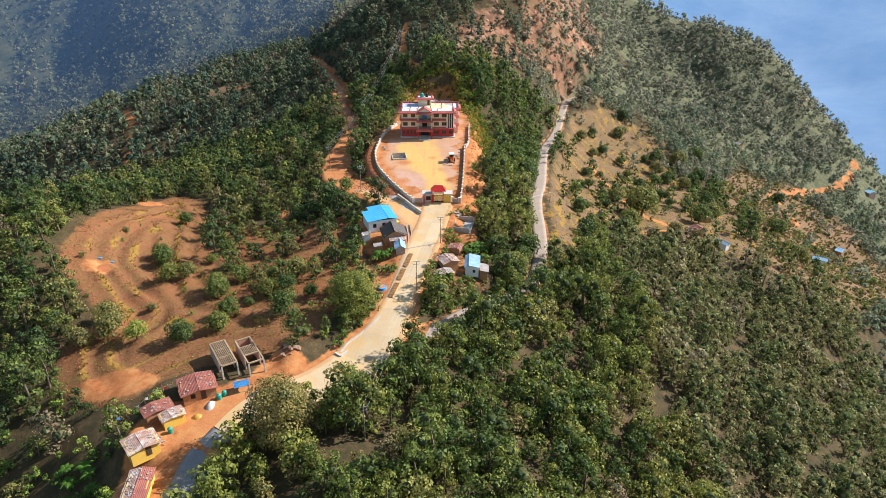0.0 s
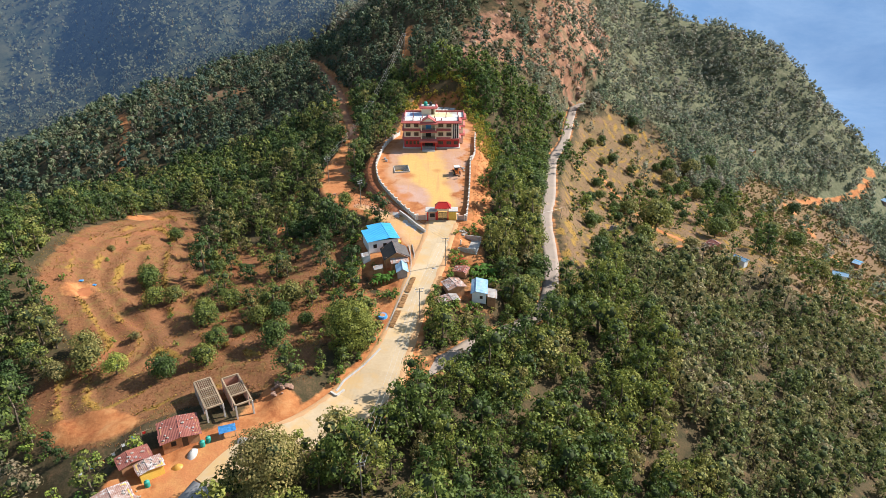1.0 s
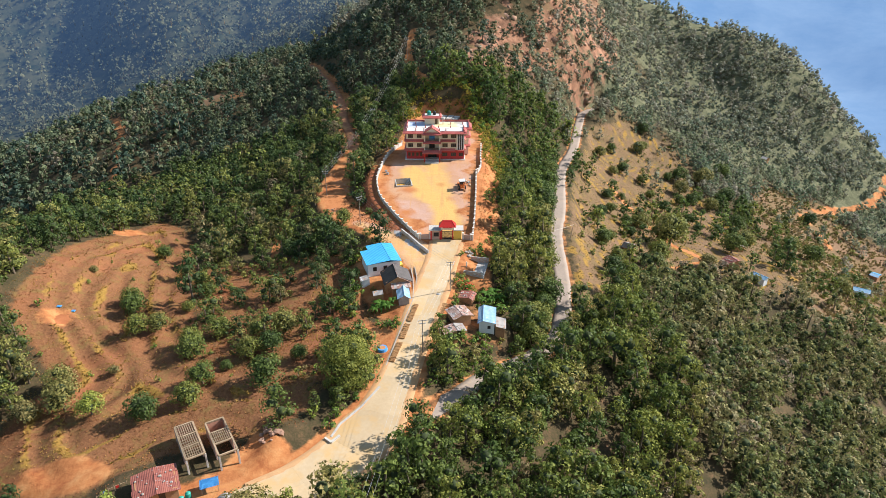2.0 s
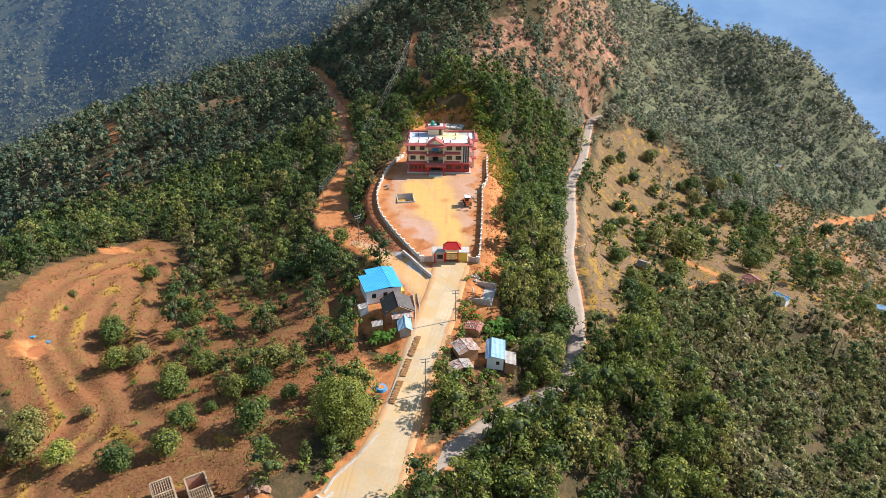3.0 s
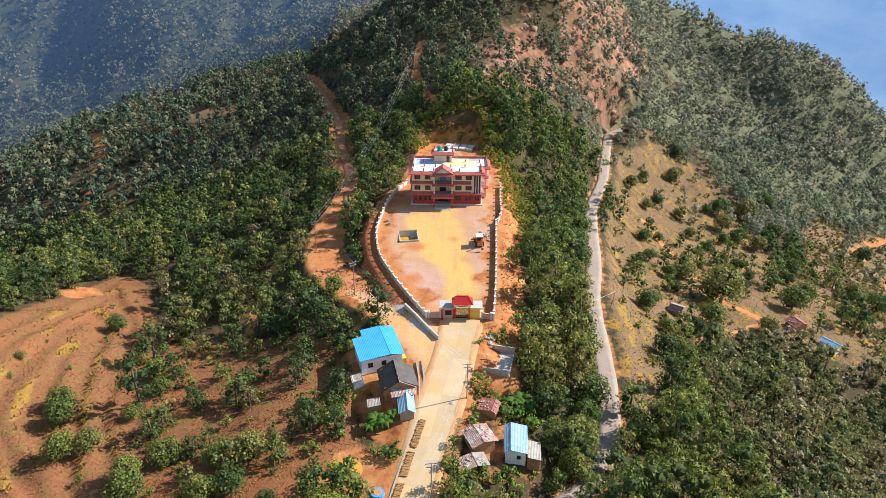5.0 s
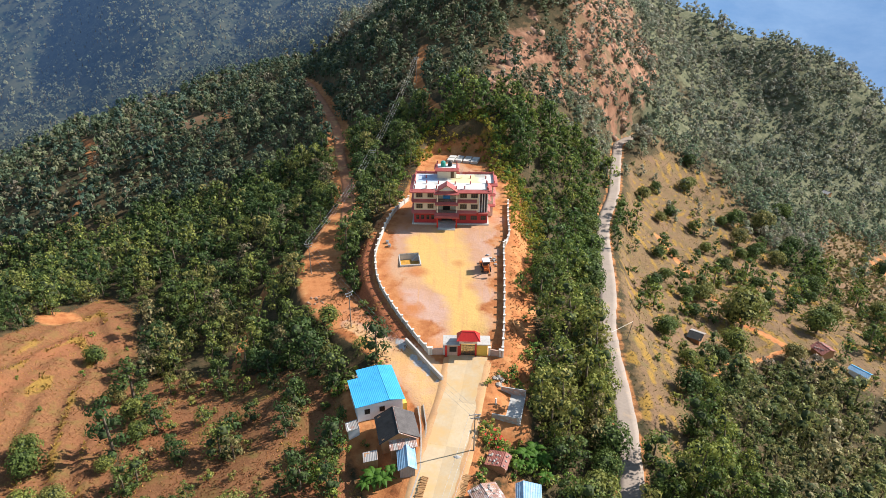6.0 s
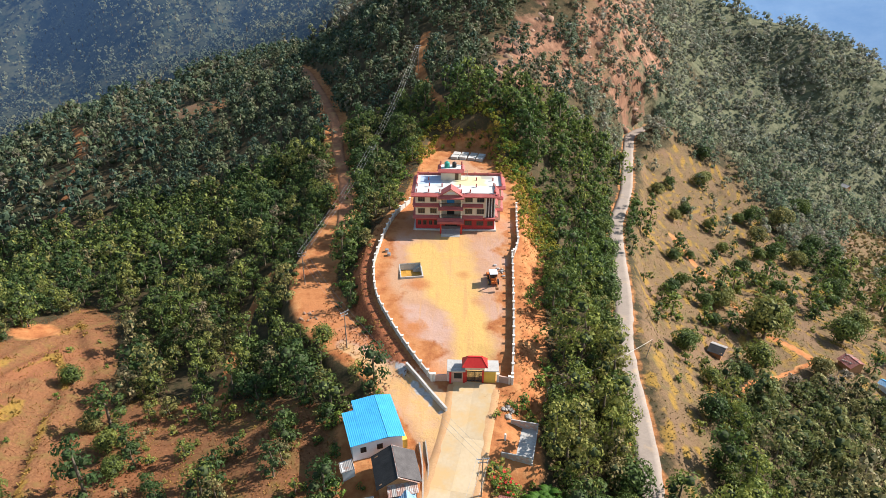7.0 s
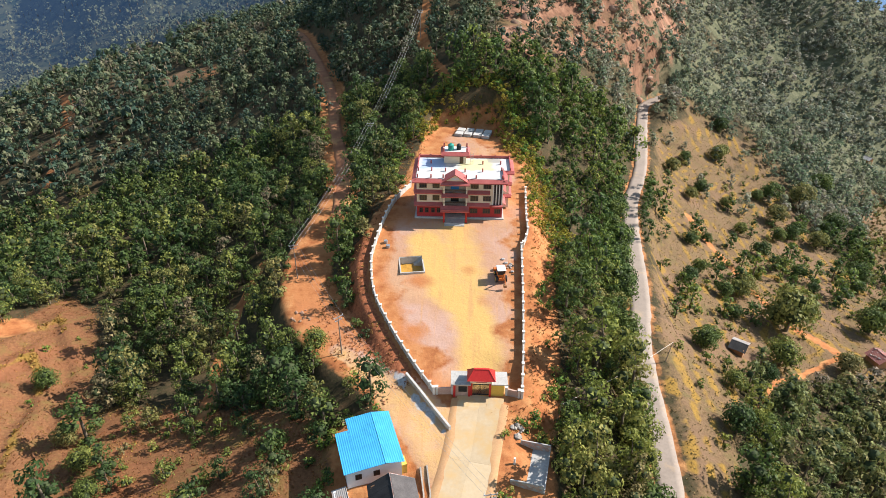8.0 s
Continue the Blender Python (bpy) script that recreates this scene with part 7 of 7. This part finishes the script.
# concrete yard by the road, with block walls and a pillar
cy = thing("concrete_yard", 5.2, 162.6, 24.35, -12, "half-built concrete yard with low block walls", "yard")
part("yard_slab", bevelled(box(-2.6, 2.8, -3.6, 3.6, -1.2, 0.12)), M_CONCRETE, cy, "grey concrete slab")
for nm, d in (("block_wall", (-1.6, 2.8, 3.45, 3.65, 0.12, 1.5)), ("block_wall", (-2.0, 2.6, -3.65, -3.45, 0.12, 1.35)), ("block_wall", (2.62, 2.8, -3.45, 3.45, 0.12, 0.5))):
    x0, x1, y0, y1, z0, z1 = d
    w = part("block_wall", box(x0 + 0.01, x1 - 0.01, y0 + 0.02, y1 - 0.02, z0, z1 - 0.01), M_CONCRETE, cy, "bare block wall")
    if x1 - x0 > 1:
        for r_ in range(int((z1 - z0) / 0.22)):
            n_ = int((x1 - x0) / 0.42)
            for q in range(n_):
                a = x0 + 0.42 * q + (0.21 if r_ % 2 else 0)
                if a + 0.4 <= x1:
                    part("block", box(a, a + 0.4, y0, y1, z0 + 0.22 * r_ + 0.01, z0 + 0.22 * r_ + 0.205), M_PINK if (q + r_) % 4 else M_CONCRETE, w)
part("pillar", rod(bmesh.new(), (-1.9, -0.3, 0), (-1.9, -0.3, 1.9), 0.16, n=10), M_WALL_CAP, cy, "pale round pillar")


def wood_stack(x0, y0, x1, y1, rows, seed):
    """Firewood laid crosswise in a long low stack along the road."""
    r = random.Random(seed)
    o = thing("firewood_stack", x0, y0, land1(x0, y0), 0, "long low stack of orange-brown firewood at the roadside", "firewood", "firewood stacks")
    d = Vector((x1 - x0, y1 - y0, 0))
    L = d.length
    d.normalize()
    s = Vector((-d.y, d.x, 0))
    n = int(L / 0.26)
    for i in range(n):
        for k in range(rows):
            p = Vector((x0, y0, 0)) + d * (0.26 * i + r.uniform(-0.04, 0.04))
            z = land1(p.x, p.y) + 0.14 + 0.24 * k
            q = s * r.uniform(0.42, 0.58)
            tilt = d * r.uniform(-0.1, 0.1)
            bm = rod(bmesh.new(), p - q - tilt + Vector((0, 0, z)), p + q + tilt + Vector((0, 0, z + r.uniform(-0.03, 0.03))), r.uniform(0.10, 0.14), n=6)
            bm.transform(o.matrix_world.inverted())
            part("log", bm, M_LOG, o)


wood_stack(-11.9, 128.5, -10.6, 134.5, 2, 1)
wood_stack(-10.4, 135.6, -9.4, 140.6, 2, 2)
wood_stack(-9.2, 141.4, -7.9, 147.4, 2, 3)
wood_stack(-4.2, 137.6, -3.2, 141.6, 2, 4)
wood_stack(-3.0, 137.8, -1.8, 142.2, 2, 5)
wood_stack(-2.7, 143.4, -1.6, 148.0, 1, 6)


# ---- unfinished timber-roofed shells in the village ----
def shell(x, y, z, turn, w, d, h, bays, label):
    o = thing("unfinished_house", x, y, z, turn, label, "building shell", "unfinished houses")
    for sx in (-1, 1):
        for k in range(bays + 1):
            yy = -d / 2 + d * k / bays
            part("column", bevelled(box(sx * w / 2 - 0.14, sx * w / 2 + 0.14, yy - 0.14, yy + 0.14, -0.5, h)), M_CONCRETE, o, "bare concrete column")
        part("side_wall", box(sx * w / 2 - 0.08, sx * w / 2 + 0.08, -d / 2 + d / bays * 0.9, d / 2, -0.5, h * 0.92), M_PINK, o)
        part("beam", box(sx * w / 2 - 0.13, sx * w / 2 + 0.13, -d / 2, d / 2, h, h + 0.25), M_WOOD, o)
    part("rear_wall", box(-w / 2, w / 2, d / 2 - 0.1, d / 2 + 0.06, -0.5, h * 0.95), M_BRICK, o)
    for k in range(bays + 1):
        yy = -d / 2 + d * k / bays
        part("beam", box(-w / 2, w / 2, yy - 0.12, yy + 0.12, h + 0.003, h + 0.253), M_WOOD, o)
    return o


sa = shell(-42.7, 105.2, 21.0, 32, 2.9, 8.4, 2.9, 3, "unfinished house with open timber roof battens in three bays")
for k in range(3):
    y0, y1 = -4.2 + 2.8 * k + 0.15, -4.2 + 2.8 * (k + 1) - 0.15
    for q in range(4):
        yy = y0 + (y1 - y0) * (q + 0.5) / 4
        part("batten", box(-1.42, 1.42, yy - 0.04, yy + 0.04, 3.02, 3.12), M_WOOD, sa)
    for q in range(9):
        xx = -1.32 + 0.33 * q
        part("batten", box(xx - 0.045, xx + 0.045, y0, y1, 3.125, 3.21), M_WOOD, sa)
sb = shell(-37.9, 106.2, 21.0, 32, 2.9, 8.6, 2.9, 3, "unfinished concrete house frame with one timber-battened bay")
y0, y1 = -4.3 + 2.87 + 0.15, -4.3 + 2 * 2.87 - 0.15
for q in range(3):
    yy = y0 + (y1 - y0) * (q + 0.5) / 3
    part("batten", box(-1.42, 1.42, yy - 0.04, yy + 0.04, 3.02, 3.12), M_WOOD, sb)
for q in range(10):
    xx = -1.35 + 0.3 * q
    part("batten", box(xx - 0.045, xx + 0.045, y0, y1, 3.125, 3.21), M_WOOD, sb)

# tarpaulin on a frame
tp = thing("tarpaulin_shelter", -37.4, 97.9, land1(-37.4, 97.9), 22, "blue tarpaulin stretched on a timber frame", "shelter")
for x in (-1.2, 1.2):
    for y in (-0.8, 0.8):
        part("post", rod(bmesh.new(), (x, y, -0.3), (x, y, 1.5), 0.05), M_WOOD, tp)
bm = bmesh.new()
g = [[bm.verts.new((-1.4 + 2.8 * i / 8, -1.0 + 2.0 * j / 6, 1.62 - 0.22 * abs(j / 3 - 1) + 0.06 * noise.noise((i * 0.6, j * 0.6, 4)))) for i in range(9)] for j in range(7)]
for j in range(6):
    for i in range(8):
        bm.faces.new((g[j][i], g[j][i + 1], g[j + 1][i + 1], g[j + 1][i]))
bmesh.ops.solidify(bm, geom=bm.faces[:], thickness=0.03)
part("sheet", bm, M_TARP, tp, "blue tarpaulin sheet")
for k, (x, y) in enumerate(((-40.9, 95.4), (-40.2, 96.3), (-46.9, 87.2))):
    water_tank(x, y, land1(x, y), 0.42, 1.2, M_GREEN, "green plastic water drum standing outside a house")


def heap(name, x, y, rx, ry, h, mat, label, seed):
    r = random.Random(seed)
    bm = bmesh.new()
    z = land1(x, y)
    rings = []
    for j in range(7):
        t = j / 6
        rings.append([bm.verts.new((x + rx * (1 - t) * math.cos(a) * (1 + 0.2 * noise.noise((a, t, seed))), y + ry * (1 - t) * math.sin(a) * (1 + 0.2 * noise.noise((a + 5, t, seed))),
                                    land1(x + rx * (1 - t) * math.cos(a), y + ry * (1 - t) * math.sin(a)) * (1 - t) + z * t - 0.06 * (1 - t) + h * (1 - (1 - t) ** 2) * (1 + 0.15 * noise.noise((a * 2, t * 3, seed + 1))))) for a in [6.283 * i / 18 for i in range(18)]])
    for r1, r2 in zip(rings, rings[1:]):
        for i in range(18):
            bm.faces.new((r1[i], r1[(i + 1) % 18], r2[(i + 1) % 18], r2[i]))
    for f in bm.faces:
        f.smooth = True
    bmesh.ops.remove_doubles(bm, verts=bm.verts[:], dist=0.001)
    return tagged(part(name, bm, mat), label, "heap")


heap("sand_heap", -42.0, 93.6, 0.8, 1.4, 0.7, M_SAND_PILE, "heap of grey sand on the village yard", 1)
heap("gravel_heap", -34.6, 96.4, 1.3, 1.0, 0.7, M_SAND_PILE, "heap of pale gravel beside the shelter", 2)
heap("soil_heap", -43.6, 91.0, 0.9, 0.8, 0.5, M_PITMUD, "small heap of ochre soil", 3)
heap("sand_heap", -3.2, 151.0, 0.9, 0.5, 0.4, M_SAND_PILE, "small heap of sand at the road edge", 4)


def rubble(x, y, rad, n, seed, label, smin=0.15, smax=0.45, mat=None):
    r = random.Random(seed)
    o = thing("rubble_pile", x, y, land1(x, y), 0, label, "rubble")
    for k in range(n):
        a, q = r.uniform(0, 6.28), rad * math.sqrt(r.random())
        px, py = q * math.cos(a), q * math.sin(a)
        bm = bmesh.new()
        s = r.uniform(smin, smax)
        bmesh.ops.create_icosphere(bm, subdivisions=1, radius=s)
        for v in bm.verts:
            v.co *= r.uniform(0.75, 1.15)
        bm.transform(Matrix.Translation((px, py, land1(x + px, y + py) - land1(x, y) + s * 0.35)) @ Matrix.Diagonal((1, r.uniform(0.6, 1.3), 0.65, 1)))
        part("stone", bm, mat or M_STONE, o)


rubble(3.9, 168.3, 1.2, 16, 1, "pile of broken rock beside the concrete yard", 0.25, 0.6)
rubble(-17.6, 173.4, 2.2, 34, 2, "spread of rubble and stones behind the blue-roofed house", 0.1, 0.28, M_MUD)
rubble(-33.5, 195, 2.2, 16, 3, "broken orange stones at the bend of the track", 0.15, 0.4, M_ROCK)
rubble(-48.2, 84.8, 1.3, 12, 4, "stones and debris beside the road", 0.15, 0.35)
rubble(-30.5, 108.5, 2.0, 18, 5, "broken red rock at the cutting", 0.3, 0.7, M_ROCK)
rubble(4.6, 206.5, 0.9, 8, 6, "bags and stones near the yard wall", 0.15, 0.3)

# stacked concrete slabs behind the school
for k, (x, y) in enumerate(((-5.6, 269.6), (-3.2, 269.4), (-0.7, 268.9), (1.6, 268.2))):
    o = thing("slab_stack", x, y, land1(x, y), -14, "stack of pale precast slabs behind the school", "slab stack", "precast slab stacks")
    for q in range(4):
        for y0, y1 in ((-2.3, -0.22), (0.12, 2.25)):
            part("slab", bevelled(box(-1.02 + 0.05 * (q % 2), 1.02, y0 + 0.05 * (q % 2), y1, 0.02 + 0.19 * q, 0.19 + 0.19 * q), 0.02), M_POLE, o)

# round threshing floors on the field and below the road
heap("earth_threshing_floor", -85.5, 144.0, 3.2, 2.6, 0.18, M_RED_MUD, "round mud threshing floor with a raised rim", 7)
heap("earth_threshing_floor", -19.6, 137.6, 3.0, 2.8, 0.25, M_PITMUD, "smoothed orange earth floor below the road", 8)
tw = thing("tarpaulin_tub", -14.1, 132.4, land1(-14.1, 132.4), 0, "round heap wrapped in a blue tarpaulin", "tarpaulin")
bm = rod(bmesh.new(), (0, 0, -0.2), (0, 0, 0.5), 1.15, 1.0, 14)
part("sheet", bm, M_TARP, tw, "crumpled blue tarpaulin")
part("fill", rod(bmesh.new(), (0, 0, 0.45), (0, 0, 0.56), 0.75, 0.6, 14), M_DIRT, tw, "brown earth fill")
for x, y in ((-86.6, 147.6), (-83.6, 147.2)):
    tagged(part("plastic_sheet", bevelled(box(x - 0.5, x + 0.5, y - 0.35, y + 0.35, land1(x, y), land1(x, y) + 0.2), 0.05), M_TARP), "small folded blue plastic sheet on the field", "sheet")


# ---- backhoe in the yard ----
def wheel(o, x, y, r, w):
    t = part("wheel", rod(bmesh.new(), (x - w / 2, y, r), (x + w / 2, y, r), r, n=18), M_BLACK, o)
    part("rim", rod(bmesh.new(), (x - w / 2 - 0.02, y, r), (x + w / 2 + 0.02, y, r), r * 0.5, n=12), M_OCHRE, t)


bk = thing("backhoe", 2.7, 202.6, float(yard_level(202.6)) - 0.02, 6, "orange backhoe with a white cab roof parked in the yard", "excavator")
for sx in (-1, 1):
    wheel(bk, sx * 0.85, -0.9, 0.62, 0.42)
    wheel(bk, sx * 0.8, 1.3, 0.45, 0.34)
part("chassis", bevelled(box(-0.55, 0.55, -1.5, 2.0, 0.55, 1.05), 0.05), M_ORANGE, bk)
part("bonnet", bevelled(box(-0.5, 0.5, 0.6, 2.0, 1.05, 1.55), 0.08), M_ORANGE, bk)
for x in (-0.7, 0.64):
    for y in (-1.1, 0.5):
        part("cab_post", box(x, x + 0.07, y, y + 0.07, 1.0, 2.5), M_BLACK, bk)
part("cab_body", bevelled(box(-0.7, 0.7, -1.1, 0.55, 0.95, 1.6), 0.04), M_ORANGE, bk)
part("cab_glass", box(-0.66, 0.66, -1.06, 0.51, 1.6, 2.45), M_GLASS, bk)
part("cab_roof", bevelled(box(-0.82, 0.82, -1.25, 0.7, 2.5, 2.66), 0.05), M_WHITE, bk, "white cab roof")
part("boom", rod(bmesh.new(), (0.1, -1.5, 0.9), (0.3, -2.2, 2.5), 0.14, 0.12, 6), M_ORANGE, bk)
part("dipper", rod(bmesh.new(), (0.3, -2.2, 2.5), (0.4, -3.2, 0.9), 0.11, 0.09, 6), M_ORANGE, bk)
part("bucket", bevelled(box(0.1, 0.7, -3.5, -2.95, 0.25, 0.9), 0.06), M_MUD, bk)
part("front_loader", bevelled(box(-1.0, 1.0, 2.2, 2.9, 0.15, 0.75), 0.08), M_ORANGE, bk)
for k, (x, y) in enumerate(((3.9, 207.2), (4.7, 206.4), (3.4, 208.4), (5.0, 204.6))):
    tagged(part("sack", bevelled(box(x - 0.35, x + 0.35, y - 0.25, y + 0.25, float(yard_level(y)) - 0.01, float(yard_level(y)) + 0.3), 0.12), M_SAND_PILE), "pale cement sack on the yard", "sack", "sacks on the yard")
for x, y in ((-19.4, 211.5), (-20.0, 213.0)):
    tagged(part("concrete_ring", rod(bmesh.new(), (x, y, float(yard_level(y))), (x, y, float(yard_level(y)) + 0.6), 0.4, 0.4, 14), M_STEEL), "short pale concrete drum near the wall", "drum", "drums near the wall")

# fence and laundry line behind the village houses
fn = thing("bamboo_fence", -57, 95, land1(-57, 95), 0, "rough bamboo fence with washing hung on it", "fence")
inv = fn.matrix_world.inverted()
P_, Q_ = Vector((-60.5, 91.5, 0)), Vector((-50.5, 98.5, 0))
for k in range(15):
    p = P_.lerp(Q_, k / 14)
    z = land1(p.x, p.y)
    bm = rod(bmesh.new(), (p.x, p.y, z - 0.3), (p.x + 0.05, p.y, z + 1.2), 0.05, n=6)
    bm.transform(inv)
    part("fence_post", bm, M_WOOD, fn)
    if k < 14:
        q = P_.lerp(Q_, (k + 1) / 14)
        zz = land1(q.x, q.y)
        bm = rod(bmesh.new(), (p.x, p.y, z + 0.9), (q.x, q.y, zz + 0.9), 0.035, n=6)
        bm.transform(inv)
        part("rail", bm, M_WOOD, fn)
        if k % 2 == 0:
            c = P_.lerp(Q_, (k + 0.5) / 14)
            cz = land1(c.x, c.y)
            d = (Q_ - P_).normalized() * 0.25
            bm = slab(bmesh.new(), [(c.x - d.x, c.y - d.y, cz + 0.95), (c.x + d.x, c.y + d.y, cz + 0.95), (c.x + d.x + 0.02, c.y + d.y, cz + 0.35), (c.x - d.x + 0.02, c.y - d.y, cz + 0.35)], 0.02)
            bm.transform(inv)
            part("cloth", bm, (M_WHITE, M_TARP, M_RED, M_WHITE)[(k // 2) % 4], fn)


# ---- red-flowered bush, planks ----
def flower_bush(x, y, s, seed):
    """A leafy bush with red flower heads."""
    r = np.random.RandomState(seed)
    v, q, t, w = tree_form(seed, 2.2, 1.1, 320, 0.15, 6, base=0.1, trunk_sides=5, limbs=4)
    o = thing("flowering_bush", x, y, land1(x, y) - 0.05, 0, "green bush with bright red flower heads by the road", "bush", "flowering bushes")
    e3 = np.zeros((0, 3), int)
    for name, me in (("foliage", mesh_arrays("foliage", v * s, q, t, e3, np.full(len(v), 0.4), (M_LEAF_BRIGHT, M_BARK, M_CROWN_SHADE))), ("stem", mesh_arrays("stem", v * s, np.zeros((0, 4), int), e3, w, np.zeros(len(v)), (M_BARK, M_BARK)))):
        new(name, me).parent = o
    for k in range(9):
        bm = bmesh.new()
        a, up = r.uniform(0, 6.28), r.uniform(1.2, 2.2) * s
        c = Vector((math.cos(a) * s * r.uniform(0.3, 1.0), math.sin(a) * s * r.uniform(0.3, 1.0), up))
        for i in range(6):
            b = i * 1.047
            d = Vector((math.cos(b), math.sin(b), 0.25))
            n = Vector((-math.sin(b), math.cos(b), 0)) * 0.07
            bm.faces.new([bm.verts.new(p) for p in (c, c + d * 0.13 + n, c + d * 0.26, c + d * 0.13 - n)])
        part("flower_head", bm, M_RED, o, "bright red flower head")


for k, (x, y) in enumerate(((1.6, 154.3), (2.9, 155.3), (3.6, 153.9))):
    flower_bush(x, y, 0.9 + 0.15 * k, 210 + k)
pk = thing("plank_pile", -21.4, 171.0, land1(-21.4, 171.0), 35, "loose pile of weathered planks behind the blue-roofed house", "planks")
for k in range(7):
    part("plank", box(-1.3 + 0.05 * (k % 3), 1.25 - 0.07 * (k % 2), -0.9 + 0.27 * k, -0.72 + 0.27 * k, 0.02 + 0.07 * (k % 2), 0.10 + 0.07 * (k % 2)), M_WOOD, pk)
